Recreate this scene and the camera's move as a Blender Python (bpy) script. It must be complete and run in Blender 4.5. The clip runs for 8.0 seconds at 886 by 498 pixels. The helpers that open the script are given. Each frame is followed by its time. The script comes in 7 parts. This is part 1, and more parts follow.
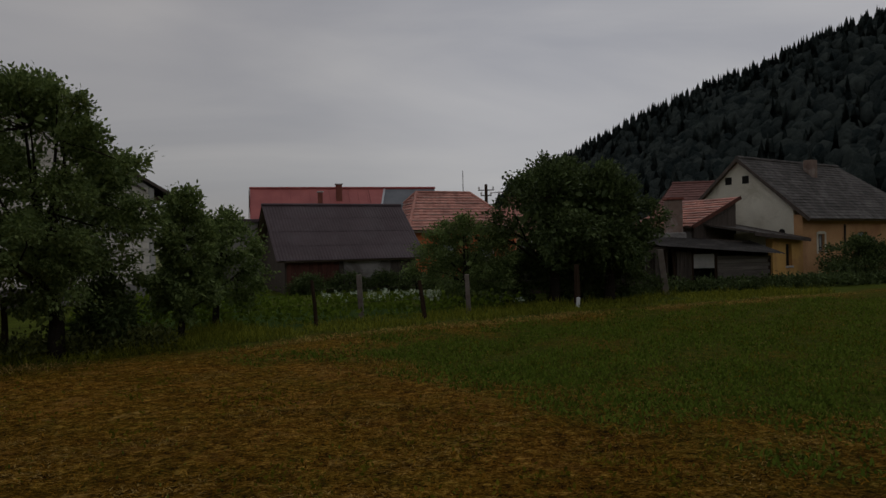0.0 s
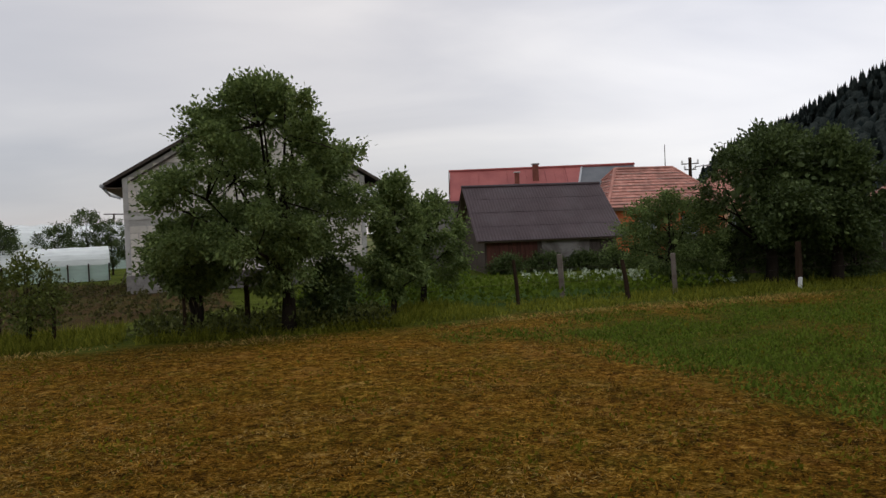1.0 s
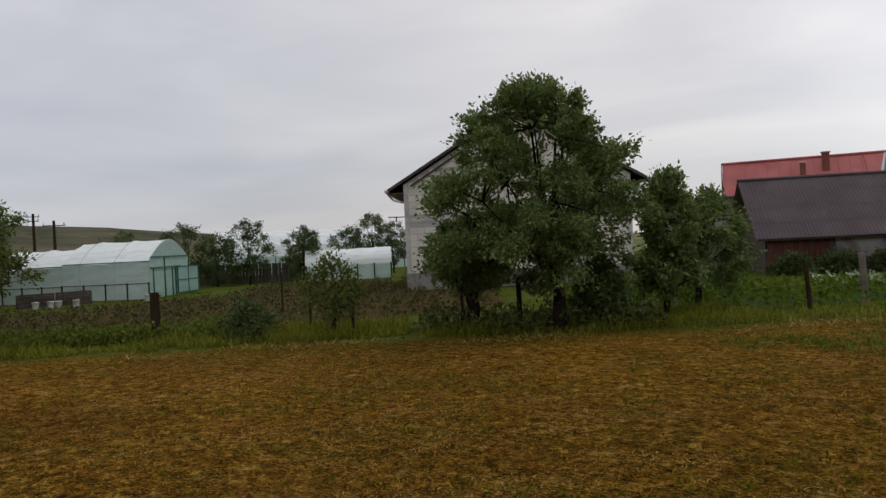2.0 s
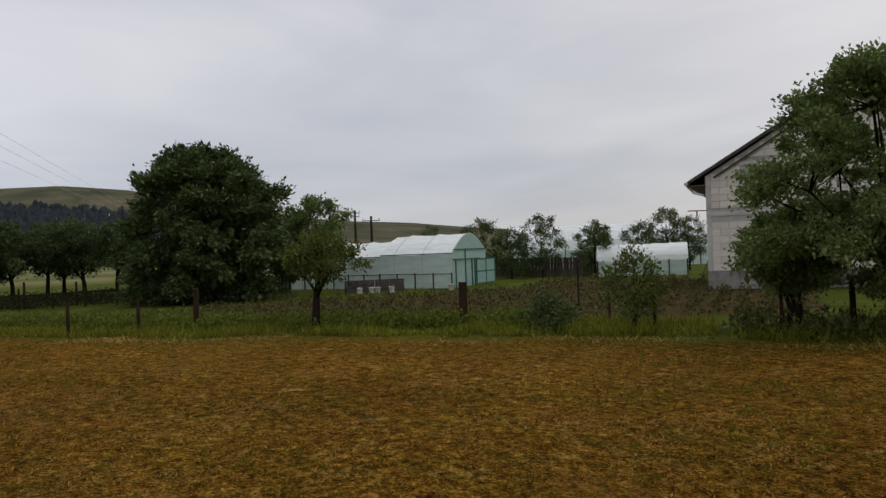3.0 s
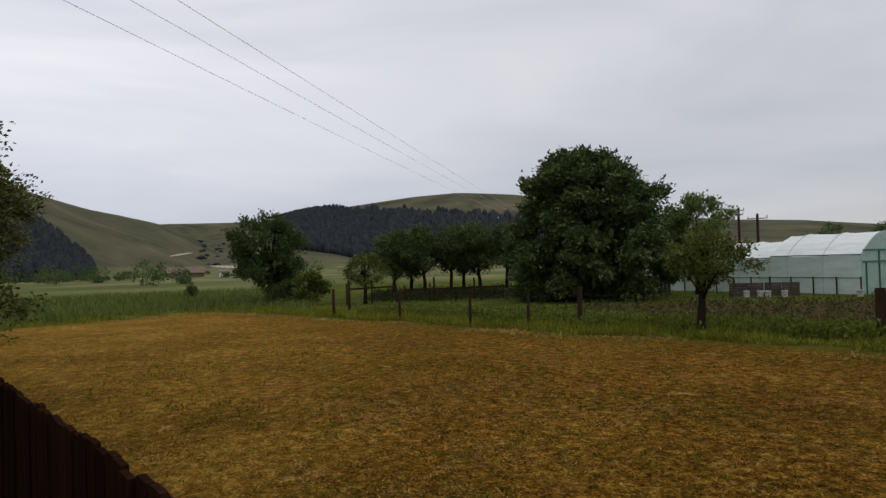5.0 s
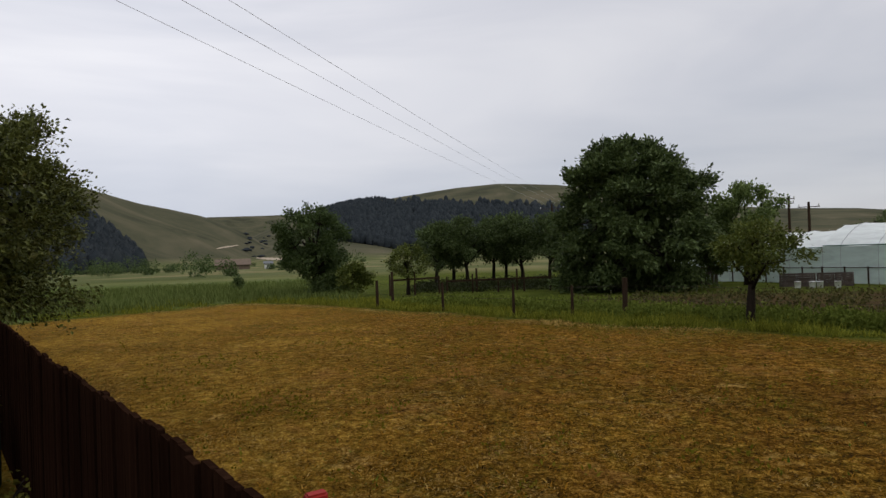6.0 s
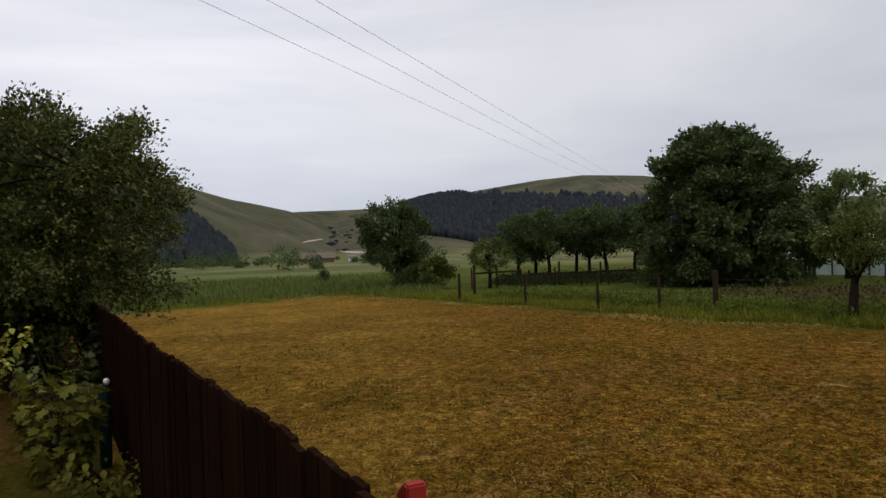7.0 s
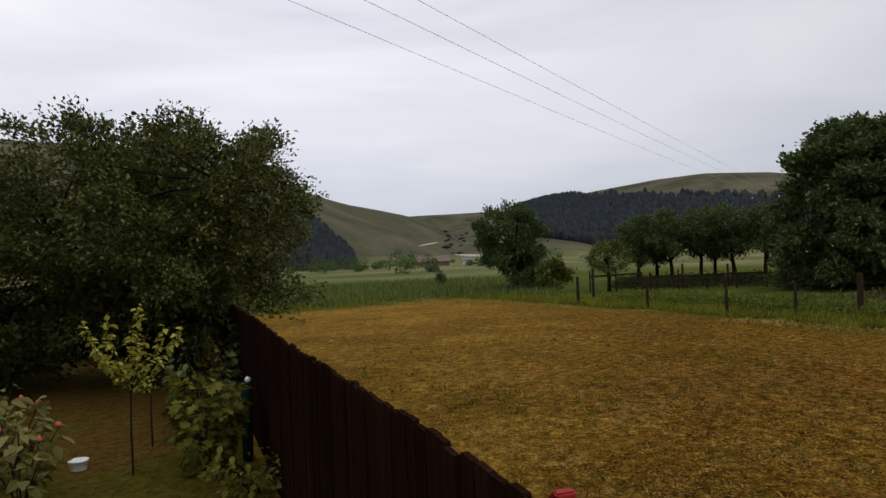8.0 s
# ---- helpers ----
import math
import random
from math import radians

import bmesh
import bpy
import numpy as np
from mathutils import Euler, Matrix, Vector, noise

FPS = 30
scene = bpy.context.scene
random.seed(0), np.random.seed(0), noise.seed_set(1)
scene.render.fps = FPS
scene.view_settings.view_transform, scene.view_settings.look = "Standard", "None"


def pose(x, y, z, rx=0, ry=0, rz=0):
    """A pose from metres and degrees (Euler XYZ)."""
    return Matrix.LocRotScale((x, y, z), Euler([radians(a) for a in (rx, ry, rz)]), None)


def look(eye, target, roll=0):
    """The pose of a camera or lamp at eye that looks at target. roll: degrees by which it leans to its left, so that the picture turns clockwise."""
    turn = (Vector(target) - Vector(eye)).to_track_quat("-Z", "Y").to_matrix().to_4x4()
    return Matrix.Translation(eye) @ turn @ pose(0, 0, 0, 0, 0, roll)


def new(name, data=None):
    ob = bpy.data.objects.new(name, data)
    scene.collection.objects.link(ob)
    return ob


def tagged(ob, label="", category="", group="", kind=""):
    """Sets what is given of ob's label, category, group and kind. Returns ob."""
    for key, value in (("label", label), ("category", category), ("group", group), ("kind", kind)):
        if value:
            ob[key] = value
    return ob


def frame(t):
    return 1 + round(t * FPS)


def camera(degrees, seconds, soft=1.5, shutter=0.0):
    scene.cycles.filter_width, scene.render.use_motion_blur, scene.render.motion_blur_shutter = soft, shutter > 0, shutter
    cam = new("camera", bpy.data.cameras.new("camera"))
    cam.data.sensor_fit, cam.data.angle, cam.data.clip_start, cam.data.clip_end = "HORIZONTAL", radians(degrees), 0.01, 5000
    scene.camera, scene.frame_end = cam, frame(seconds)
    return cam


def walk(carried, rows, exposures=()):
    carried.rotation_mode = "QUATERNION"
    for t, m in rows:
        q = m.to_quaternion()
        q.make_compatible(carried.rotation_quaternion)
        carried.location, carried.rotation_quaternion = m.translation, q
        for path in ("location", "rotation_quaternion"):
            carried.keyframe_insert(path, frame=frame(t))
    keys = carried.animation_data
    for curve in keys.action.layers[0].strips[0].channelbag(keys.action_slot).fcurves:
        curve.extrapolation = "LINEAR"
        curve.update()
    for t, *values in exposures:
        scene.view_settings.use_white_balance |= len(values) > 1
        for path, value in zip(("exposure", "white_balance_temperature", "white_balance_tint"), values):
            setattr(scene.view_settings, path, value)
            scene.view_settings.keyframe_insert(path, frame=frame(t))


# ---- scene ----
cam = camera(63.36, 8.0, soft=1.45)
# seconds, place, heading, pitch, lean to the right
ROWS = [
    (0.0, 0.0, 0.0, 1.95, 0.0, -0.26, 1.24),
    (0.2, -0.030, -0.019, 1.955, 2.85, -0.62, 1.36),
    (0.3, -0.045, -0.029, 1.958, 4.65, -1.05, 1.45),
    (0.4, -0.059, -0.038, 1.960, 6.30, -1.72, 1.53),
    (0.5, -0.073, -0.046, 1.962, 7.98, -2.46, 1.59),
    (1.0, -0.133, -0.086, 1.966, 15.47, -1.43, 2.24),
    (1.5, -0.177, -0.154, 1.978, 25.07, -0.68, 3.35),
    (1.7, -0.215, -0.185, 1.977, 29.42, -0.48, 3.60),
    (2.8, -0.560, -0.390, 1.945, 54.0, -0.70, 1.30),
    (3.0, -0.585, -0.430, 1.946, 58.52, 0.05, 2.15),
    (3.2, -0.592, -0.459, 1.945, 62.40, -0.02, 1.70),
    (3.5, -0.599, -0.501, 1.943, 69.48, 0.50, 1.70),
    (4.0, -0.616, -0.562, 1.942, 77.28, 0.42, 1.74),
    (4.2, -0.614, -0.573, 1.944, 80.14, 1.46, 1.89),
    (4.5, -0.609, -0.587, 1.948, 83.37, 1.42, 2.08),
    (5.0, -0.601, -0.636, 1.949, 87.76, 1.05, 1.71),
    (5.2, -0.599, -0.645, 1.949, 89.20, 1.50, 1.40),
    (6.3, -0.586, -0.678, 1.950, 92.10, 0.08, 2.25),
    (6.5, -0.585, -0.684, 1.950, 93.47, 0.26, 2.13),
    (7.0, -0.584, -0.718, 1.953, 97.53, 0.13, 2.13),
    (7.5, -0.556, -0.756, 1.962, 103.05, 0.71, 2.74),
    (8.0, -0.559, -0.817, 1.967, 106.64, 0.73, 2.51),
]
EXPOSURES = [(0.0, -1.15), (0.3, -1.0), (0.45, -0.15), (0.6, 0.05), (3.0, 0.05), (8.0, 0.15)]
walk(cam, [(t, pose(x, y, z, 90 + pitch, lean, yaw)) for t, x, y, z, yaw, pitch, lean in ROWS], EXPOSURES)


# ---- sky and sun: a closed grey overcast ----
def make_world():
    world = bpy.data.worlds.new("overcast")
    scene.world = world
    world.use_nodes = True
    nt = world.node_tree
    nt.nodes.clear()
    n, l = nt.nodes.new, nt.links.new
    out = n("ShaderNodeOutputWorld")
    sky = n("ShaderNodeTexSky")
    sky.sky_type = "NISHITA"
    sky.sun_disc = False
    sky.sun_elevation, sky.sun_rotation = radians(32), radians(-25)
    low = n("ShaderNodeBackground")
    l(sky.outputs[0], low.inputs[0])
    low.inputs[1].default_value = 0.012
    co = n("ShaderNodeTexCoord")
    flat = n("ShaderNodeMapping")
    flat.inputs["Scale"].default_value = (1.0, 1.0, 4.5)
    l(co.outputs["Generated"], flat.inputs[0])
    big = n("ShaderNodeTexNoise")
    big.inputs["Scale"].default_value, big.inputs["Detail"].default_value, big.inputs["Roughness"].default_value = 1.35, 5, 0.48
    big.inputs["Distortion"].default_value = 0.7
    l(flat.outputs[0], big.inputs["Vector"])
    ramp = n("ShaderNodeValToRGB")
    e = ramp.color_ramp.elements
    e[0].position, e[0].color = 0.28, (0.455, 0.468, 0.525, 1)
    e[1].position, e[1].color = 0.72, (0.728, 0.714, 0.730, 1)
    m = e.new(0.5)
    m.color = (0.584, 0.582, 0.622, 1)
    l(big.outputs["Fac"], ramp.inputs[0])

    def value(op, a, b):
        k = n("ShaderNodeMath")
        k.operation = op
        for sock, v in zip(k.inputs, (a, b)):
            if isinstance(v, (int, float)):
                sock.default_value = v
            else:
                l(v, sock)
        return k.outputs[0]

    def facing(way):
        d = n("ShaderNodeVectorMath")
        d.operation = "DOT_PRODUCT"
        d.inputs[1].default_value = Vector(way).normalized()
        l(co.outputs["Generated"], d.inputs[0])
        return d.outputs["Value"]
    # a slate-grey bank of cloud lies low over the hills in the west
    ragged = n("ShaderNodeTexNoise")
    ragged.inputs["Scale"].default_value, ragged.inputs["Detail"].default_value = 3.2, 4
    l(flat.outputs[0], ragged.inputs["Vector"])
    low_z = value("ADD", facing((0, 0, 1)), value("MULTIPLY", value("SUBTRACT", ragged.outputs["Fac"], 0.5), 0.10))
    bank = n("ShaderNodeValToRGB")
    e = bank.color_ramp.elements
    e[0].position, e[0].color = 0.055, (1, 1, 1, 1)
    e[1].position, e[1].color = 0.135, (0, 0, 0, 1)
    l(low_z, bank.inputs[0])
    west = value("MAXIMUM", value("MINIMUM", value("ADD", value("MULTIPLY", facing((-0.85, 0.5, 0)), 1.4), -0.15), 1.0), 0.0)
    tint = n("ShaderNodeMix")
    tint.data_type, tint.blend_type = "RGBA", "MULTIPLY"
    l(value("MULTIPLY", bank.outputs[0], west), tint.inputs[0])
    l(ramp.outputs[0], tint.inputs[6])
    tint.inputs[7].default_value = (0.75, 0.79, 0.86, 1)
    cloud = n("ShaderNodeBackground")
    l(tint.outputs[2], cloud.inputs[0])
    # the overcast is thinner towards the low sun behind, and over the village
    power = value("MINIMUM", value("ADD", value("MULTIPLY", facing((0.643, -0.766, 0.0)), 0.62), 1.40), 1.22)
    gap = value("POWER", value("MAXIMUM", facing((0.12, 1.0, 0.18)), 0.0), 30.0)
    l(value("ADD", power, value("MULTIPLY", gap, 0.2)), cloud.inputs[1])
    add = n("ShaderNodeAddShader")
    l(low.outputs[0], add.inputs[0])
    l(cloud.outputs[0], add.inputs[1])
    l(add.outputs[0], out.inputs[0])


make_world()
sun = new("sun", bpy.data.lights.new("sun", "SUN"))
sun.data.energy, sun.data.angle, sun.data.color = 0.5, radians(40), (1.0, 0.96, 0.9)
sun.matrix_basis = look((0, 0, 60), (-14, -30, 25))


# ---- small tools ----
def rng_of(seed):
    return np.random.default_rng(seed)


def link_nodes(material):
    material.use_nodes = True
    nt = material.node_tree
    nt.nodes.clear()
    out = nt.nodes.new("ShaderNodeOutputMaterial")
    bsdf = nt.nodes.new("ShaderNodeBsdfPrincipled")
    nt.links.new(bsdf.outputs[0], out.inputs[0])
    return nt, bsdf, out


def noise_node(nt, vector, scale, detail=4, rough=0.55, distortion=0.0):
    n = nt.nodes.new("ShaderNodeTexNoise")
    n.inputs["Scale"].default_value, n.inputs["Detail"].default_value = scale, detail
    n.inputs["Roughness"].default_value, n.inputs["Distortion"].default_value = rough, distortion
    nt.links.new(vector, n.inputs["Vector"])
    return n.outputs["Fac"]


def ramp_node(nt, fac, stops):
    r = nt.nodes.new("ShaderNodeValToRGB")
    e = r.color_ramp.elements
    while len(e) < len(stops):
        e.new(0.5)
    for el, (p, c) in zip(e, stops):
        el.position = p
        el.color = (c, c, c, 1) if isinstance(c, (int, float)) else (*c, 1)
    nt.links.new(fac, r.inputs[0])
    return r.outputs[0]


def mix_node(nt, fac, a, b, blend="MIX"):
    m = nt.nodes.new("ShaderNodeMix")
    m.data_type, m.blend_type = "RGBA", blend
    for sock, v in ((m.inputs[0], fac), (m.inputs[6], a), (m.inputs[7], b)):
        if isinstance(v, (int, float)):
            sock.default_value = v
        elif isinstance(v, tuple):
            sock.default_value = (*v, 1)
        else:
            nt.links.new(v, sock)
    return m.outputs[2]


def math_node(nt, op, a, b=0.0, clamp=False):
    m = nt.nodes.new("ShaderNodeMath")
    m.operation, m.use_clamp = op, clamp
    for sock, v in ((m.inputs[0], a), (m.inputs[1], b)):
        if isinstance(v, (int, float)):
            sock.default_value = v
        else:
            nt.links.new(v, sock)
    return m.outputs[0]


def bump_node(nt, height, bsdf, strength, distance):
    b = nt.nodes.new("ShaderNodeBump")
    b.inputs["Strength"].default_value, b.inputs["Distance"].default_value = strength, distance
    nt.links.new(height, b.inputs["Height"])
    nt.links.new(b.outputs[0], bsdf.inputs["Normal"])


def surface(name, dark, light, scale=3.0, fine=40.0, rough=0.85, bump=0.3, depth=0.01, stretch=(1, 1, 1), stain=None, stain_scale=0.7,
            stain_amount=0.5, metal=0.0, vary=0.0, island=False, spec=0.3):
    """A worn surface: a slow change between two colours, a fine grain, stains, relief, and a change from piece to piece."""
    material = bpy.data.materials.new(name)
    nt, bsdf, _ = link_nodes(material)
    co = nt.nodes.new("ShaderNodeTexCoord")
    mp = nt.nodes.new("ShaderNodeMapping")
    mp.inputs["Scale"].default_value = stretch
    nt.links.new(co.outputs["Object"], mp.inputs[0])
    v = mp.outputs[0]
    slow, grain = noise_node(nt, v, scale), noise_node(nt, v, fine, 5, 0.7)
    both = math_node(nt, "ADD", math_node(nt, "MULTIPLY", slow, 0.6), math_node(nt, "MULTIPLY", grain, 0.4))
    colour = ramp_node(nt, both, [(0.32, dark), (0.68, light)])
    if stain:
        blot = ramp_node(nt, noise_node(nt, co.outputs["Object"], stain_scale, 7, 0.65, 0.6), [(0.48, 0.0), (0.62, stain_amount)])
        colour = mix_node(nt, blot, colour, stain)
    if vary:
        if island:
            src = nt.nodes.new("ShaderNodeNewGeometry").outputs["Random Per Island"]
        else:
            src = nt.nodes.new("ShaderNodeObjectInfo").outputs["Random"]
        colour = mix_node(nt, 1.0, colour, ramp_node(nt, src, [(0.0, 1 - vary), (1.0, 1 + vary)]), "MULTIPLY")
    nt.links.new(colour, bsdf.inputs["Base Color"])
    bsdf.inputs["Roughness"].default_value, bsdf.inputs["Metallic"].default_value = rough, metal
    bsdf.inputs["Specular IOR Level"].default_value = spec
    if bump:
        bump_node(nt, both, bsdf, bump, depth)
    return material


def leaf_material(name, dark, light, through_light=0.25, rough=0.5, tip=None, gloss=0.12):
    """Leaves: each one its own shade; some light passes through."""
    material = bpy.data.materials.new(name)
    nt, bsdf, out = link_nodes(material)
    geo = nt.nodes.new("ShaderNodeNewGeometry")
    co = nt.nodes.new("ShaderNodeTexCoord")
    patch = noise_node(nt, co.outputs["Object"], 1.1, 3)
    fac = math_node(nt, "ADD", math_node(nt, "MULTIPLY", geo.outputs["Random Per Island"], 0.55), math_node(nt, "MULTIPLY", patch, 0.45))
    stops = [(0.15, dark), (0.75, light)] + ([(0.93, tip)] if tip else [])
    colour = ramp_node(nt, fac, stops)
    nt.links.new(colour, bsdf.inputs["Base Color"])
    bsdf.inputs["Roughness"].default_value = rough
    bsdf.inputs["Specular IOR Level"].default_value = gloss
    tr = nt.nodes.new("ShaderNodeBsdfTranslucent")
    nt.links.new(colour, tr.inputs[0])
    mx = nt.nodes.new("ShaderNodeMixShader")
    mx.inputs[0].default_value = through_light
    nt.links.new(bsdf.outputs[0], mx.inputs[1])
    nt.links.new(tr.outputs[0], mx.inputs[2])
    nt.links.new(mx.outputs[0], out.inputs[0])
    return material


def thing(name, label, category, place=(0, 0, 0), yaw=0.0, group="", kind=""):
    ob = new(name)
    ob.empty_display_size = 0.2
    ob.matrix_basis = pose(*place, 0, 0, yaw)
    return tagged(ob, label, category, group, kind)


def part(name, bm, material, parent=None, label="", smooth=False):
    me = bpy.data.meshes.new(name)
    bm.to_mesh(me)
    bm.free()
    me.materials.append(material)
    if smooth:
        me.polygons.foreach_set("use_smooth", [True] * len(me.polygons))
    ob = new(name, me)
    ob.parent = parent
    if label:
        ob["label"] = label
    return ob


def mesh_part(name, verts, faces, material, parent=None, label="", smooth=False):
    """Verts: an (n, 3) array; faces: an (m, 3) or (m, 4) array."""
    verts, faces = np.asarray(verts, np.float32), np.asarray(faces, np.int32)
    me = bpy.data.meshes.new(name)
    k = faces.shape[1]
    me.vertices.add(len(verts))
    me.vertices.foreach_set("co", verts.ravel())
    me.loops.add(faces.size)
    me.loops.foreach_set("vertex_index", faces.ravel())
    me.polygons.add(len(faces))
    me.polygons.foreach_set("loop_start", np.arange(0, faces.size, k, dtype=np.int32))
    me.polygons.foreach_set("loop_total", np.full(len(faces), k, np.int32))
    me.polygons.foreach_set("use_smooth", np.full(len(faces), smooth))
    me.update(calc_edges=True)
    me.materials.append(material)
    ob = new(name, me)
    ob.parent = parent
    if label:
        ob["label"] = label
    return ob


def box(bm, lo, hi, bevel=0.0):
    """A block between two corners, with its edges taken off by bevel."""
    lo, hi = Vector(lo), Vector(hi)
    made = bmesh.ops.create_cube(bm, size=1, matrix=Matrix.LocRotScale((lo + hi) / 2, None, hi - lo))
    if bevel:
        edges = list({e for v in made["verts"] for e in v.link_edges})
        bmesh.ops.bevel(bm, geom=edges, offset=bevel, segments=1, affect="EDGES")
    return bm


def beam(bm, a, b, w, h=None, bevel=0.0):
    """A squared timber from a to b."""
    a, b = Vector(a), Vector(b)
    h = h or w
    d = b - a
    rot = d.to_track_quat("Z", "Y").to_matrix().to_4x4()
    m = Matrix.Translation((a + b) / 2) @ rot @ Matrix.Diagonal((w, h, d.length, 1))
    made = bmesh.ops.create_cube(bm, size=1, matrix=m)
    if bevel:
        edges = list({e for v in made["verts"] for e in v.link_edges})
        bmesh.ops.bevel(bm, geom=edges, offset=bevel, segments=1, affect="EDGES")
    return bm


def rod(bm, points, radii, sides=7):
    """A tapered round limb through points."""
    rings = []
    pts = [Vector(p) for p in points]
    for i, p in enumerate(pts):
        d = (pts[min(i + 1, len(pts) - 1)] - pts[max(i - 1, 0)]).normalized()
        u = d.orthogonal().normalized()
        w = d.cross(u)
        rings.append([bm.verts.new(p + (u * math.cos(a) + w * math.sin(a)) * radii[i]) for a in (2 * math.pi * k / sides for k in range(sides))])
    for r0, r1 in zip(rings, rings[1:]):
        best = min(range(sides), key=lambda s: (r1[s].co - r0[0].co).length)
        for k in range(sides):
            bm.faces.new((r0[k], r0[(k + 1) % sides], r1[(k + 1 + best) % sides], r1[(k + best) % sides]))
    bm.faces.new(rings[0][::-1])
    bm.faces.new(rings[-1])
    return bm


def slab(bm, corners, thick):
    """A sheet with thickness under four (or three) corners given in order."""
    c = [Vector(p) for p in corners]
    n = (c[1] - c[0]).cross(c[2] - c[0]).normalized()
    if n.z < 0:
        n = -n
    top = [bm.verts.new(p) for p in c]
    low = [bm.verts.new(p - n * thick) for p in c]
    bm.faces.new(top)
    bm.faces.new(low[::-1])
    k = len(c)
    for i in range(k):
        bm.faces.new((top[i], low[i], low[(i + 1) % k], top[(i + 1) % k]))
    bmesh.ops.recalc_face_normals(bm, faces=bm.faces[:])
    return bm


def prism(bm, outline, y0, y1):
    """An outline in x and z, pulled from y0 to y1."""
    a = [bm.verts.new((x, y0, z)) for x, z in outline]
    b = [bm.verts.new((x, y1, z)) for x, z in outline]
    k = len(outline)
    bm.faces.new(a)
    bm.faces.new(b[::-1])
    for i in range(k):
        bm.faces.new((a[i], b[i], b[(i + 1) % k], a[(i + 1) % k]))
    bmesh.ops.recalc_face_normals(bm, faces=bm.faces[:])
    return bm


B = bmesh.new


# ---- the lie of the land ----
# mown meadow's far edge, from the picket fence's end round to the old yellow house
EDGE = [(-25, -17.5), (-26.5, -15.6), (-29.5, -13), (-33, -11.2), (-32.3, -8.6), (-27.4, -4), (-21.8, 0.7), (-18.6, 3.1), (-16.2, 5.8), (-12.2, 9.2),
        (-9.6, 11.2), (-7.7, 12.1), (-5.0, 13.7), (-2.6, 16.0), (0.6, 17.8), (5, 20.6), (13.9, 24.9), (30, 33), (60, 50)]
FENCE_A, FENCE_DIR = Vector((-2.21, -1.16)), Vector((-0.803, -0.596))  # line of the picket fence


def turn_of(x, y):
    """Degrees to the left of north."""
    return np.degrees(np.arctan2(-x, y))


def hill(az, d, rim, foot, top, power=1.0):
    """A hill seen from the meadow: rim gives the height of its skyline, in degrees, by direction."""
    rise = np.interp(az, [a for a, _ in rim], [e for _, e in rim])
    height = np.maximum(np.tan(np.radians(rise)) * top + 2, 0) * (rise > 0.02)
    f, t = np.interp(az, [a for a, _ in foot], [e for _, e in foot]), top
    s = np.clip((d - f) / (t - f), 0, 1)
    s = s ** power
    s = s * s * (3 - 2 * s)
    back = np.clip((d - t) / t, 0, 1)
    return height * s * (1 - 0.5 * back)


RIM_EAST = [(-180, 9), (-120, 12), (-60, 14), (-45, 13.6), (-32, 12.9), (-27.9, 11.9), (-23.9, 10.6), (-20, 9.6), (-15, 7.7), (-9.8, 5.2), (-6.5, 4.0), (-4.9, 2.9),
            (-4.1, 1.5), (-3, 0.8), (3, 0.4), (8, 0), (180, 0)]
RIM_DOME = [(-180, 0), (30, 0), (45, 0.7), (56, 1.6), (61, 2.15), (66, 2.42), (70, 2.9), (76, 4.1), (82, 4.98), (86.5, 5.26), (90, 5.05), (94.6, 4.5), (99, 3.8),
            (104, 2.6), (107, 1.4), (110, 0), (180, 0)]
RIM_FAR = [(-180, 0), (85, 0), (92, 3.2), (97, 3.4), (103, 3.48), (109, 3.40), (115, 3.0), (122, 1), (128, 0), (180, 0)]
RIM_WEST = [(-180, 9), (-179, 9), (-170, 0), (102.5, 0), (105, 1.2), (107, 2.4), (109.4, 3.38), (112, 3.95), (114, 4.35), (117.7, 5.4), (122, 6.8), (130, 8.5), (150, 9), (180, 9)]
RIM_SPUR = [(-180, 0), (93, 0), (96, 0.9), (99, 1.45), (102, 1.5), (104, 1.2), (106, 0.4), (107, 0), (180, 0)]


def ground_z(x, y):
    d, az = np.hypot(x, y), turn_of(x, y)
    wob = 1 + 0.06 * np.sin(az * 0.9 + 1.3) + 0.05 * np.sin(d * 0.013 + az * 0.4)
    z = hill(az, d, RIM_EAST, [(-180, 90), (-30, 110), (-10, 170), (10, 300), (180, 300)], 420.0)
    z = np.maximum(z, hill(az, d, RIM_DOME, [(-180, 700), (180, 700)], 1500.0, 0.8))
    z = np.maximum(z, hill(az, d, RIM_FAR, [(-180, 1700), (180, 1700)], 2700.0))
    z = np.maximum(z, hill(az, d, RIM_WEST, [(-180, 200), (104, 620), (120, 260), (180, 200)], 950.0, 0.9))
    z = np.maximum(z, hill(az, d, RIM_SPUR, [(-180, 480), (180, 480)], 820.0))
    low = np.clip((d - 60) / 60, 0, 1)
    return z * (0.985 + 0.015 * wob) + low * 0.5 * np.sin(x * 0.021 + 0.4) * np.sin(y * 0.017) + 0.02 * np.sin(x * 0.9 + 1) * np.sin(y * 0.8)


def side_of(x, y, line):
    """Signed distance to a broken line: positive beyond it (to its left, going along)."""
    best, sign = np.full(np.shape(x), 1e9), np.zeros(np.shape(x))
    for (ax, ay), (bx, by) in zip(line, line[1:]):
        dx, dy = bx - ax, by - ay
        s = np.clip(((x - ax) * dx + (y - ay) * dy) / (dx * dx + dy * dy), 0, 1)
        d = np.hypot(x - ax - s * dx, y - ay - s * dy)
        c = dx * (y - ay) - dy * (x - ax)
        near = d < best
        best, sign = np.where(near, d, best), np.where(near, np.sign(c), sign)
    return best * sign


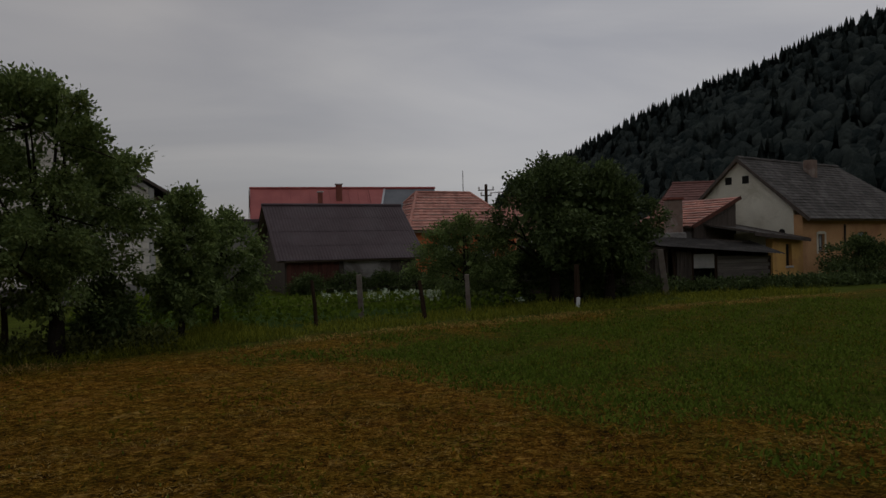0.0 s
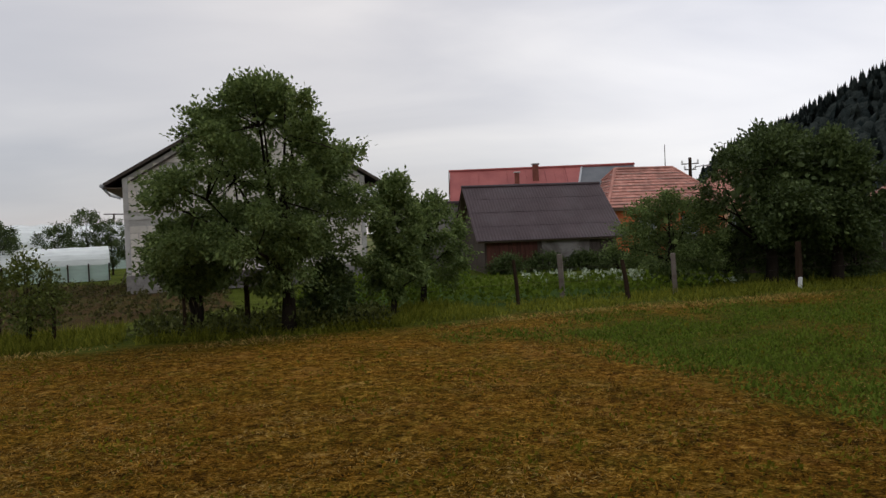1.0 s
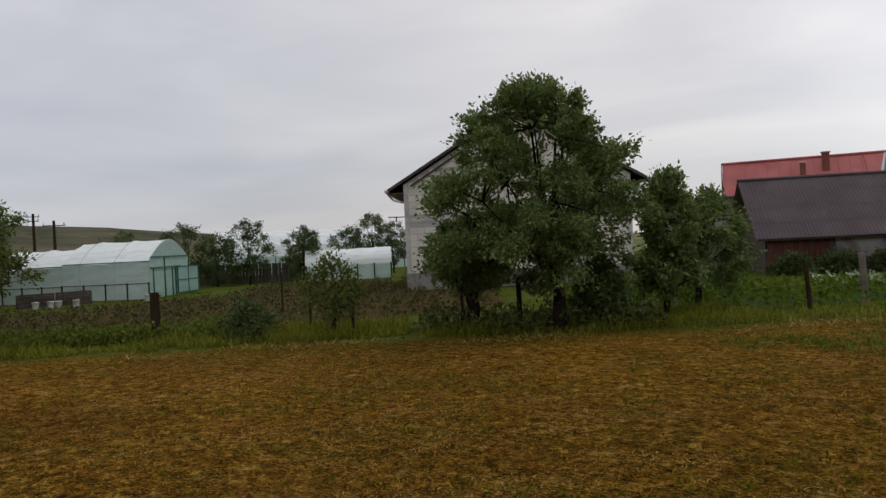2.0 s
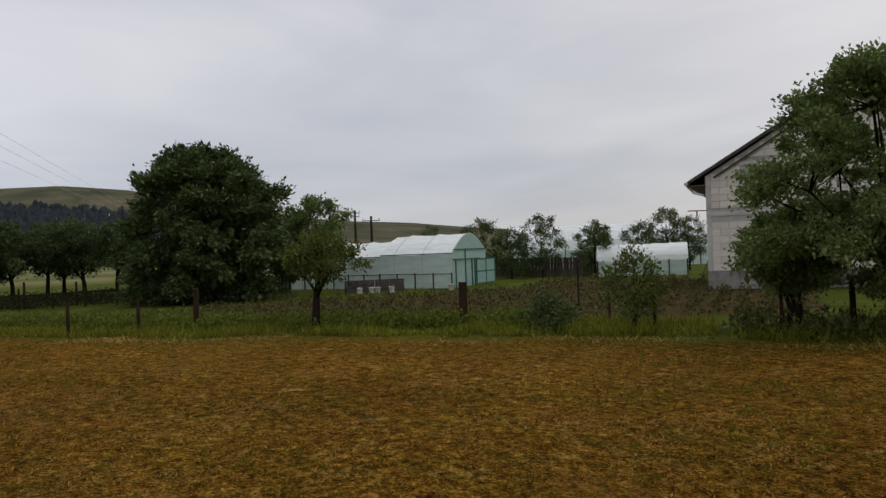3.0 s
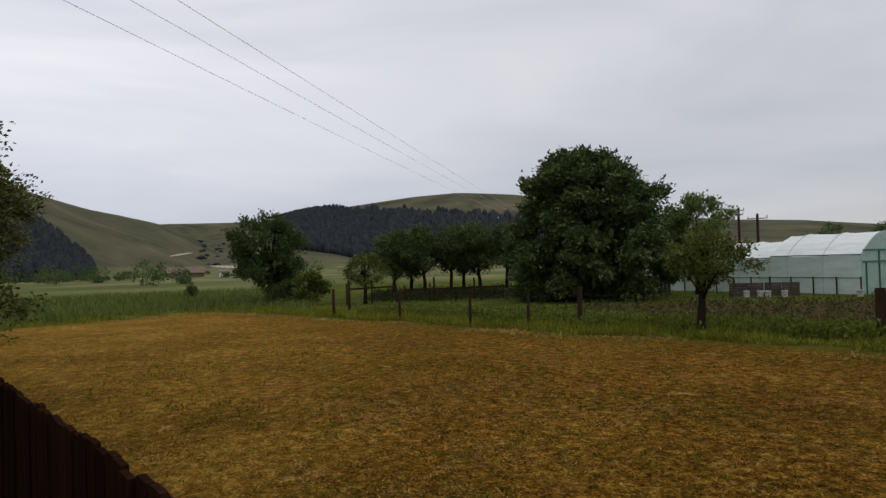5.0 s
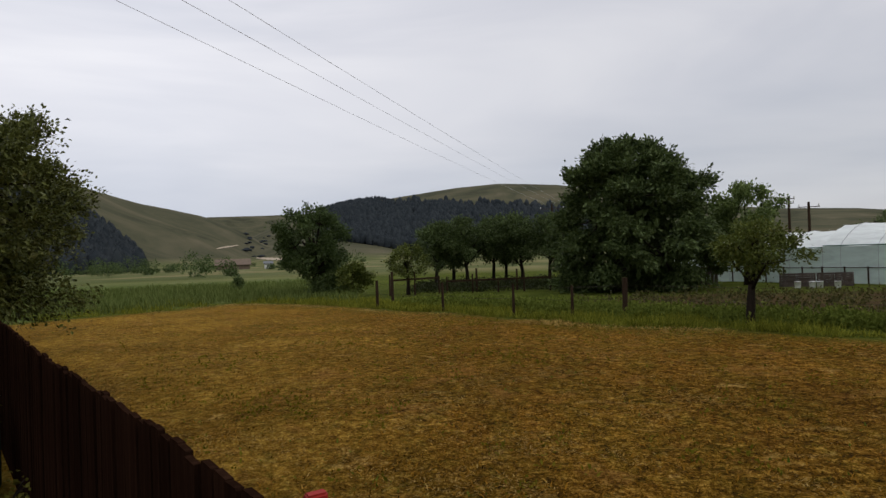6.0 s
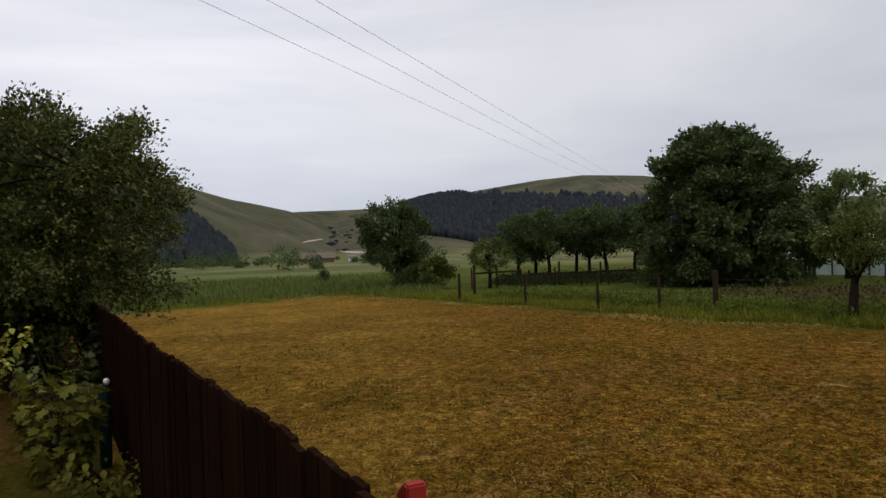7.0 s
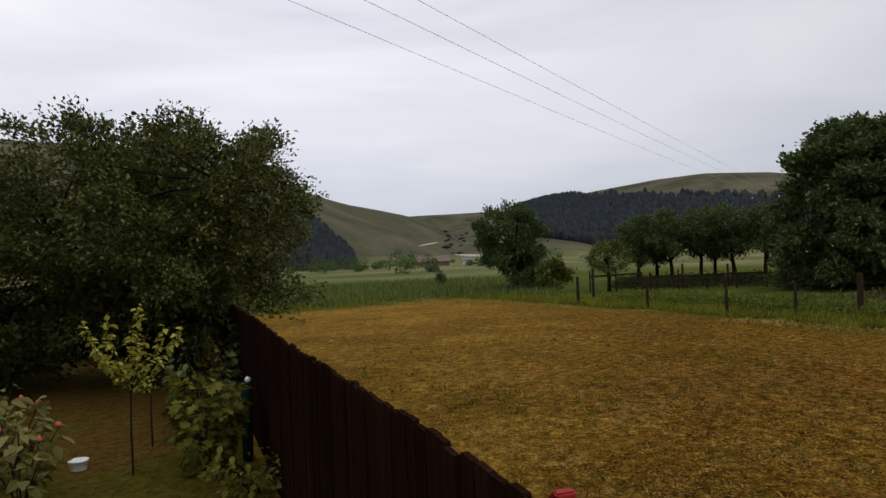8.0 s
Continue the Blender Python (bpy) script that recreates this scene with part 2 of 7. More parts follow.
def inside(x, y, ring):
    hit = np.zeros(np.shape(x), bool)
    for (ax, ay), (bx, by) in zip(ring, ring[1:] + ring[:1]):
        if ay != by:
            hit ^= ((ay > y) != (by > y)) & (x < (bx - ax) * (y - ay) / (by - ay) + ax)
    return hit


def ramp(v, a, b):
    return np.clip((v - a) / (b - a), 0, 1)


CLOVER = [(-2.6, 13.2), (-1.2, 12.0), (0.5, 9.9), (2.1, 8.9), (3.7, 6.8), (7, 5.2), (14, 4), (40, 12), (40, 40), (13, 24.5), (5, 20.0), (1.0, 17.0), (-1.4, 15.2)]
VEG_PLOT = [(-19.5, 7.6), (-13.5, 13.2), (-11.5, 18), (-15.5, 24), (-18.5, 27.5), (-26.8, 29), (-31.5, 25.5), (-27.3, 20.3), (-28.2, 14.7), (-30, 8.8), (-28, 3.5), (-23.5, 3.4)]
CABBAGE_PLOT = [(-4.9, 29), (-4.6, 25.2), (2.5, 23.4), (3.2, 25.5), (1.5, 29.5)]
GREEN_PLOT = [(-9, 16.5), (-4, 18.0), (1.5, 21), (2.5, 23), (-6.5, 24), (-7, 30), (-12, 27)]


def masks(x, y):
    """How much of each ground there is at a place."""
    d, az = np.hypot(x, y), turn_of(x, y)
    ed = side_of(x, y, EDGE)
    wave = 0.35 * np.sin(x * 1.7 + y * 0.6) + 0.25 * np.sin(x * 0.5 - y * 2.3 + 1) + 0.2 * np.sin(x * 4.1 + y * 3.3)
    fx, fy = x - FENCE_A.x, y - FENCE_A.y
    garden = FENCE_DIR.x * fy - FENCE_DIR.y * fx  # positive on the garden's side
    in_garden = ramp(garden, -0.05, 0.2) * (x > -26)
    beyond = ramp(ed + wave * 0.5, -0.25, 0.45) * (1 - in_garden)
    rim = np.abs(side_of(x, y, CLOVER + CLOVER[:1])) * np.where(inside(x, y, CLOVER), 1, -1)
    clover = ramp(rim + wave * 1.5, -1.3, 1.3) * 0.85 * (1 - beyond)
    clover = np.maximum(clover, 0.35 * ramp(ed, -1.5, 0.0) * (1 - beyond))
    soil = inside(x, y, VEG_PLOT) * 0.9
    garden = in_garden * 0.95
    green = inside(x, y, GREEN_PLOT) * 1.0
    wheat = ((az > 99) & (az < 150) & (ed > 1.5) & (d < 84 + 6 * wave) & (d > 30)) * 1.0
    stripe = np.floor((x * 0.25 + y * 0.97) / 26 + np.sin(az * 0.3) * 0.3)
    far = ramp(d, 70, 95)
    strip = (0.5 + 0.5 * np.sin(stripe * 2.7 + 1.0)) * far
    wood = ((az < 8) & (az > -150) & (d > 150)) * 1.0
    # drier gold by heading, which also paints in the brighter light there
    gold_lit = ramp(az, 92, 112) * (1 - beyond)
    return dict(garden=garden, gold_lit=gold_lit, beyond=beyond, clover=clover, soil=soil, green=green, wheat=wheat, strip=strip, far=far, wood=wood)


MASKS = ("garden", "gold_lit", "beyond", "clover", "soil", "green", "wheat", "strip", "far", "wood")


def ground_material():
    material = bpy.data.materials.new("meadow_and_fields")
    nt, bsdf, _ = link_nodes(material)
    co = nt.nodes.new("ShaderNodeTexCoord").outputs["Object"]
    att = {}
    for k in MASKS:
        a = nt.nodes.new("ShaderNodeAttribute")
        a.attribute_name = k
        att[k] = a.outputs["Fac"]
    swath_map = nt.nodes.new("ShaderNodeMapping")
    swath_map.inputs["Rotation"].default_value = (0, 0, radians(-42))
    swath_map.inputs["Scale"].default_value = (0.35, 1.6, 1)
    nt.links.new(co, swath_map.inputs[0])
    swath = noise_node(nt, swath_map.outputs[0], 0.9, 5, 0.6, 0.4)
    patch = noise_node(nt, co, 0.55, 6, 0.65, 0.3)
    tuft = noise_node(nt, co, 6.5, 6, 0.76, 0.25)
    mat_map = nt.nodes.new("ShaderNodeMapping")
    mat_map.inputs["Rotation"].default_value = (0, 0, radians(-42))
    mat_map.inputs["Scale"].default_value = (0.85, 1.2, 1)
    nt.links.new(co, mat_map.inputs[0])
    fine = noise_node(nt, mat_map.outputs[0], 24.0, 9, 0.86, 0.15)
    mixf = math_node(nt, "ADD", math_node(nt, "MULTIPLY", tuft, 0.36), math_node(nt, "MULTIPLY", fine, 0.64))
    # near-black low stops paint the shade in gaps between the stalks
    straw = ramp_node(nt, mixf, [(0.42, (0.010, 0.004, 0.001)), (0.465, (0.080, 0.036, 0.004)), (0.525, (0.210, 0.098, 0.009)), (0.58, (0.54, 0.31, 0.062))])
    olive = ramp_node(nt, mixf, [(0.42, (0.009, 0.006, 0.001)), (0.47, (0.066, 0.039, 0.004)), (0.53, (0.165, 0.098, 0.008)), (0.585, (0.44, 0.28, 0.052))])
    grassy = ramp_node(nt, math_node(nt, "ADD", math_node(nt, "MULTIPLY", swath, 0.6), math_node(nt, "MULTIPLY", patch, 0.4)), [(0.43, 0.0), (0.56, 0.7)])
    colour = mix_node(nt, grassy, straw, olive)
    # drier straw, lightened in colour for the direction of the light
    dry_lit = ramp_node(nt, mixf, [(0.39, (0.028, 0.014, 0.002)), (0.455, (0.165, 0.086, 0.010)), (0.53, (0.310, 0.178, 0.024)), (0.60, (0.62, 0.42, 0.09))])
    colour = mix_node(nt, math_node(nt, "MULTIPLY", att["gold_lit"], ramp_node(nt, patch, [(0.36, 0.35), (0.56, 0.9)])), colour, dry_lit)
    broad = noise_node(nt, co, 0.28, 4, 0.6, 0.4)
    colour = mix_node(nt, 1.0, colour, ramp_node(nt, broad, [(0.36, 0.70), (0.5, 0.89), (0.64, 1.08)]), "MULTIPLY")
    # raked rows: thicker and thinner lines of cut stalks
    row_map = nt.nodes.new("ShaderNodeMapping")
    row_map.inputs["Rotation"].default_value = (0, 0, radians(-42))
    row_map.inputs["Scale"].default_value = (0.7, 1.6, 1)
    nt.links.new(co, row_map.inputs[0])
    rows = noise_node(nt, row_map.outputs[0], 1.9, 6, 0.7, 0.3)
    colour = mix_node(nt, 1.0, colour, ramp_node(nt, rows, [(0.36, 0.88), (0.48, 0.98), (0.60, 1.05), (0.70, 1.15)]), "MULTIPLY")
    clod = noise_node(nt, co, 3.6, 4, 0.62, 0.2)
    colour = mix_node(nt, 1.0, colour, ramp_node(nt, clod, [(0.36, 0.72), (0.47, 0.97), (0.56, 1.03), (0.68, 1.25)]), "MULTIPLY")
    bare = ramp_node(nt, noise_node(nt, co, 0.9, 6, 0.7, 0.3), [(0.55, 0.0), (0.66, 0.65)])
    colour = mix_node(nt, bare, colour, ramp_node(nt, mixf, [(0.40, (0.035, 0.014, 0.003)), (0.48, (0.175, 0.078, 0.014)), (0.56, (0.35, 0.185, 0.045))]))
    shed_straw = ramp_node(nt, noise_node(nt, co, 1.5, 5, 0.7, 0.6), [(0.60, 0.0), (0.70, 0.6)])
    colour = mix_node(nt, shed_straw, colour, ramp_node(nt, mixf, [(0.41, (0.05, 0.024, 0.004)), (0.48, (0.26, 0.150, 0.030)), (0.56, (0.60, 0.40, 0.13))]))
    clump = ramp_node(nt, noise_node(nt, co, 3.4, 5, 0.66, 0.8), [(0.54, 0.0), (0.63, 0.28)])
    moss = ramp_node(nt, mixf, [(0.40, (0.010, 0.013, 0.002)), (0.48, (0.050, 0.058, 0.007)), (0.56, (0.12, 0.125, 0.014))])
    colour = mix_node(nt, clump, colour, moss)
    clover = ramp_node(nt, mixf, [(0.37, (0.008, 0.013, 0.002)), (0.47, (0.035, 0.053, 0.006)), (0.58, (0.078, 0.100, 0.012)), (0.70, (0.16, 0.175, 0.030))])
    torn = math_node(nt, "MULTIPLY", att["clover"], ramp_node(nt, patch, [(0.34, 0.5), (0.5, 1.0)]))
    colour = mix_node(nt, torn, colour, clover)
    tall = ramp_node(nt, math_node(nt, "ADD", math_node(nt, "MULTIPLY", patch, 0.5), math_node(nt, "MULTIPLY", tuft, 0.5)),
                     [(0.32, (0.030, 0.040, 0.006)), (0.5, (0.066, 0.084, 0.012)), (0.68, (0.13, 0.15, 0.026))])
    colour = mix_node(nt, att["beyond"], colour, tall)
    soil = ramp_node(nt, mixf, [(0.38, (0.022, 0.012, 0.006)), (0.5, (0.070, 0.042, 0.020)), (0.66, (0.15, 0.098, 0.052))])
    weeds = ramp_node(nt, patch, [(0.5, 0.0), (0.64, 0.4)])
    colour = mix_node(nt, att["soil"], colour, mix_node(nt, weeds, soil, tall))
    bed = ramp_node(nt, mixf, [(0.38, (0.030, 0.016, 0.004)), (0.5, (0.110, 0.064, 0.014)), (0.66, (0.23, 0.150, 0.042))])
    sward = ramp_node(nt, mixf, [(0.38, (0.024, 0.024, 0.003)), (0.5, (0.085, 0.078, 0.010)), (0.66, (0.17, 0.15, 0.028))])
    bed = mix_node(nt, ramp_node(nt, noise_node(nt, co, 0.5, 4, 0.6, 0.4), [(0.46, 0.0), (0.56, 0.85)]), bed, sward)
    colour = mix_node(nt, att["garden"], colour, bed)
    lush = ramp_node(nt, tuft, [(0.35, (0.018, 0.042, 0.010)), (0.65, (0.07, 0.12, 0.03))])
    colour = mix_node(nt, math_node(nt, "MULTIPLY", att["green"], 0.8), colour, lush)
    wheat = ramp_node(nt, math_node(nt, "ADD", math_node(nt, "MULTIPLY", noise_node(nt, co, 0.10, 5, 0.6, 0.5), 0.6), math_node(nt, "MULTIPLY", noise_node(nt, co, 2.2, 5, 0.7), 0.4)), [(0.36, (0.066, 0.096, 0.024)), (0.5, (0.105, 0.132, 0.038)), (0.64, (0.160, 0.180, 0.062))])
    colour = mix_node(nt, att["wheat"], colour, wheat)
    rough_hill = noise_node(nt, co, 0.011, 8, 0.62, 0.8)
    pasture = ramp_node(nt, rough_hill, [(0.36, (0.050, 0.052, 0.031)), (0.48, (0.078, 0.077, 0.045)), (0.58, (0.100, 0.093, 0.056)), (0.70, (0.145, 0.122, 0.080))])
    height = nt.nodes.new("ShaderNodeSeparateXYZ")
    nt.links.new(co, height.inputs[0])
    flat_green = ramp_node(nt, noise_node(nt, co, 0.03, 5, 0.6, 0.5), [(0.36, (0.075, 0.098, 0.030)), (0.50, (0.120, 0.132, 0.048)), (0.56, (0.21, 0.19, 0.085)), (0.66, (0.25, 0.22, 0.11))])
    valley = ramp_node(nt, math_node(nt, "MULTIPLY", height.outputs["Z"], 0.1), [(0.1, 0.85), (0.6, 0.0)])
    strips = mix_node(nt, math_node(nt, "MULTIPLY", att["strip"], 0.45), flat_green, (0.125, 0.140, 0.055))
    colour = mix_node(nt, att["far"], colour, mix_node(nt, valley, pasture, strips))
    colour = mix_node(nt, att["wood"], colour, (0.02, 0.028, 0.012))
    nt.links.new(colour, bsdf.inputs["Base Color"])
    bsdf.inputs["Roughness"].default_value = 0.95
    bsdf.inputs["Specular IOR Level"].default_value = 0.02
    bump_node(nt, math_node(nt, "ADD", mixf, math_node(nt, "MULTIPLY", rows, 0.25)), bsdf, 1.0, 0.05)
    return material


def make_ground():
    az = np.radians(np.concatenate([np.arange(-38, 152, 0.6), np.arange(152, 322, 3.4)]))
    rad = np.concatenate([[0.0, 0.01, 0.15, 0.28], 0.4 * 1.028 ** np.arange(0, 337)])
    rad = rad[rad < 4300]
    x = 0.31 - np.sin(az)[None, :] * rad[1:, None]
    y = np.cos(az)[None, :] * rad[1:, None] - 0.87
    n, m = len(az), len(rad) - 1
    xs, ys = np.concatenate([[0.31], x.ravel()]), np.concatenate([[-0.87], y.ravel()])
    zs = ground_z(xs, ys)
    i = (1 + np.arange(m - 1)[:, None] * n + np.arange(n)[None, :]).ravel()
    j = (1 + np.arange(m - 1)[:, None] * n + (np.arange(n) + 1)[None, :] % n).ravel()
    faces = np.stack([i, i + n, j + n, j], 1)
    ob = mesh_part("ground", np.stack([xs, ys, zs], 1), faces, ground_material(), smooth=True)
    me = ob.data
    data = masks(xs, ys)
    for k in MASKS:
        a = me.attributes.new(k, "FLOAT", "POINT")
        a.data.foreach_set("value", np.asarray(data[k], np.float32))
    tagged(ob, "mown straw-brown meadow with fields and grassy hills behind", "ground", kind="structure")
    return ob


make_ground()

# ---- materials ----
BARK = surface("bark", (0.012, 0.009, 0.007), (0.036, 0.028, 0.021), 4, 30, 0.95, 0.8, 0.02, (1, 1, 0.25), spec=0.04)
LEAF_DEEP = leaf_material("walnut_leaf", (0.030, 0.048, 0.016), (0.115, 0.155, 0.050), 0.22, tip=(0.23, 0.27, 0.12))
LEAF_FRESH = leaf_material("ash_leaf", (0.052, 0.082, 0.024), (0.215, 0.280, 0.088), 0.36, tip=(0.36, 0.42, 0.17))
LEAF_OLIVE = leaf_material("plum_leaf", (0.044, 0.064, 0.012), (0.155, 0.180, 0.038), 0.2, tip=(0.27, 0.25, 0.08))
LEAF_GARDEN = leaf_material("garden_tree_leaf", (0.015, 0.020, 0.005), (0.135, 0.150, 0.038), 0.18, tip=(0.40, 0.39, 0.18), gloss=0.1)
# leaf colour taken down to carry the shade beneath the trees
LEAF_SHADE_BAKED = leaf_material("leaf_with_shade_baked", (0.010, 0.014, 0.005), (0.045, 0.056, 0.018), 0.12, gloss=0.05)
LEAF_PALE = leaf_material("pale_broad_leaf", (0.08, 0.082, 0.018), (0.25, 0.225, 0.070), 0.3, gloss=0.08)
LEAF_YELLOW = leaf_material("young_leaf", (0.20, 0.20, 0.025), (0.52, 0.48, 0.09), 0.35)
LEAF_VINE = leaf_material("vine_leaf", (0.045, 0.050, 0.007), (0.21, 0.195, 0.032), 0.32, tip=(0.40, 0.36, 0.08), gloss=0.06)
LEAF_BUSH = leaf_material("hedge_leaf", (0.036, 0.060, 0.018), (0.10, 0.14, 0.045))


def wood_material(name, dark, light, scale):
    """Crowns of a wood far off: mottled leaf masses, each tree its own shade."""
    material = bpy.data.materials.new(name)
    nt, bsdf, _ = link_nodes(material)
    co = nt.nodes.new("ShaderNodeTexCoord").outputs["Object"]
    rnd = nt.nodes.new("ShaderNodeNewGeometry").outputs["Random Per Island"]
    mass = noise_node(nt, co, scale, 6, 0.72, 0.4)
    fac = math_node(nt, "ADD", math_node(nt, "MULTIPLY", rnd, 0.35), math_node(nt, "MULTIPLY", mass, 0.65))
    nt.links.new(ramp_node(nt, fac, [(0.3, dark), (0.7, light)]), bsdf.inputs["Base Color"])
    bsdf.inputs["Roughness"].default_value, bsdf.inputs["Specular IOR Level"].default_value = 0.95, 0.02
    bump_node(nt, mass, bsdf, 1.0, 1.2)
    return material


# crown colours paled and blued: distance haze is painted into them
CONIFER_HAZED = wood_material("hazed_forest_crown", (0.013, 0.019, 0.019), (0.050, 0.060, 0.053), 0.45)
FAR_WOOD_HAZED = wood_material("hazed_far_wood_crown", (0.026, 0.032, 0.037), (0.044, 0.052, 0.056), 0.25)
GRASS_TALL = leaf_material("tall_grass", (0.058, 0.068, 0.007), (0.245, 0.250, 0.032), 0.35, 0.8, gloss=0.03)
GRASS_DRY = leaf_material("cut_straw", (0.028, 0.013, 0.002), (0.29, 0.140, 0.016), 0.12, 0.95, tip=(0.64, 0.41, 0.10), gloss=0.02)
STRAW_PALE = leaf_material("pale_straw", (0.14, 0.08, 0.018), (0.46, 0.31, 0.095), 0.1, 0.9, gloss=0.02)
GRASS_CLOVER = leaf_material("clover_leaf", (0.046, 0.074, 0.008), (0.135, 0.185, 0.024), 0.3, 0.9, gloss=0.02)
WEED = leaf_material("weed_leaf", (0.060, 0.062, 0.005), (0.18, 0.155, 0.016), 0.3, 0.9, gloss=0.02)
STALK_DARK = leaf_material("brown_stalk", (0.015, 0.007, 0.001), (0.095, 0.047, 0.006), 0.1, 0.95, tip=(0.28, 0.155, 0.028), gloss=0.02)
WHEAT = leaf_material("wheat_blade", (0.060, 0.088, 0.018), (0.155, 0.185, 0.055), 0.3, 0.8, gloss=0.03)
HERB = leaf_material("low_herb_leaf", (0.055, 0.078, 0.012), (0.165, 0.195, 0.036), 0.3, 0.8, gloss=0.03)
BLOSSOM = leaf_material("pale_blossom", (0.10, 0.11, 0.07), (0.36, 0.36, 0.28), 0.2, 0.8)
POTATO = leaf_material("potato_leaf", (0.028, 0.030, 0.009), (0.105, 0.098, 0.030), 0.2, 0.7, tip=(0.30, 0.29, 0.10))
CABBAGE = leaf_material("cabbage_leaf", (0.14, 0.20, 0.11), (0.50, 0.55, 0.42), 0.15)
AAC = surface("aerated_block", (0.60, 0.55, 0.48), (0.74, 0.69, 0.61), 2.0, 30, 0.9, 0.25, 0.004, stain=(0.42, 0.38, 0.32), stain_amount=0.35, vary=0.09)
MORTAR = surface("grey_mortar", (0.36, 0.34, 0.31), (0.48, 0.46, 0.42), 5, 40, 0.95, 0.3, 0.004)
CONCRETE = surface("concrete", (0.46, 0.44, 0.41), (0.60, 0.58, 0.54), 2, 30, 0.9, 0.3, 0.004, stain=(0.20, 0.18, 0.16))
ROOF_DARK = surface("dark_sheet_roof", (0.050, 0.033, 0.036), (0.082, 0.058, 0.062), 0.8, 12, 0.75, 0.2, 0.005, stain=(0.092, 0.076, 0.078), stain_amount=0.4, vary=0.05)
ROOF_RED = surface("red_sheet_roof", (0.29, 0.072, 0.065), (0.41, 0.115, 0.10), 1.0, 20, 0.6, 0.1, 0.003, vary=0.05)
ROOF_GREY = surface("grey_sheet_roof", (0.10, 0.11, 0.12), (0.17, 0.18, 0.19), 1.0, 20, 0.6, 0.1, 0.003)
ROOF_TILE = surface("clay_tile", (0.38, 0.155, 0.115), (0.58, 0.30, 0.235), 3, 18, 0.85, 0.3, 0.006, stain=(0.20, 0.09, 0.07), vary=0.16, island=True)
ROOF_OLD = surface("weathered_roof_tile", (0.035, 0.031, 0.028), (0.085, 0.076, 0.068), 2.5, 20, 0.9, 0.5, 0.01, stain=(0.24, 0.22, 0.20), stain_scale=1.2, stain_amount=0.3, vary=0.2, island=True)
# tile red greyed so the colour itself carries haze
ROOF_HAZED = surface("hazed_red_tile", (0.12, 0.052, 0.044), (0.18, 0.085, 0.07), 2, 18, 0.9, 0.3, 0.006, vary=0.15, island=True)
TILE_EDGE = surface("pale_tile_edge", (0.50, 0.33, 0.28), (0.70, 0.54, 0.48), 3, 18, 0.9, 0.2, 0.004)
STACK = surface("old_stack_render", (0.13, 0.085, 0.066), (0.27, 0.19, 0.15), 2, 16, 0.95, 0.4, 0.01, stain=(0.36, 0.32, 0.28), stain_scale=2.5, stain_amount=0.5)
PLANK_PALE = surface("bleached_plank", (0.085, 0.072, 0.060), (0.21, 0.185, 0.16), 2, 20, 0.9, 0.4, 0.006, (0.6, 6, 6), vary=0.3)
LATH = surface("roof_underlay_board", (0.10, 0.07, 0.05), (0.2, 0.15, 0.11), 3, 30)
PLASTER_CREAM = surface("cream_plaster", (0.52, 0.48, 0.38), (0.70, 0.66, 0.54), 0.8, 14, 0.95, 0.25, 0.006, stain=(0.36, 0.32, 0.23), stain_amount=0.55)
PLASTER_OCHRE = surface("ochre_plaster", (0.52, 0.28, 0.075), (0.68, 0.42, 0.14), 0.8, 14, 0.95, 0.3, 0.006, stain=(0.38, 0.19, 0.08), stain_amount=0.6)
PLASTER_ORANGE = surface("orange_plaster", (0.60, 0.15, 0.055), (0.71, 0.21, 0.085), 0.8, 14, 0.9, 0.1, 0.004)
PLASTER_TAN = surface("faded_orange_plaster", (0.44, 0.23, 0.10), (0.60, 0.36, 0.18), 0.7, 12, 0.95, 0.3, 0.006, stain=(0.34, 0.15, 0.08), stain_amount=0.6)
PLASTER_PEACH = surface("peach_plaster", (0.55, 0.33, 0.2), (0.66, 0.42, 0.27), 0.8, 14, 0.9, 0.1, 0.004)
PLASTER_GREY = surface("patched_render", (0.16, 0.15, 0.14), (0.34, 0.32, 0.29), 1.2, 14, 0.95, 0.3, 0.008, stain=(0.09, 0.07, 0.06), stain_amount=0.7)
PLANK = surface("weathered_plank", (0.045, 0.034, 0.027), (0.12, 0.095, 0.078), 2, 20, 0.9, 0.4, 0.006, (6, 6, 0.6), vary=0.25)
PLANK_RED = surface("red_brown_plank", (0.055, 0.020, 0.014), (0.12, 0.045, 0.03), 2, 20, 0.9, 0.4, 0.006, (6, 6, 0.6), vary=0.2)
PICKET = surface("dark_stained_picket", (0.007, 0.0032, 0.002), (0.028, 0.0135, 0.008), 3, 30, 0.95, 0.5, 0.004, (8, 8, 0.5), vary=0.3, spec=0.0)
POST_WOOD = surface("grey_brown_post", (0.022, 0.013, 0.008), (0.056, 0.036, 0.024), 3, 25, 0.95, 0.5, 0.008, (4, 4, 0.5), spec=0.05)
POST_CONCRETE = surface("weathered_concrete_post", (0.11, 0.085, 0.07), (0.22, 0.185, 0.16), 3, 25, 0.95, 0.4, 0.006, stain=(0.08, 0.055, 0.04))
BRICK = surface("red_brick", (0.16, 0.05, 0.035), (0.27, 0.10, 0.07), 4, 30, 0.9, 0.3, 0.005)
# near-black plates that paint the darkness of unlit rooms and holes
UNLIT_PLATE = surface("unlit_interior_plate", (0.008, 0.007, 0.006), (0.016, 0.014, 0.012), 2, 10, 0.95, 0)
WHITE_PAINT = surface("white_paint", (0.62, 0.62, 0.60), (0.78, 0.78, 0.76), 2, 25, 0.6, 0.1, 0.002)
WHITE_PLASTIC = surface("white_plastic", (0.74, 0.75, 0.74), (0.86, 0.86, 0.85), 3, 25, 0.4, 0.05, 0.002)
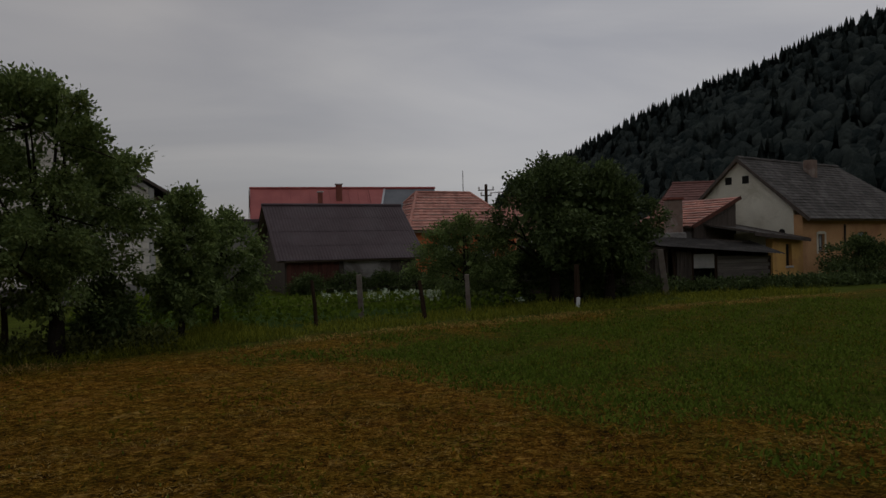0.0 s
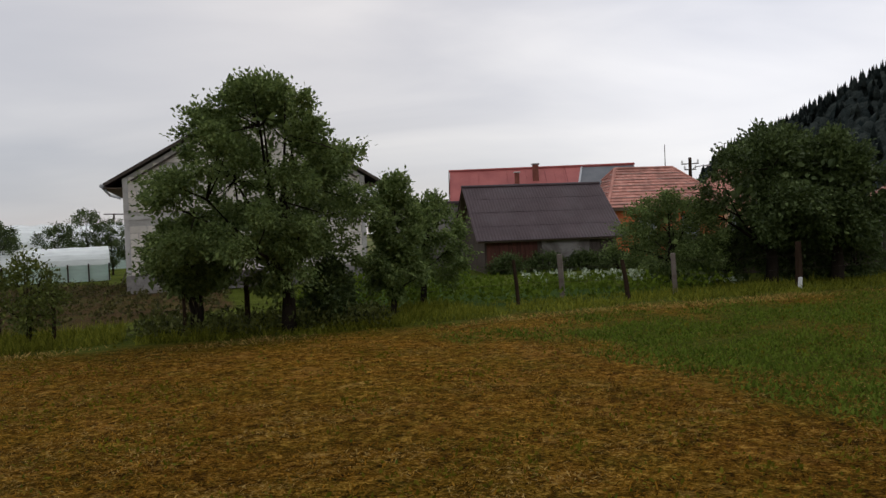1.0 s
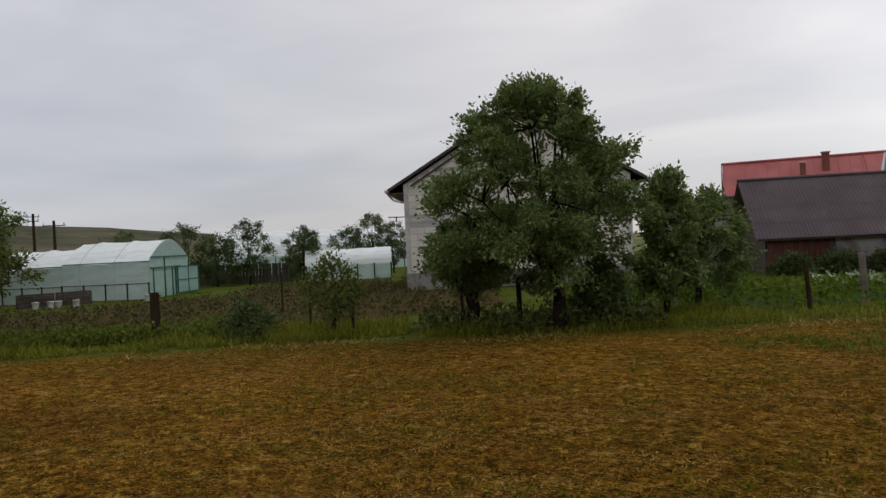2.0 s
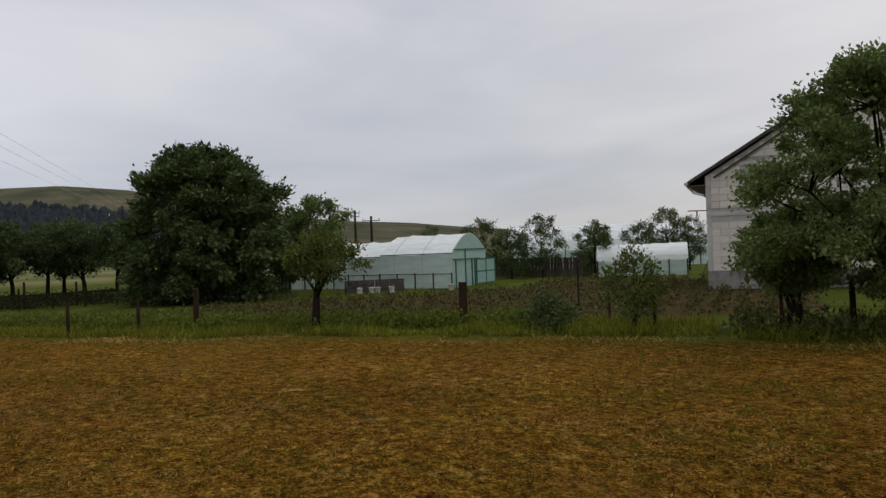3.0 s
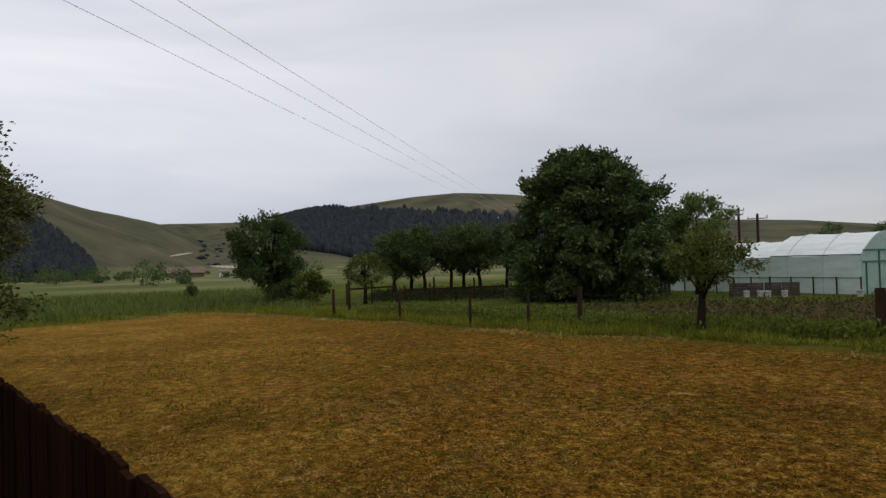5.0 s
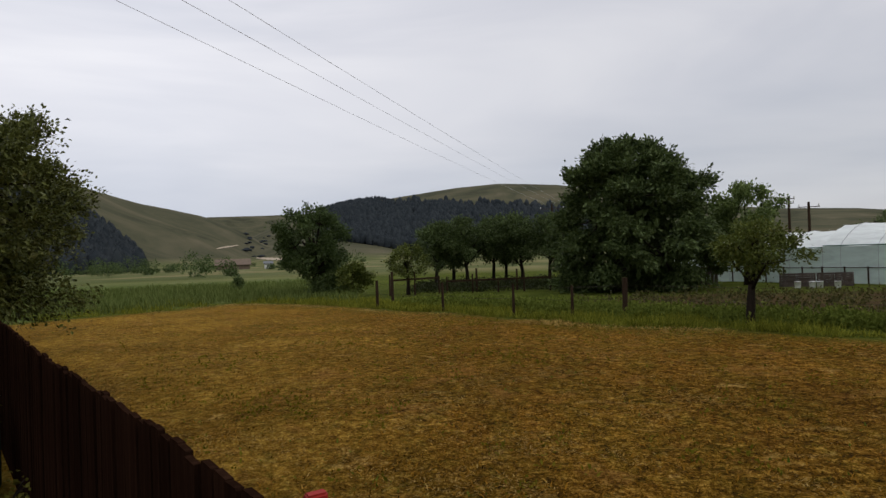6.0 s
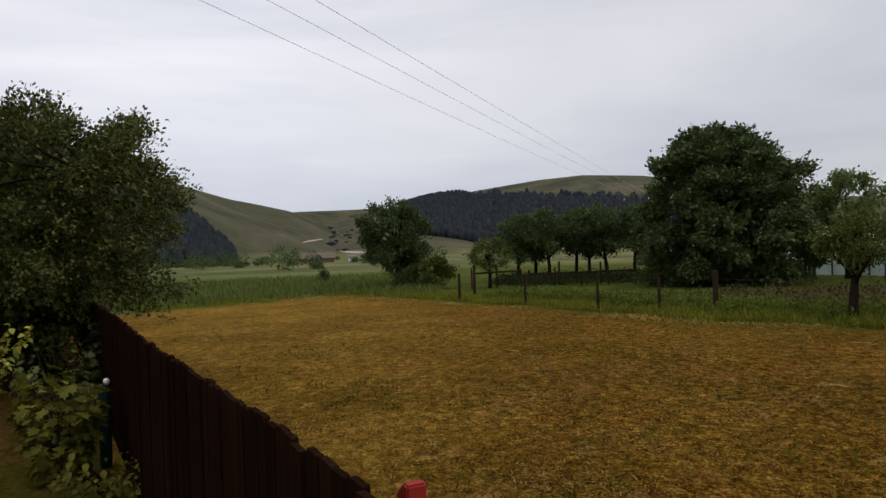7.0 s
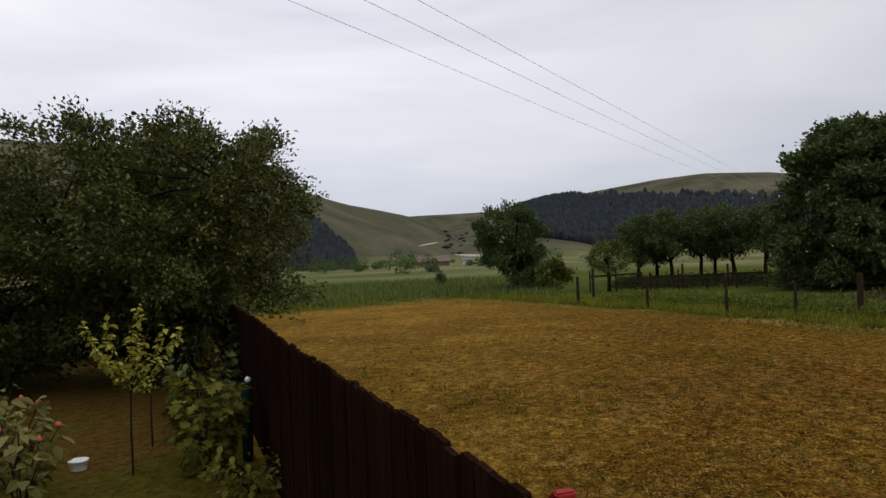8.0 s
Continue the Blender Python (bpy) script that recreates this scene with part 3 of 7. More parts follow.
SAND = surface("bare_sand", (0.34, 0.27, 0.19), (0.50, 0.41, 0.31), 0.05, 0.6, 0.95, 0, vary=0.0)
GUTTER = surface("galvanised_gutter", (0.35, 0.36, 0.37), (0.55, 0.56, 0.57), 3, 25, 0.45, 0.05, 0.002, metal=0.7)
GREEN_FRAME = surface("green_painted_frame", (0.03, 0.11, 0.08), (0.06, 0.18, 0.13), 3, 30, 0.6, 0.1, 0.002)
RED_ENAMEL = surface("red_enamel", (0.24, 0.012, 0.008), (0.36, 0.024, 0.016), 4, 40, 0.5, 0.15, 0.003, stain=(0.08, 0.015, 0.012), stain_scale=5)
TEAL = surface("teal_plastic", (0.003, 0.016, 0.016), (0.008, 0.030, 0.028), 4, 30, 0.6, 0.1, 0.002, spec=0.1)
ROSE = surface("rose_petal", (0.30, 0.055, 0.05), (0.48, 0.13, 0.10), 12, 60, 0.7, 0.1, 0.002)
CABLE = surface("weathered_cable", (0.42, 0.43, 0.46), (0.52, 0.53, 0.56), 2, 10, 0.7, 0)
STEEL = surface("rusty_steel", (0.035, 0.026, 0.022), (0.09, 0.065, 0.055), 5, 40, 0.7, 0.2, 0.002, metal=0.4)


def film_material(name, colour, clear, rough=0.45, spread=0.5):
    """Cloudy polythene: part of the light goes through, spread."""
    material = bpy.data.materials.new(name)
    nt, bsdf, out = link_nodes(material)
    co = nt.nodes.new("ShaderNodeTexCoord")
    stretch = nt.nodes.new("ShaderNodeMapping")
    stretch.inputs["Scale"].default_value = (0.6, 2.2, 2.2)
    nt.links.new(co.outputs["Object"], stretch.inputs[0])
    fold = noise_node(nt, stretch.outputs[0], 1.6, 6, 0.6, 0.6)
    tone = ramp_node(nt, fold, [(0.3, tuple(c * 0.78 for c in colour)), (0.7, colour)])
    nt.links.new(tone, bsdf.inputs["Base Color"])
    bsdf.inputs["Roughness"].default_value = rough
    bump_node(nt, fold, bsdf, 0.5, 0.03)
    tr = nt.nodes.new("ShaderNodeBsdfTranslucent")
    nt.links.new(tone, tr.inputs[0])
    glass = nt.nodes.new("ShaderNodeBsdfTransparent")
    m1, m2 = nt.nodes.new("ShaderNodeMixShader"), nt.nodes.new("ShaderNodeMixShader")
    m1.inputs[0].default_value, m2.inputs[0].default_value = spread, clear
    nt.links.new(bsdf.outputs[0], m1.inputs[1])
    nt.links.new(tr.outputs[0], m1.inputs[2])
    nt.links.new(m1.outputs[0], m2.inputs[1])
    nt.links.new(glass.outputs[0], m2.inputs[2])
    nt.links.new(m2.outputs[0], out.inputs[0])
    return material


FILM_WHITE = film_material("white_greenhouse_film", (0.91, 0.96, 0.93), 0.0, 0.4, 0.15)
FILM_GREEN = film_material("green_tinted_film", (0.58, 0.80, 0.72), 0.22)
FILM_CLEAR = film_material("clear_side_film", (0.84, 0.97, 0.91), 0.06)
GLASS = bpy.data.materials.new("window_glass")
_nt, _b, _o = link_nodes(GLASS)
_b.inputs["Base Color"].default_value = (0.30, 0.34, 0.36, 1)
_b.inputs["Roughness"].default_value, _b.inputs["Specular IOR Level"].default_value = 0.08, 0.8


# ---- houses ----
def wall_with_holes(bm, width, height, thick, holes, x0=0.0, z0=0.0, y0=0.0):
    """A wall in the x-z plane from y0 back by thick, with rectangular openings (x, z, w, h) right through it."""
    xs = sorted({0.0, width, *[h[0] for h in holes], *[h[0] + h[2] for h in holes]})
    zs = sorted({0.0, height, *[h[1] for h in holes], *[h[1] + h[3] for h in holes]})
    for a, b in zip(xs, xs[1:]):
        for c, d in zip(zs, zs[1:]):
            mx, mz = (a + b) / 2, (c + d) / 2
            if not any(h[0] < mx < h[0] + h[2] and h[1] < mz < h[1] + h[3] for h in holes):
                box(bm, (x0 + a, y0, z0 + c), (x0 + b, y0 + thick, z0 + d))
    bmesh.ops.remove_doubles(bm, verts=bm.verts[:], dist=1e-4)
    return bm


def window(parent, x, z, w, h, y=0.0, frame_mat=None, deep=0.12, sill=True, bars=True):
    """A window in an opening of a wall that faces -y: frame, pane, bar and sill."""
    frame_mat = frame_mat or WHITE_PAINT
    t = 0.055
    bm = B()
    box(bm, (x, y + deep - 0.03, z), (x + t, y + deep + 0.03, z + h))
    box(bm, (x + w - t, y + deep - 0.03, z), (x + w, y + deep + 0.03, z + h))
    box(bm, (x + t, y + deep - 0.03, z), (x + w - t, y + deep + 0.03, z + t))
    box(bm, (x + t, y + deep - 0.03, z + h - t), (x + w - t, y + deep + 0.03, z + h))
    if bars:
        box(bm, (x + w / 2 - 0.02, y + deep - 0.025, z + t), (x + w / 2 + 0.02, y + deep + 0.025, z + h - t))
    win = part("window", bm, frame_mat, parent, "small window with a pale painted frame")
    part("pane", box(B(), (x + t, y + deep - 0.006, z + t), (x + w - t, y + deep + 0.006, z + h - t)), GLASS, win)
    part("unlit_backing", box(B(), (x - 0.01, y + deep + 0.13, z - 0.01), (x + w + 0.01, y + deep + 0.15, z + h + 0.01)), UNLIT_PLATE, win)
    if sill:
        part("sill", box(B(), (x - 0.05, y - 0.06, z - 0.05), (x + w + 0.05, y + deep - 0.035, z - 0.004), 0.006), frame_mat, win)
    return win


def tiled_slope(bm, a, b, c, d, courses, per_course, lift=0.035, seed=1, gap=0.004):
    """Rows of roof tiles between eave a-b and ridge d-c: each row overlaps the row under it, each tile sits a little differently."""
    r = random.Random(seed)
    a, b, c, d = (Vector(p) for p in (a, b, c, d))
    n = (b - a).cross(d - a).normalized()
    if n.z < 0:
        n = -n
    for i in range(courses):
        s0, s1 = i / courses, min((i + 1.12) / courses, 1.0)
        l0, r0, l1, r1 = a.lerp(d, s0), b.lerp(c, s0), a.lerp(d, s1), b.lerp(c, s1)
        for k in range(per_course):
            u0, u1 = k / per_course, (k + 1) / per_course
            up = lift * r.uniform(0.75, 1.25)
            sag = r.uniform(-0.006, 0.006)
            p = [l0.lerp(r0, u0) + n * (up + sag), l0.lerp(r0, u1) + n * up, l1.lerp(r1, u1) + n * 0.006, l1.lerp(r1, u0) + n * (0.006 + sag)]
            top = [bm.verts.new(q) for q in p]
            f0, f1 = bm.verts.new(p[0] - n * lift * 0.9), bm.verts.new(p[1] - n * lift * 0.9)
            bm.faces.new(top)
            bm.faces.new((f0, f1, top[1], top[0]))
    return bm


def course_edges(a, b, c, d, courses, every=2):
    """Pale strips along the rows of a tiled slope."""
    a, b, c, d = (Vector(p) for p in (a, b, c, d))
    n = (b - a).cross(d - a).normalized()
    n = -n if n.z < 0 else n
    bm = B()
    for i in range(1, courses, every):
        p, q = a.lerp(d, i / courses), b.lerp(c, i / courses)
        m = max(2, int((q - p).length / 0.5))
        for k in range(m):
            if (k * 7 + i * 3) % 11 == 0:
                continue
            u, v = p.lerp(q, k / m), p.lerp(q, (k + 0.96) / m)
            beam(bm, u + n * 0.055, v + n * 0.055, 0.05, 0.035)
    return bm


def chimney_stack(parent, x, y, z0, z1, w=0.45, material=None, cap=True):
    bm = box(B(), (x - w / 2, y - w / 2, z0), (x + w / 2, y + w / 2, z1), 0.012)
    ch = part("chimney", bm, material or BRICK, parent, "square masonry chimney")
    if cap:
        part("cap", box(B(), (x - w / 2 - 0.06, y - w / 2 - 0.06, z1 + 0.002), (x + w / 2 + 0.06, y + w / 2 + 0.06, z1 + 0.07), 0.01), CONCRETE, ch)
    return ch


def block_house():
    """Unfinished two-storey house of bare aerated blocks; its gable faces the meadow."""
    w, deep, eave, plinth = 9.35, 9.0, 4.45, 0.72
    apex = eave + 2.85
    h = thing("block_house", "unfinished gabled house of bare pale aerated blocks under a dark roof", "house", (-19.15, 23.12, 0), 33.6)
    part("plinth", box(B(), (-0.04, -0.04, 0), (w + 0.04, deep + 0.04, plinth), 0.02), PLASTER_GREY, h, "grey concrete plinth")
    wins = [(1.55, 3.75, 0.95, 0.95), (6.85, 3.75, 0.95, 0.95), (2.2, 1.25, 1.2, 1.15), (6.0, 1.25, 1.2, 1.15)]
    bm = B()
    wall_with_holes(bm, w, eave - plinth, 0.24, [(a, b - plinth, c, min(d, eave - b - 0.001)) for a, b, c, d in wins if b < eave], 0, plinth, 0.012)
    core = part("wall", bm, MORTAR, h, "grey mortar bed of the gable wall")
    bm = B()
    half = w / 2
    prism(bm, [(0.02, eave), (w - 0.02, eave), (half, apex - 0.05)], 0.02, 0.24)
    part("gable_wall", bm, MORTAR, h)
    part("side_wall", box(B(), (0, 0.26, plinth), (0.25, deep, eave)), AAC, h)
    part("side_wall", box(B(), (w - 0.25, 0.26, plinth), (w, deep, eave)), AAC, h)
    part("back_wall", prism(B(), [(0.27, plinth), (w - 0.27, plinth), (w - 0.27, eave), (half, apex - 0.1), (0.27, eave)], deep - 0.25, deep - 0.01), AAC, h)
    # ring beams and corner posts of concrete
    part("ring_beam", box(B(), (-0.004, -0.012, 2.86), (w + 0.004, 0.011, 3.02)), CONCRETE, h, "grey concrete ring beam")
    for x in (-0.02, w - 0.16):
        part("corner_post", box(B(), (x, -0.018, plinth), (x + 0.18, 0.010, eave)), CONCRETE, h)
    for a, b, c, d in wins:
        window(h, a, b, c, d - 0.01, 0.0, deep=0.10, sill=False)
        part("lintel", box(B(), (a - 0.2, -0.014, b + d + 0.001), (a + c + 0.2, 0.011, b + d + 0.2)), CONCRETE, h)
    # each block of the gable
    bl, bh, j = 0.62, 0.27, 0.016
    shapes = {}
    r = random.Random(4)
    row, z = 0, plinth + 0.01
    while z + bh < apex - 0.2:
        if not (2.62 < z + bh / 2 < 3.05) or z + bh < 2.85 or z > 3.02:
            lo, hi = 0.17, w - 0.17
            if z + bh > eave - 0.1:
                k = (z + bh - eave) / (apex - eave) * half + 0.10
                lo, hi = k, w - k
            x = lo - (bl / 2 if row % 2 else 0)
            while x < hi:
                a, b = max(x, lo), min(x + bl - j, hi)
                clash = any(a < wx + ww and b > wx and z < wz + wh + 0.2 and z + bh > wz for wx, wz, ww, wh in wins)
                if b - a > 0.12 and not clash:
                    key = round(b - a, 2)
                    if key not in shapes:
                        bm = box(B(), (0, -0.012, 0), (key, 0.011, bh - j), 0.004)
                        me = bpy.data.meshes.new("block")
                        bm.to_mesh(me)
                        bm.free()
                        me.materials.append(AAC)
                        shapes[key] = me
                    ob = new("block", shapes[key])
                    ob.parent = h
                    ob.location = (a, r.uniform(-0.003, 0.002), z)
                x += bl
        row += 1
        z += bh
    # roof: two slopes with overhang, rafters' ends, barge boards, gutters
    over, front, t = 0.66, 0.16, 0.08
    slope = (apex - eave) / half
    ez = eave - over * slope * 0.55
    roof = part("roof", slab(B(), [(-over, -front, ez), (half, -front, apex + 0.1), (half, deep + front, apex + 0.1), (-over, deep + front, ez)], t), ROOF_DARK, h, "dark roof with wide eaves")
    part("roof", slab(B(), [(w + over, -front, ez), (half, -front, apex + 0.1), (half, deep + front, apex + 0.1), (w + over, deep + front, ez)], t), ROOF_DARK, h)
    for s, x0 in ((1, -over), (-1, w + over)):
        part("barge_board", beam(B(), (x0, -front - 0.03, ez - 0.03), (half, -front - 0.03, apex + 0.07), 0.035, 0.11), PLANK, h)
        part("rake_purlin", beam(B(), (x0 + s * 0.95, -0.06, ez + 0.12), (half - s * 1.3, -0.06, apex - 1.05), 0.07, 0.07), PLANK, h)
        part("soffit", box(B(), (min(x0, x0 + s * over), -front + 0.02, ez - 0.17), (max(x0, x0 + s * over), deep + front - 0.02, ez - 0.14)), LATH, h)
        gb = rod(B(), [(x0 - s * 0.06, -front - 0.08, ez - 0.08), (x0 - s * 0.06, deep + front + 0.05, ez - 0.08)], [0.075, 0.075], 8)
        gut = part("gutter", gb, GUTTER, h, "pale metal gutter")
        part("downpipe", rod(B(), [(x0 - s * 0.04, -front + 0.1, ez - 0.14), (x0 + s * 0.2, -front + 0.2, ez - 0.42), (x0 + s * (over - 0.08), -0.1, ez - 0.55)], [0.045] * 3, 7), GUTTER, gut)
    # bracket with a small lamp arm on the side wall
    part("wall_arm", beam(beam(B(), (-0.02, 0.3, 3.1), (-0.75, 0.3, 3.12), 0.04), (-0.4, 0.3, 2.9), (-0.4, 0.3, 3.1), 0.05), STEEL, h, "dark metal arm on the side wall")
    return h


def barn():
    """Low wooden barn under a big sheet roof."""
    L, half, eave, ridge = 6.25, 3.4, 1.42, 4.02
    h = thing("barn", "low weathered barn under a big dark corrugated sheet roof", "barn", (-6.8, 30.75, 0), 23.6)
    # front: planks at one end, patched render at the other
    part("rendered_wall", box(B(), (2.7, 0.3, 0), (4.9, 0.5, eave + 0.1)), PLASTER_GREY, h, "patched grey render")
    for i in range(31):
        x = 0.15 + i * 0.195
        if 2.5 < x < 4.8:
            continue
        part("board", box(B(), (x, 0.32 + 0.01 * (i % 3), 0.0), (x + 0.185, 0.36 + 0.01 * (i % 3), eave + 0.12), 0.004), PLANK_RED if i < 12 else PLANK, h)
    part("back_wall", box(B(), (0.1, 2 * half - 0.5, 0), (L - 0.1, 2 * half - 0.3, eave)), PLANK, h)
    for x0, x1 in ((0.1, 0.22), (L - 0.22, L - 0.1)):
        bm = prism(B(), [(0.5, 0), (2 * half - 0.5, 0), (2 * half - 0.5, eave + 0.2), (half, ridge - 0.2), (0.5, eave + 0.2)], x0, x1)
        bmesh.ops.transform(bm, matrix=Matrix(((0, 1, 0, 0), (1, 0, 0, 0), (0, 0, 1, 0), (0, 0, 0, 1))), verts=bm.verts[:])
        bmesh.ops.recalc_face_normals(bm, faces=bm.faces[:])
        part("gable_wall", bm, PLANK, h, "dark plank gable")
    # sheets in four courses, each lapping the one below, with a shallow wave
    r = random.Random(2)
    rows, cols, waves = 4, 7, 7
    for side in (0, 1):
        for i in range(rows):
            for k in range(cols):
                bm = B()
                s0, s1 = i / rows, min(1, (i + 1.05) / rows)
                x0, x1 = -0.35 + (L + 0.7) * k / cols, -0.35 + (L + 0.7) * (k + 1.0) / cols
                lift = 0.014 + r.uniform(0, 0.006)
                prev = None
                for m in range(waves * 2 + 1):
                    x = x0 + (x1 - x0) * m / (waves * 2)
                    up = 0.02 * (m % 2)
                    pts = []
                    for s, lf in ((s0, lift), (s1, 0.0)):
                        y, z = half * s, eave + (ridge - eave) * s
                        if side:
                            y = 2 * half - y
                        pts.append(bm.verts.new((x, y + (-0.01 if not side else 0.01), z + up + lf)))
                    if prev:
                        bm.faces.new((prev[0], pts[0], pts[1], prev[1]))
                    prev = pts
                part("roof_sheet", bm, ROOF_DARK, h)
    part("roof_deck", slab(B(), [(-0.3, 0.05, eave - 0.02), (L + 0.3, 0.05, eave - 0.02), (L + 0.3, half, ridge - 0.02), (-0.3, half, ridge - 0.02)], 0.06), LATH, h)
    part("roof_deck", slab(B(), [(-0.3, 2 * half - 0.05, eave - 0.02), (L + 0.3, 2 * half - 0.05, eave - 0.02), (L + 0.3, half, ridge - 0.02), (-0.3, half, ridge - 0.02)], 0.06), LATH, h)
    part("ridge_cap", rod(B(), [(-0.36, half, ridge + 0.02), (L + 0.36, half, ridge + 0.02)], [0.09, 0.09], 8), ROOF_DARK, h)
    return h


def red_roof_house():
    """Long house behind the barn: red sheet roof, a grey-roofed wing, brick chimneys."""
    L, half, eave, ridge = 11.0, 3.6, 3.1, 5.75
    h = thing("long_house", "long peach house with a red sheet roof and brick chimneys", "house", (-10.6, 41.2, 0), 14)
    part("front_wall", box(B(), (0.2, 0.5, 0), (L, 0.8, eave + 0.2)), PLASTER_PEACH, h)
    part("back_wall", box(B(), (0.2, 2 * half - 0.8, 0), (L, 2 * half - 0.5, eave)), PLASTER_PEACH, h)
    for x0, x1 in ((0.2, 0.45), (L - 0.25, L)):
        bm = prism(B(), [(0.82, 0), (2 * half - 0.82, 0), (2 * half - 0.82, eave + 0.2), (half, ridge - 0.25), (0.82, eave + 0.2)], x0, x1)
        bmesh.ops.transform(bm, matrix=Matrix(((0, 1, 0, 0), (1, 0, 0, 0), (0, 0, 1, 0), (0, 0, 0, 1))), verts=bm.verts[:])
        bmesh.ops.recalc_face_normals(bm, faces=bm.faces[:])
        part("gable_wall", bm, PLASTER_PEACH, h, "peach plaster gable")
    part("roof", slab(B(), [(-0.45, 0, eave - 0.3), (6.9, 0, eave - 0.3), (6.9, half, ridge), (-0.45, half, ridge)], 0.1), ROOF_RED, h, "red sheet roof")
    part("roof", slab(B(), [(-0.45, 2 * half, eave - 0.3), (L + 0.3, 2 * half, eave - 0.3), (L + 0.3, half, ridge), (-0.45, half, ridge)], 0.1), ROOF_RED, h)
    part("roof", slab(B(), [(6.92, 0, eave - 0.3), (L + 0.3, 0, eave - 0.3), (L + 0.3, half, ridge - 0.02), (8.0, half, ridge - 0.02)], 0.1), ROOF_GREY, h, "grey sheet roof over the wing")
    part("roof", slab(B(), [(6.92, 0, eave - 0.28), (8.0, half, ridge - 0.0), (6.92, half, ridge)], 0.1), ROOF_RED, h)
    for i in range(13):
        x = -0.4 + i * 0.6
        part("seam", beam(B(), (x, 0, eave - 0.28), (x, half, ridge + 0.02), 0.03, 0.025), ROOF_RED, h)
    part("ridge_cap", rod(B(), [(-0.5, half, ridge + 0.03), (L + 0.35, half, ridge + 0.03)], [0.08, 0.08], 8), ROOF_RED, h)
    part("valley_flashing", beam(B(), (6.92, -0.02, eave - 0.25), (8.0, half, ridge + 0.03), 0.12, 0.02), GUTTER, h, "pale metal flashing")
    for x0 in (-0.5,):
        part("barge_board", beam(B(), (x0, 0, eave - 0.36), (x0, half, ridge - 0.06), 0.04, 0.2), PLANK_RED, h)
        part("barge_board", beam(B(), (x0, 2 * half, eave - 0.36), (x0, half, ridge - 0.06), 0.04, 0.2), PLANK_RED, h)
    chimney_stack(h, 4.95, half - 0.9, ridge - 1.0, ridge + 0.15, 0.36)
    chimney_stack(h, 3.75, half - 1.3, ridge - 1.3, ridge - 0.35, 0.28)
    for x in (1.5, 4.2, 8.6):
        window(h, x, 1.0, 1.1, 1.2, 0.5 - 0.13, deep=0.09)
    return h


def hip_house():
    """Orange house under a hipped roof of pink-red clay tiles."""
    L, deep, eave, ridge = 7.6, 7.2, 2.86, 5.32
    h = thing("hip_house", "orange plastered house under a hipped clay tile roof", "house", (-1.95, 41.0, 0), 23.6)
    bm = B()
    wall_with_holes(bm, L - 0.8, eave - 0.1, 0.3, [(1.6, 1.0, 1.1, 1.3), (4.2, 1.0, 1.1, 1.3)], 0.4, 0, 0.4)
    part("front_wall", bm, PLASTER_ORANGE, h)
    for x in (2.0, 4.6):
        window(h, x, 1.0, 1.1, 1.3, 0.4)
    part("back_wall", box(B(), (0.4, deep - 0.7, 0), (L - 0.4, deep - 0.4, eave - 0.1)), PLASTER_ORANGE, h)
    for x in (0.4, L - 0.7):
        part("side_wall", box(B(), (x, 0.72, 0), (x + 0.3, deep - 0.72, eave - 0.1)), PLASTER_ORANGE, h)
    a, b, c, d = (0, 0, eave), (L, 0, eave), (L, deep, eave), (0, deep, eave)
    r0, r1 = (1.95, deep / 2, ridge), (L - 1.95, deep / 2, ridge)
    part("eaves_board", box(B(), (0.02, 0.02, eave - 0.14), (L - 0.02, deep - 0.02, eave - 0.03)), LATH, h, "brown eaves board")
    for k, (p, q, u, v) in enumerate(((a, b, r1, r0), (c, d, r0, r1), (d, a, r0, r0), (b, c, r1, r1))):
        bm = tiled_slope(B(), p, q, u, v, 13, 26 if k < 2 else 22, 0.05, 5 + k)
        slope = part("roof_slope", bm, ROOF_TILE, h, "rows of pink-red clay tiles")
        tagged(part("course_edges", course_edges(p, q, u, v, 13), TILE_EDGE, slope), "pale strips along the tile edges", kind="stuff")
    for p, q in ((a, r0), (b, r1), (c, r1), (d, r0), (r0, r1)):
        p, q = Vector(p), Vector(q)
        part("ridge_tiles", rod(B(), [p.lerp(q, t) + Vector((0, 0, 0.03)) for t in (0, 0.5, 1)], [0.09] * 3, 8), ROOF_TILE, h)
    part("aerial", rod(B(), [(5.2, deep / 2, ridge), (5.2, deep / 2, ridge + 1.45)], [0.03, 0.02], 5), STEEL, h, "thin roof aerial")
    return h


def far_tile_house(x, y, yaw, L, deep, eave, ridge, wall, roofm, label, seed):
    h = thing("village_house", label, "house", (x, y, 0), yaw)
    part("wall", box(B(), (0.4, 0.4, 0), (L - 0.4, deep - 0.4, eave), 0.01), wall, h)
    mid = deep / 2
    for k, (p, q, u, v) in enumerate((((0, 0, eave - 0.1), (L, 0, eave - 0.1), (L - 1.4, mid, ridge), (1.4, mid, ridge)),
                                      ((L, deep, eave - 0.1), (0, deep, eave - 0.1), (1.4, mid, ridge), (L - 1.4, mid, ridge)),
                                      ((0, deep, eave - 0.1), (0, 0, eave - 0.1), (1.4, mid, ridge), (1.4, mid, ridge)),
                                      ((L, 0, eave - 0.1), (L, deep, eave - 0.1), (L - 1.4, mid, ridge), (L - 1.4, mid, ridge)))):
        part("roof_slope", tiled_slope(B(), p, q, u, v, 11, 20, 0.05, seed + k), roofm, h)
    part("ridge_tiles", rod(B(), [(1.35, mid, ridge + 0.03), (L - 1.35, mid, ridge + 0.03)], [0.1, 0.1], 8), roofm, h)
    for wx in (1.4, L - 2.4):
        window(h, wx, 1.1, 1.0, 1.2, 0.26, deep=0.11)
    return h


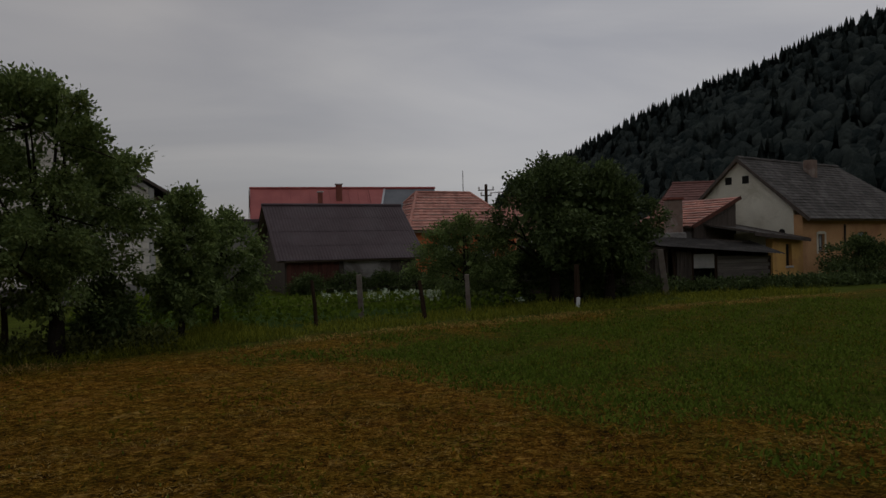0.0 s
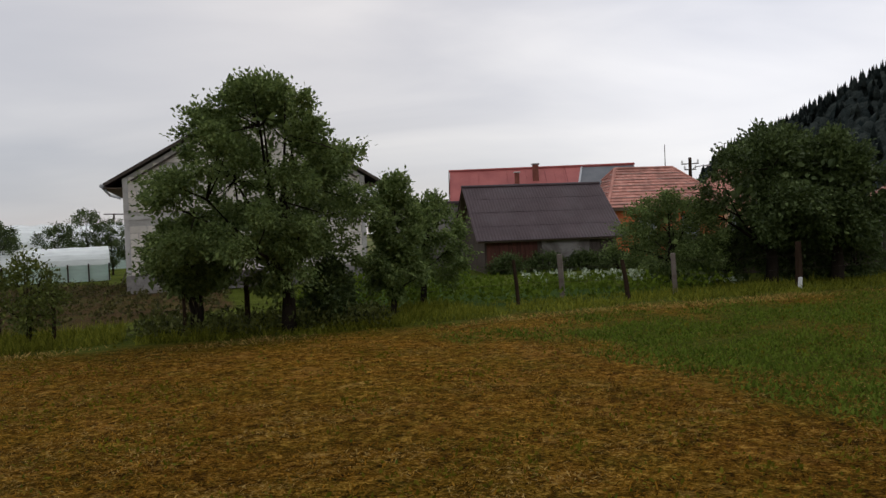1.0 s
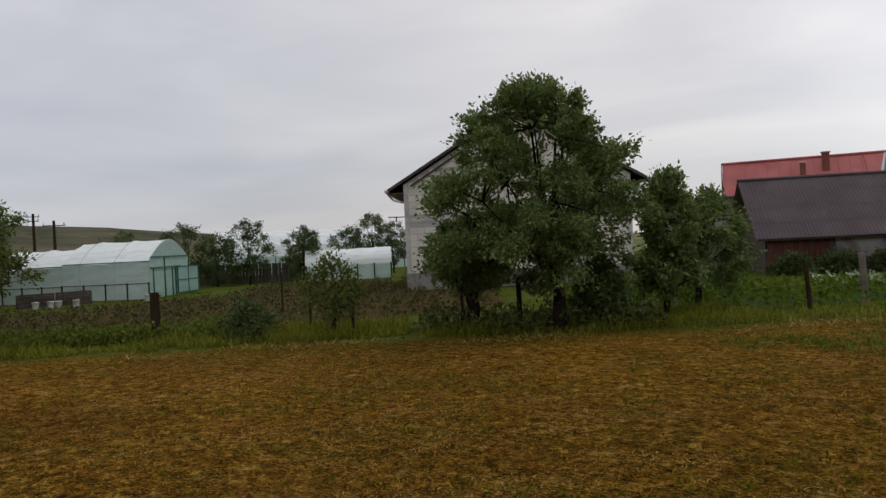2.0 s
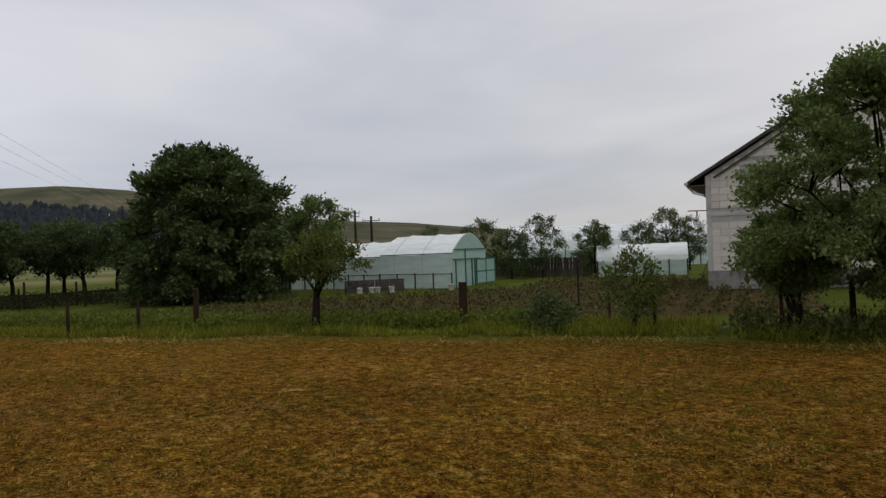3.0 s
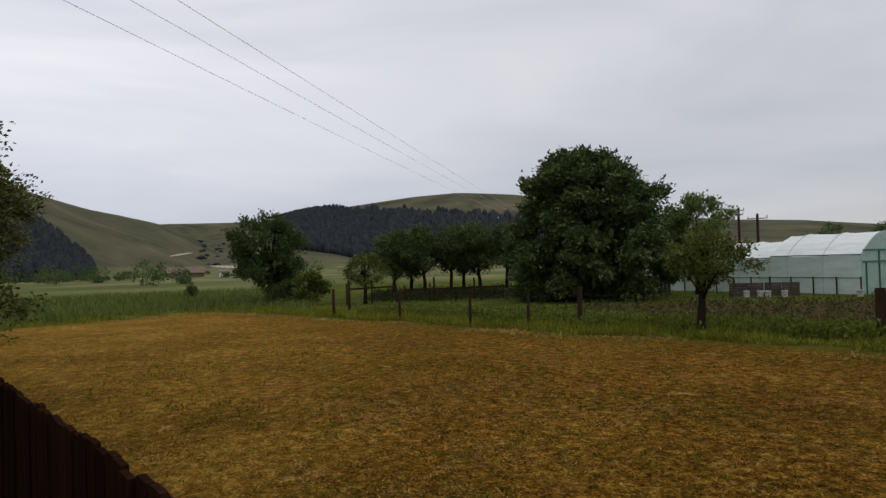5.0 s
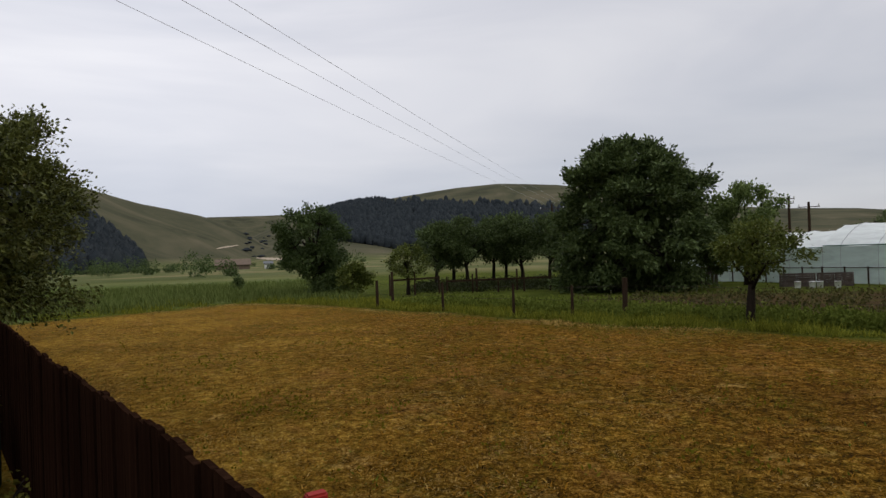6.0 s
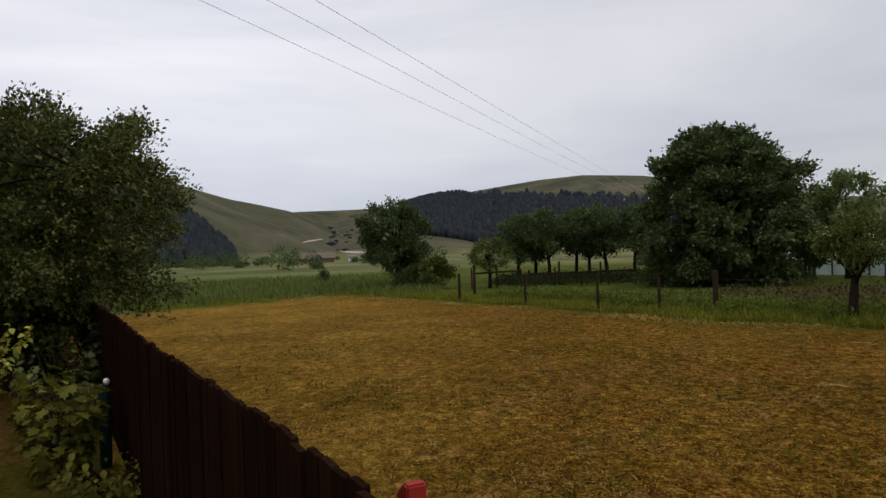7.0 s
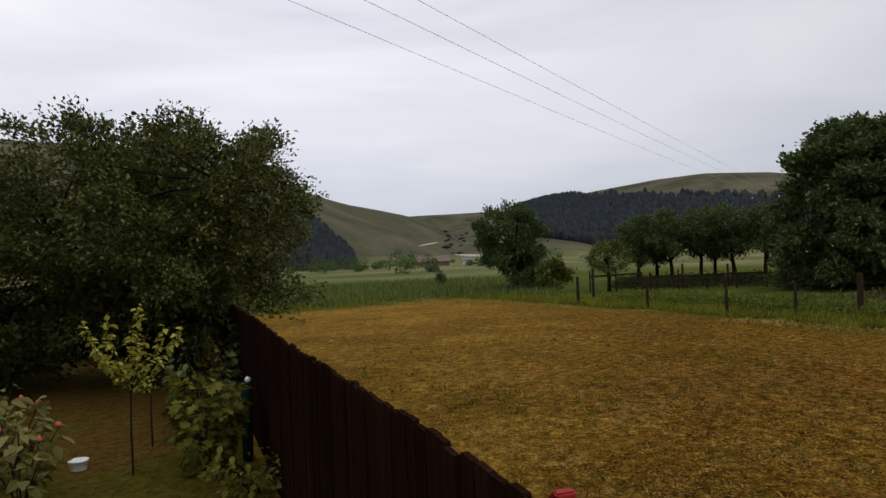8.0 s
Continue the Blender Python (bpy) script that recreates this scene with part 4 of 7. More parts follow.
def yellow_house():
    """Old farmhouse: cream gable above, ochre below, long faded side, weathered roof with a stack."""
    L, half, eave, ridge = 12.6, 3.05, 3.0, 5.85
    rend = 9.6  # where the ridge ends and the far end is hipped
    deep = 2 * half
    h = thing("old_farmhouse", "old ochre and cream farmhouse with a weathered grey roof", "house", (16.13, 32.18, 0), 35.4)
    # local x runs along the long wall, y back along the gable
    bm = B()
    wall_with_holes(bm, L, eave, 0.4, [(1.35, 1.35, 0.55, 0.75), (5.2, 1.2, 0.8, 1.0), (8.4, 1.2, 0.8, 1.0)])
    part("long_wall", bm, PLASTER_TAN, h, "faded orange plaster with stains")
    window(h, 1.35, 1.35, 0.55, 0.75, frame_mat=LATH)
    window(h, 5.2, 1.2, 0.8, 1.0, frame_mat=LATH)
    window(h, 8.4, 1.2, 0.8, 1.0, frame_mat=LATH)
    bm = B()
    for x0, x1, z0, z1 in ((1.2, 1.33, 1.22, 2.2), (1.92, 2.05, 1.22, 2.2), (1.33, 1.92, 2.12, 2.24)):
        box(bm, (x0, -0.025, z0), (x1, -0.003, z1))
    part("window_surround", bm, PLASTER_CREAM, h)
    part("downpipe", rod(B(), [(3.75, -0.06, 2.55), (3.75, -0.06, 0.9)], [0.05, 0.05], 7), STEEL, h)
    flip = Matrix(((0, 1, 0, 0), (1, 0, 0, 0), (0, 0, 1, 0), (0, 0, 0, 1)))
    bm = prism(B(), [(0.41, 0), (deep, 0), (deep, 1.95), (0.41, 1.95)], -0.002, 0.4)
    bmesh.ops.transform(bm, matrix=flip, verts=bm.verts[:])
    bmesh.ops.recalc_face_normals(bm, faces=bm.faces[:])
    part("lower_gable_wall", bm, PLASTER_OCHRE, h, "ochre lower wall")
    bm = prism(B(), [(0.41, 1.952), (deep, 1.952), (deep, eave), (half, ridge - 0.12), (0.41, eave + 0.25)], 0.0, 0.4)
    bmesh.ops.transform(bm, matrix=flip, verts=bm.verts[:])
    bmesh.ops.recalc_face_normals(bm, faces=bm.faces[:])
    part("gable_wall", bm, PLASTER_CREAM, h, "cream plaster gable, stained")
    for y in (2.55, 3.45):
        part("attic_opening", box(B(), (-0.012, y, 4.62), (0.02, y + 0.34, 4.98)), UNLIT_PLATE, h, "small square dark plate standing for an unlit attic opening")
    bm = B()
    bmesh.ops.create_cone(bm, cap_ends=True, segments=14, radius1=0.14, radius2=0.14, depth=0.06, matrix=pose(-0.0, 0.95, 2.25, 0, 90, 0))
    part("round_vent", bm, UNLIT_PLATE, h)
    part("back_wall", box(B(), (0.41, deep - 0.4, 0), (L - 0.41, deep - 0.01, eave)), PLASTER_TAN, h)
    bm = prism(B(), [(0.41, 0), (deep - 0.01, 0), (deep - 0.01, eave), (0.41, eave)], L - 0.4, L)
    bmesh.ops.transform(bm, matrix=flip, verts=bm.verts[:])
    bmesh.ops.recalc_face_normals(bm, faces=bm.faces[:])
    part("gable_wall", bm, PLASTER_TAN, h)
    e = 0.45
    ez = eave - e * (ridge - eave) / half * 0.5
    part("roof_deck", slab(B(), [(-0.15, -e, ez), (L + 0.2, -e, ez), (rend, half, ridge), (-0.15, half, ridge)], 0.1), LATH, h)
    part("roof_deck", slab(B(), [(-0.15, deep + e, ez), (L + 0.2, deep + e, ez), (rend, half, ridge), (-0.15, half, ridge)], 0.1), LATH, h)
    part("roof_slope", tiled_slope(B(), (-0.2, -e - 0.03, ez + 0.01), (L + 0.25, -e - 0.03, ez + 0.01), (rend, half, ridge + 0.01), (-0.2, half, ridge + 0.01), 20, 60, 0.03, 31), ROOF_OLD, h, "grey weathered tiles with pale patches")
    part("roof_slope", tiled_slope(B(), (L + 0.25, deep + e + 0.03, ez + 0.01), (-0.2, deep + e + 0.03, ez + 0.01), (-0.2, half, ridge + 0.01), (rend, half, ridge + 0.01), 20, 60, 0.03, 32), ROOF_OLD, h)
    part("roof_slope", tiled_slope(B(), (L + 0.25, -e, ez), (L + 0.25, deep + e, ez), (rend, half, ridge), (rend, half, ridge), 20, 30, 0.03, 33), ROOF_OLD, h)
    part("ridge_tiles", rod(B(), [(-0.2, half, ridge + 0.04), (L / 3, half, ridge + 0.02), (rend, half, ridge + 0.04)], [0.09] * 3, 8), ROOF_OLD, h)
    part("barge_board", beam(B(), (-0.22, -e, ez - 0.06), (-0.22, half, ridge - 0.06), 0.03, 0.14), PLANK, h)
    part("barge_board", beam(B(), (-0.22, deep + e, ez - 0.06), (-0.22, half, ridge - 0.06), 0.03, 0.14), PLANK, h)
    chimney_stack(h, 5.2, 2.3, ridge - 1.1, ridge + 0.10, 0.48, STACK, False)
    return h


def lean_to():
    """Ochre lean-to that carries on from the farmhouse's long wall."""
    h = thing("lean_to", "ochre lean-to with a dark sagging roof beside the farmhouse", "outbuilding", (14.08, 30.68, 0), 35.4)
    bm = B()
    wall_with_holes(bm, 2.46, 1.95, 0.3, [(1.05, 0.75, 0.5, 0.95)])
    part("front_wall", bm, PLASTER_OCHRE, h)
    part("unlit_doorway_sheet", box(B(), (1.03, 0.15, 0.74), (1.57, 0.19, 1.72)), UNLIT_PLATE, h, "dark sheet standing for the unlit opening")
    part("sill", box(B(), (1.0, -0.05, 0.66), (1.6, 0.1, 0.745), 0.01), CONCRETE, h)
    part("side_wall", box(B(), (0, 0.31, 0), (0.3, 3.6, 2.2)), PLASTER_CREAM, h)
    bm = B()
    slab(bm, [(-1.9, -0.35, 2.25), (2.42, -0.35, 1.93), (2.42, 3.7, 2.75), (-1.9, 3.7, 2.9)], 0.07)
    part("roof", bm, ROOF_OLD, h, "dark sagging roof")
    for i in range(4):
        part("roof_batten", beam(B(), (-1.9 + i * 1.4, -0.38, 2.24 - i * 0.1), (-1.9 + i * 1.4, 3.7, 2.92 - i * 0.05), 0.06, 0.05), PLANK, h)
    part("eaves_board", beam(B(), (-1.95, -0.38, 2.16), (2.45, -0.38, 1.86), 0.04, 0.14), PLANK, h)
    return h


def tiled_outhouse():
    """Small pent outhouse with a red tile roof and a plastered stack, behind the shed."""
    h = thing("tiled_outhouse", "small plank outhouse with a red tile roof and stout stack", "outbuilding", (8.76, 34.15, 0), -61.5)
    L, deep, eave, ridge = 4.0, 3.0, 2.55, 3.85
    part("front_wall", box(B(), (0.2, 0.3, 0), (L - 0.35, 0.5, eave + 0.1)), PLASTER_GREY, h)
    part("back_wall", box(B(), (0.2, deep - 0.25, 0), (L - 0.35, deep - 0.05, ridge - 0.05)), PLASTER_GREY, h)
    flip = Matrix(((0, 1, 0, 0), (1, 0, 0, 0), (0, 0, 1, 0), (0, 0, 0, 1)))
    for x0 in (0.05, L - 0.34):
        bm = prism(B(), [(0.3, 0), (deep - 0.05, 0), (deep - 0.05, ridge - 0.06), (0.3, eave + 0.08)], x0, x0 + 0.14)
        bmesh.ops.transform(bm, matrix=flip, verts=bm.verts[:])
        bmesh.ops.recalc_face_normals(bm, faces=bm.faces[:])
        part("gable_wall", bm, PLANK, h, "grey plank gable")
    ends = ((0, 0, eave), (L, 0, eave), (L, deep, ridge), (0, deep, ridge))
    slope = part("roof_slope", tiled_slope(B(), *ends, 11, 18, 0.05, 41), ROOF_TILE, h, "rows of red tiles with pale edges")
    tagged(part("course_edges", course_edges(*ends, 11), TILE_EDGE, slope), "pale strips along the tile edges", kind="stuff")
    part("roof_deck", slab(B(), [(p[0], p[1], p[2] - 0.01) for p in ends], 0.08), PLANK, h)
    part("barge_board", beam(B(), (L + 0.03, -0.03, eave - 0.03), (L + 0.03, deep + 0.03, ridge - 0.03), 0.04, 0.16), PLANK_RED, h)
    return h


def masonry_stack():
    """Stout plastered stack standing between the shed and the outhouse."""
    h = thing("masonry_stack", "stout plastered masonry stack between the outbuildings", "chimney", (10.0, 31.1, 0))
    part("shaft", box(B(), (-0.31, -0.31, 0), (0.31, 0.31, 3.7), 0.02), STACK, h)
    part("shoulder", box(B(), (-0.42, -0.42, 0), (0.42, 0.42, 2.3), 0.03), PLASTER_GREY, h)
    part("crown", box(B(), (-0.36, -0.36, 3.702), (0.36, 0.36, 3.8), 0.015), BRICK, h)
    return h


def shed():
    """Tumbledown plank shed with a corrugated roof."""
    h = thing("plank_shed", "tumbledown plank shed with a rusty corrugated roof", "shed", (8.75, 28.05, 0), 3)
    L, deep = 4.1, 2.2
    for i in range(9):
        z = 0.05 + i * 0.14
        part("board", box(B(), (2.0, 0.02 * (i % 2), z), (L, 0.03 + 0.02 * (i % 2), z + 0.13), 0.004), PLANK_PALE, h)
    for x in (0.0, 0.35, 1.0, 1.95, L):
        part("corner_post", beam(B(), (x, 0.06, 0), (x - (0.12 if x < 0.5 else 0), 0.06, 1.62 - 0.08 * x), 0.11), POST_WOOD, h)
    for i in range(4):
        x = 0.38 + i * 0.15
        part("board", box(B(), (x, 0.0, 0.1), (x + 0.14, 0.025, 1.5), 0.003), PLANK, h)
    # black sheet set inside as the doorway's darkness
    part("unlit_doorway_sheet", box(B(), (1.0, 0.5, 0.0), (1.95, 0.54, 1.25)), UNLIT_PLATE, h, "dark sheet standing for the unlit doorway")
    part("door_canvas", box(B(), (1.02, 0.03, 0.85), (1.9, 0.05, 1.4), 0.004), MORTAR, h, "pale sheet over the doorway")
    part("side_wall", box(B(), (-0.02, 0.12, 0), (0.06, deep, 1.7)), PLANK, h)
    part("back_wall", box(B(), (0.06, deep - 0.1, 0), (L, deep, 1.9)), PLANK, h)
    part("side_wall", box(B(), (L - 0.06, 0.12, 0), (L + 0.02, deep - 0.12, 1.5)), PLANK, h)
    bm = B()
    prev = None
    for m in range(61):
        x = -0.45 + (L + 0.9) * m / 60
        up = 0.025 * (m % 2)
        a, b = bm.verts.new((x, -0.55, 1.72 - 0.085 * x + up)), bm.verts.new((x, deep + 0.2, 2.15 - 0.06 * x + up))
        if prev:
            bm.faces.new((prev[0], a, b, prev[1]))
        prev = (a, b)
    bmesh.ops.solidify(bm, geom=bm.faces[:], thickness=0.012)
    part("roof_sheet", bm, ROOF_OLD, h, "rusty corrugated sheet roof")
    part("roof_board", beam(B(), (2.0, 0.9, 2.0), (3.3, 0.7, 1.86), 0.18, 0.03), PLANK, h)
    return h


def greenhouse(place, yaw, W, L, side, top, near_len, label):
    """Polytunnel with upright sides, a rounded roof on hoops, a lower far section and a plank door frame in the near end."""
    h = thing("greenhouse", label, "greenhouse", place, yaw)
    # local x back along its length (to -x), y across from 0 to W
    def section(hh, s):
        pts = [(0.0, 0.0), (0.06, s)]
        for k in range(1, 14):
            u = -1 + k / 7
            pts.append((W / 2 + u * (W / 2 - 0.06), s + (1 - abs(u) ** 1.75) * (hh - s)))
        return pts + [(W - 0.06, s), (W, 0.0)]
    r = random.Random(8)
    for x0, x1, hh, s in ((0.0, -near_len, top, side), (-near_len - 0.02, -L, top - 0.27, side - 0.08)):
        n = max(3, int(abs(x1 - x0) / 0.42))
        sec = section(hh, s)
        cover, sides = B(), B()
        rows = []
        for i in range(n + 1):
            x = x0 + (x1 - x0) * i / n
            hoop = (i % 4 == 0)
            rows.append([(x, y, z - (0 if hoop or z < s else 0.05 * (0.5 + r.random()))) for y, z in sec])
        for bm, lo, hi in ((cover, 1, len(sec) - 2), (sides, 0, 1), (sides, len(sec) - 2, len(sec) - 1)):
            vs = [[bm.verts.new(p) for p in row[lo:hi + 1]] for row in rows]
            for v0, v1 in zip(vs, vs[1:]):
                for a in range(len(v0) - 1):
                    bm.faces.new((v0[a], v1[a], v1[a + 1], v0[a + 1]))
        part("roof_film", cover, FILM_WHITE, h, "white sagging film over hoops", True)
        part("side_film", sides, FILM_CLEAR, h, "cloudy clear side film", True)
        for i in range(0, n + 1, 4):
            x = x0 + (x1 - x0) * i / n
            pts = [(x, y, z + 0.012) for y, z in sec]
            part("hoop", rod(B(), pts, [0.013] * len(pts), 5), GUTTER, h)
        part("side_rail", rod(B(), [(x0, -0.03, 0.72), (x1, -0.03, 0.74)], [0.02] * 2, 5), STEEL, h)
        part("side_rail", rod(B(), [(x0, 0.04, s), (x1, 0.04, s)], [0.025] * 2, 5), GREEN_FRAME, h)
        m = max(3, int(abs(x1 - x0) / 0.9))
        for i in range(m + 1):
            x = x0 + (x1 - x0) * i / m
            part("side_post", beam(B(), (x, -0.05, 0), (x, -0.05, 0.78), 0.05), POST_WOOD, h)
    # near end, closed with green film; door frame and open door leaf
    sec = section(top, side)
    bm = B()
    vs = [bm.verts.new((0.03, y, z)) for y, z in sec]
    bm.faces.new(vs)
    part("end_film", bm, FILM_GREEN, h, "green tinted end film")
    bm = B()
    gate = 1.42
    beam(bm, (0.06, 0.15, side + 0.18), (0.06, W - 0.3, side + 0.18), 0.07)
    beam(bm, (0.08, 0.08, gate), (0.08, W * 0.72, gate), 0.075)
    for y, z in ((0.35, gate), (W * 0.34, side + 0.18), (W * 0.52, gate), (W * 0.60, gate), (W - 0.22, side)):
        beam(bm, (0.06, y, 0), (0.06, y, z), 0.055)
    part("end_frame", bm, GREEN_FRAME, h, "green painted end frame")
    door = B()
    p0, p1 = (0.16, W * 0.60), (0.40, W + 0.12)
    for a, b in (((*p0, 0.08), (*p1, 0.08)), ((*p0, gate - 0.04), (*p1, gate - 0.04)), ((*p0, 0.72), (*p1, 0.72)), ((*p0, 0.04), (*p0, gate)), ((*p1, 0.04), (*p1, gate)),
                 ((0.28, W * 0.80 + 0.06, 0.08), (0.28, W * 0.80 + 0.06, gate - 0.04))):
        beam(door, a, b, 0.06)
    leaf = part("door", door, GREEN_FRAME, h, "open door of green painted battens")
    q0, q1 = (0.175, W * 0.60 + 0.03), (0.40, W + 0.08)
    part("door_film", slab(B(), [(*q0, 0.1), (*q1, 0.1), (*q1, gate - 0.06), (*q0, gate - 0.06)], 0.006), FILM_GREEN, leaf)
    return h


def white_tunnel(place, yaw, L, W, top, label):
    """Low tunnel: white rounded cover above, clear skirts below."""
    h = thing("low_tunnel", label, "greenhouse", place, yaw)
    r = random.Random(5)
    n = int(L / 0.4)
    skirt = top * 0.48
    rows = []
    for i in range(n + 1):
        x = L * i / n
        row = []
        for k in range(11):
            a = math.pi * k / 10
            row.append((x, W / 2 - math.cos(a) * W / 2, skirt + math.sin(a) * (top - skirt) - (0.04 * r.random() if i % 4 else 0)))
        rows.append(row)
    bm = B()
    vs = [[bm.verts.new(p) for p in row] for row in rows]
    for a, b in zip(vs, vs[1:]):
        for k in range(10):
            bm.faces.new((a[k], b[k], b[k + 1], a[k + 1]))
    bm.faces.new(vs[0])
    bm.faces.new(vs[-1][::-1])
    part("cover", bm, FILM_WHITE, h, "white film cover")
    for y in (0.02, W - 0.02):
        part("skirt", box(B(), (0.02, y - 0.006, 0.0), (L - 0.02, y + 0.006, skirt)), FILM_CLEAR, h, "clear film skirt")
    for x in (0.02, L - 0.02):
        part("skirt", box(B(), (x - 0.006, 0.04, 0.0), (x + 0.006, W - 0.04, skirt)), FILM_CLEAR, h)
    for i in range(6):
        x = 0.06 + (L - 0.12) * i / 5
        part("post", beam(B(), (x, -0.03, 0), (x, -0.03, skirt + 0.05), 0.07), POST_WOOD, h)
    return h


block_house()
barn()
red_roof_house()
hip_house()
far_tile_house(4.6, 55.0, 10, 8.5, 7.0, 3.2, 5.7, PLASTER_PEACH, ROOF_TILE, "village house with a clay tile roof behind the trees", 60)
far_tile_house(13.6, 46.0, -14, 9.0, 7.5, 4.0, 5.85, PLASTER_TAN, ROOF_HAZED, "house with a haze-dulled red hipped roof behind the outbuildings", 70)
yellow_house()
lean_to()
tiled_outhouse()
masonry_stack()
shed()
greenhouse((-31.04, 18.7, 0), 32.0, 4.5, 14.0, 1.75, 2.78, 4.2, "large polytunnel with white roof film and a green end")
white_tunnel((-31.74, 29.15, 0), 43.1, 5.1, 2.6, 1.86, "low white polytunnel on wooden posts")


def flat_shed_roof():
    """Neighbour's low flat-roofed wing beyond the block house."""
    h = thing("flat_outbuilding", "low grey outbuilding with a flat roof", "outbuilding", (-13.4, 35.5, 0), 18)
    part("wall", box(B(), (0, 0, 0), (6.5, 4, 3.35)), PLASTER_GREY, h)
    part("roof", box(B(), (-0.3, -0.3, 3.352), (6.8, 4.3, 3.52), 0.02), ROOF_DARK, h)
    return h


flat_shed_roof()


def white_hall():
    """Long pale greenhouse block behind the fruit trees."""
    h = thing("long_greenhouse", "long pale film greenhouse behind fruit trees", "greenhouse", (-48.5, 35.3, 0), 53.6)
    L, W = 17.0, 7.0
    bm = B()
    rows = [[(L * i / 30, W / 2 - math.cos(math.pi * k / 8) * W / 2, 1.5 + math.sin(math.pi * k / 8) * 2.2 - 0.05 * (i % 3)) for k in range(9)] for i in range(31)]
    vs = [[bm.verts.new(p) for p in row] for row in rows]
    for a, b in zip(vs, vs[1:]):
        for k in range(8):
            bm.faces.new((a[k], b[k], b[k + 1], a[k + 1]))
    bm.faces.new(vs[0])
    bm.faces.new(vs[-1][::-1])
    part("roof_film", bm, FILM_WHITE, h, "white film roof")
    part("side_film", box(B(), (0, 0, 0), (L, 0.02, 1.5)), FILM_CLEAR, h)
    part("side_film", box(B(), (0, W - 0.02, 0), (L, W, 1.5)), FILM_CLEAR, h)
    for i in range(12):
        part("post", beam(B(), (L * i / 11, -0.04, 0), (L * i / 11, -0.04, 1.55), 0.06), POST_WOOD, h)
    return h


white_hall()


# ---- fences, posts and poles ----
def picket_fence():
    h = thing("picket_fence", "dark brown stained wooden picket fence beside the garden", "fence")
    d, start = FENCE_DIR, FENCE_A - FENCE_DIR * 1.6
    n = Vector((-d.y, d.x))  # to the meadow
    if n.y < 0:
        n = -n
    r = random.Random(3)
    shapes = []
    for k in range(6):
        w, bm = 0.082 + 0.004 * (k % 3), B()
        cut = (0.0, 0.012, 0.02, 0.006, 0.016, 0.0)[k]
        outline = [(-w / 2, 0.0), (w / 2, 0.0), (w / 2, 1.372 - cut * 0.4), (w / 2 - 0.004, 1.376), (-w / 2 + 0.004, 1.376 - cut * 0.3), (-w / 2, 1.370)]
        prism(bm, outline, -0.011, 0.011)
        me = bpy.data.meshes.new("picket")
        bm.to_mesh(me)
        bm.free()
        me.materials.append(PICKET)
        shapes.append(me)
    ang = math.degrees(math.atan2(d.y, d.x))
    length, s = 29.0, 0.0
    while s < length:
        p = start + d * s
        ob = new("picket", shapes[r.randrange(6)])
        ob.parent = h
        z = float(ground_z(p.x, p.y)) + 0.028 + 0.006 * math.sin(s * 0.8) + r.uniform(-0.009, 0.009)
        ob.matrix_basis = pose(p.x, p.y, z, r.uniform(-0.4, 0.4), r.uniform(-0.3, 0.3), ang)
        s += 0.098 + r.uniform(-0.003, 0.005)
    for z in (0.35, 1.1):
        a, b = start + n * 0.04, start + d * length + n * 0.04
        part("rail", beam(B(), (a.x, a.y, z), (b.x, b.y, z), 0.04, 0.07), PICKET, h)
    s = 0.4
    while s < length:
        p = start + d * s + n * 0.11
        part("post", beam(B(), (p.x, p.y, 0), (p.x, p.y, 1.12), 0.09, 0.09, 0.006), PICKET, h)
        s += 2.3
    return h


picket_fence()


def field_post(x, y, height, material, width=0.1, lean=(0, 0), label="", round_post=True):
    ob = thing("fence_post", label, "post", (x, y, 0), group="posts along the meadow's far edge")
    top = (lean[0], lean[1], height)
    mid = (lean[0] * 0.5 + 0.01, lean[1] * 0.5, height * 0.5)
    if round_post:
        bm = rod(B(), [(0, 0, -0.1), mid, top], [width * 0.55, width * 0.5, width * 0.42], 8)
    else:
        bm = beam(B(), (0, 0, -0.1), top, width, width, 0.012)
    part("shaft", bm, material, ob)
    return ob


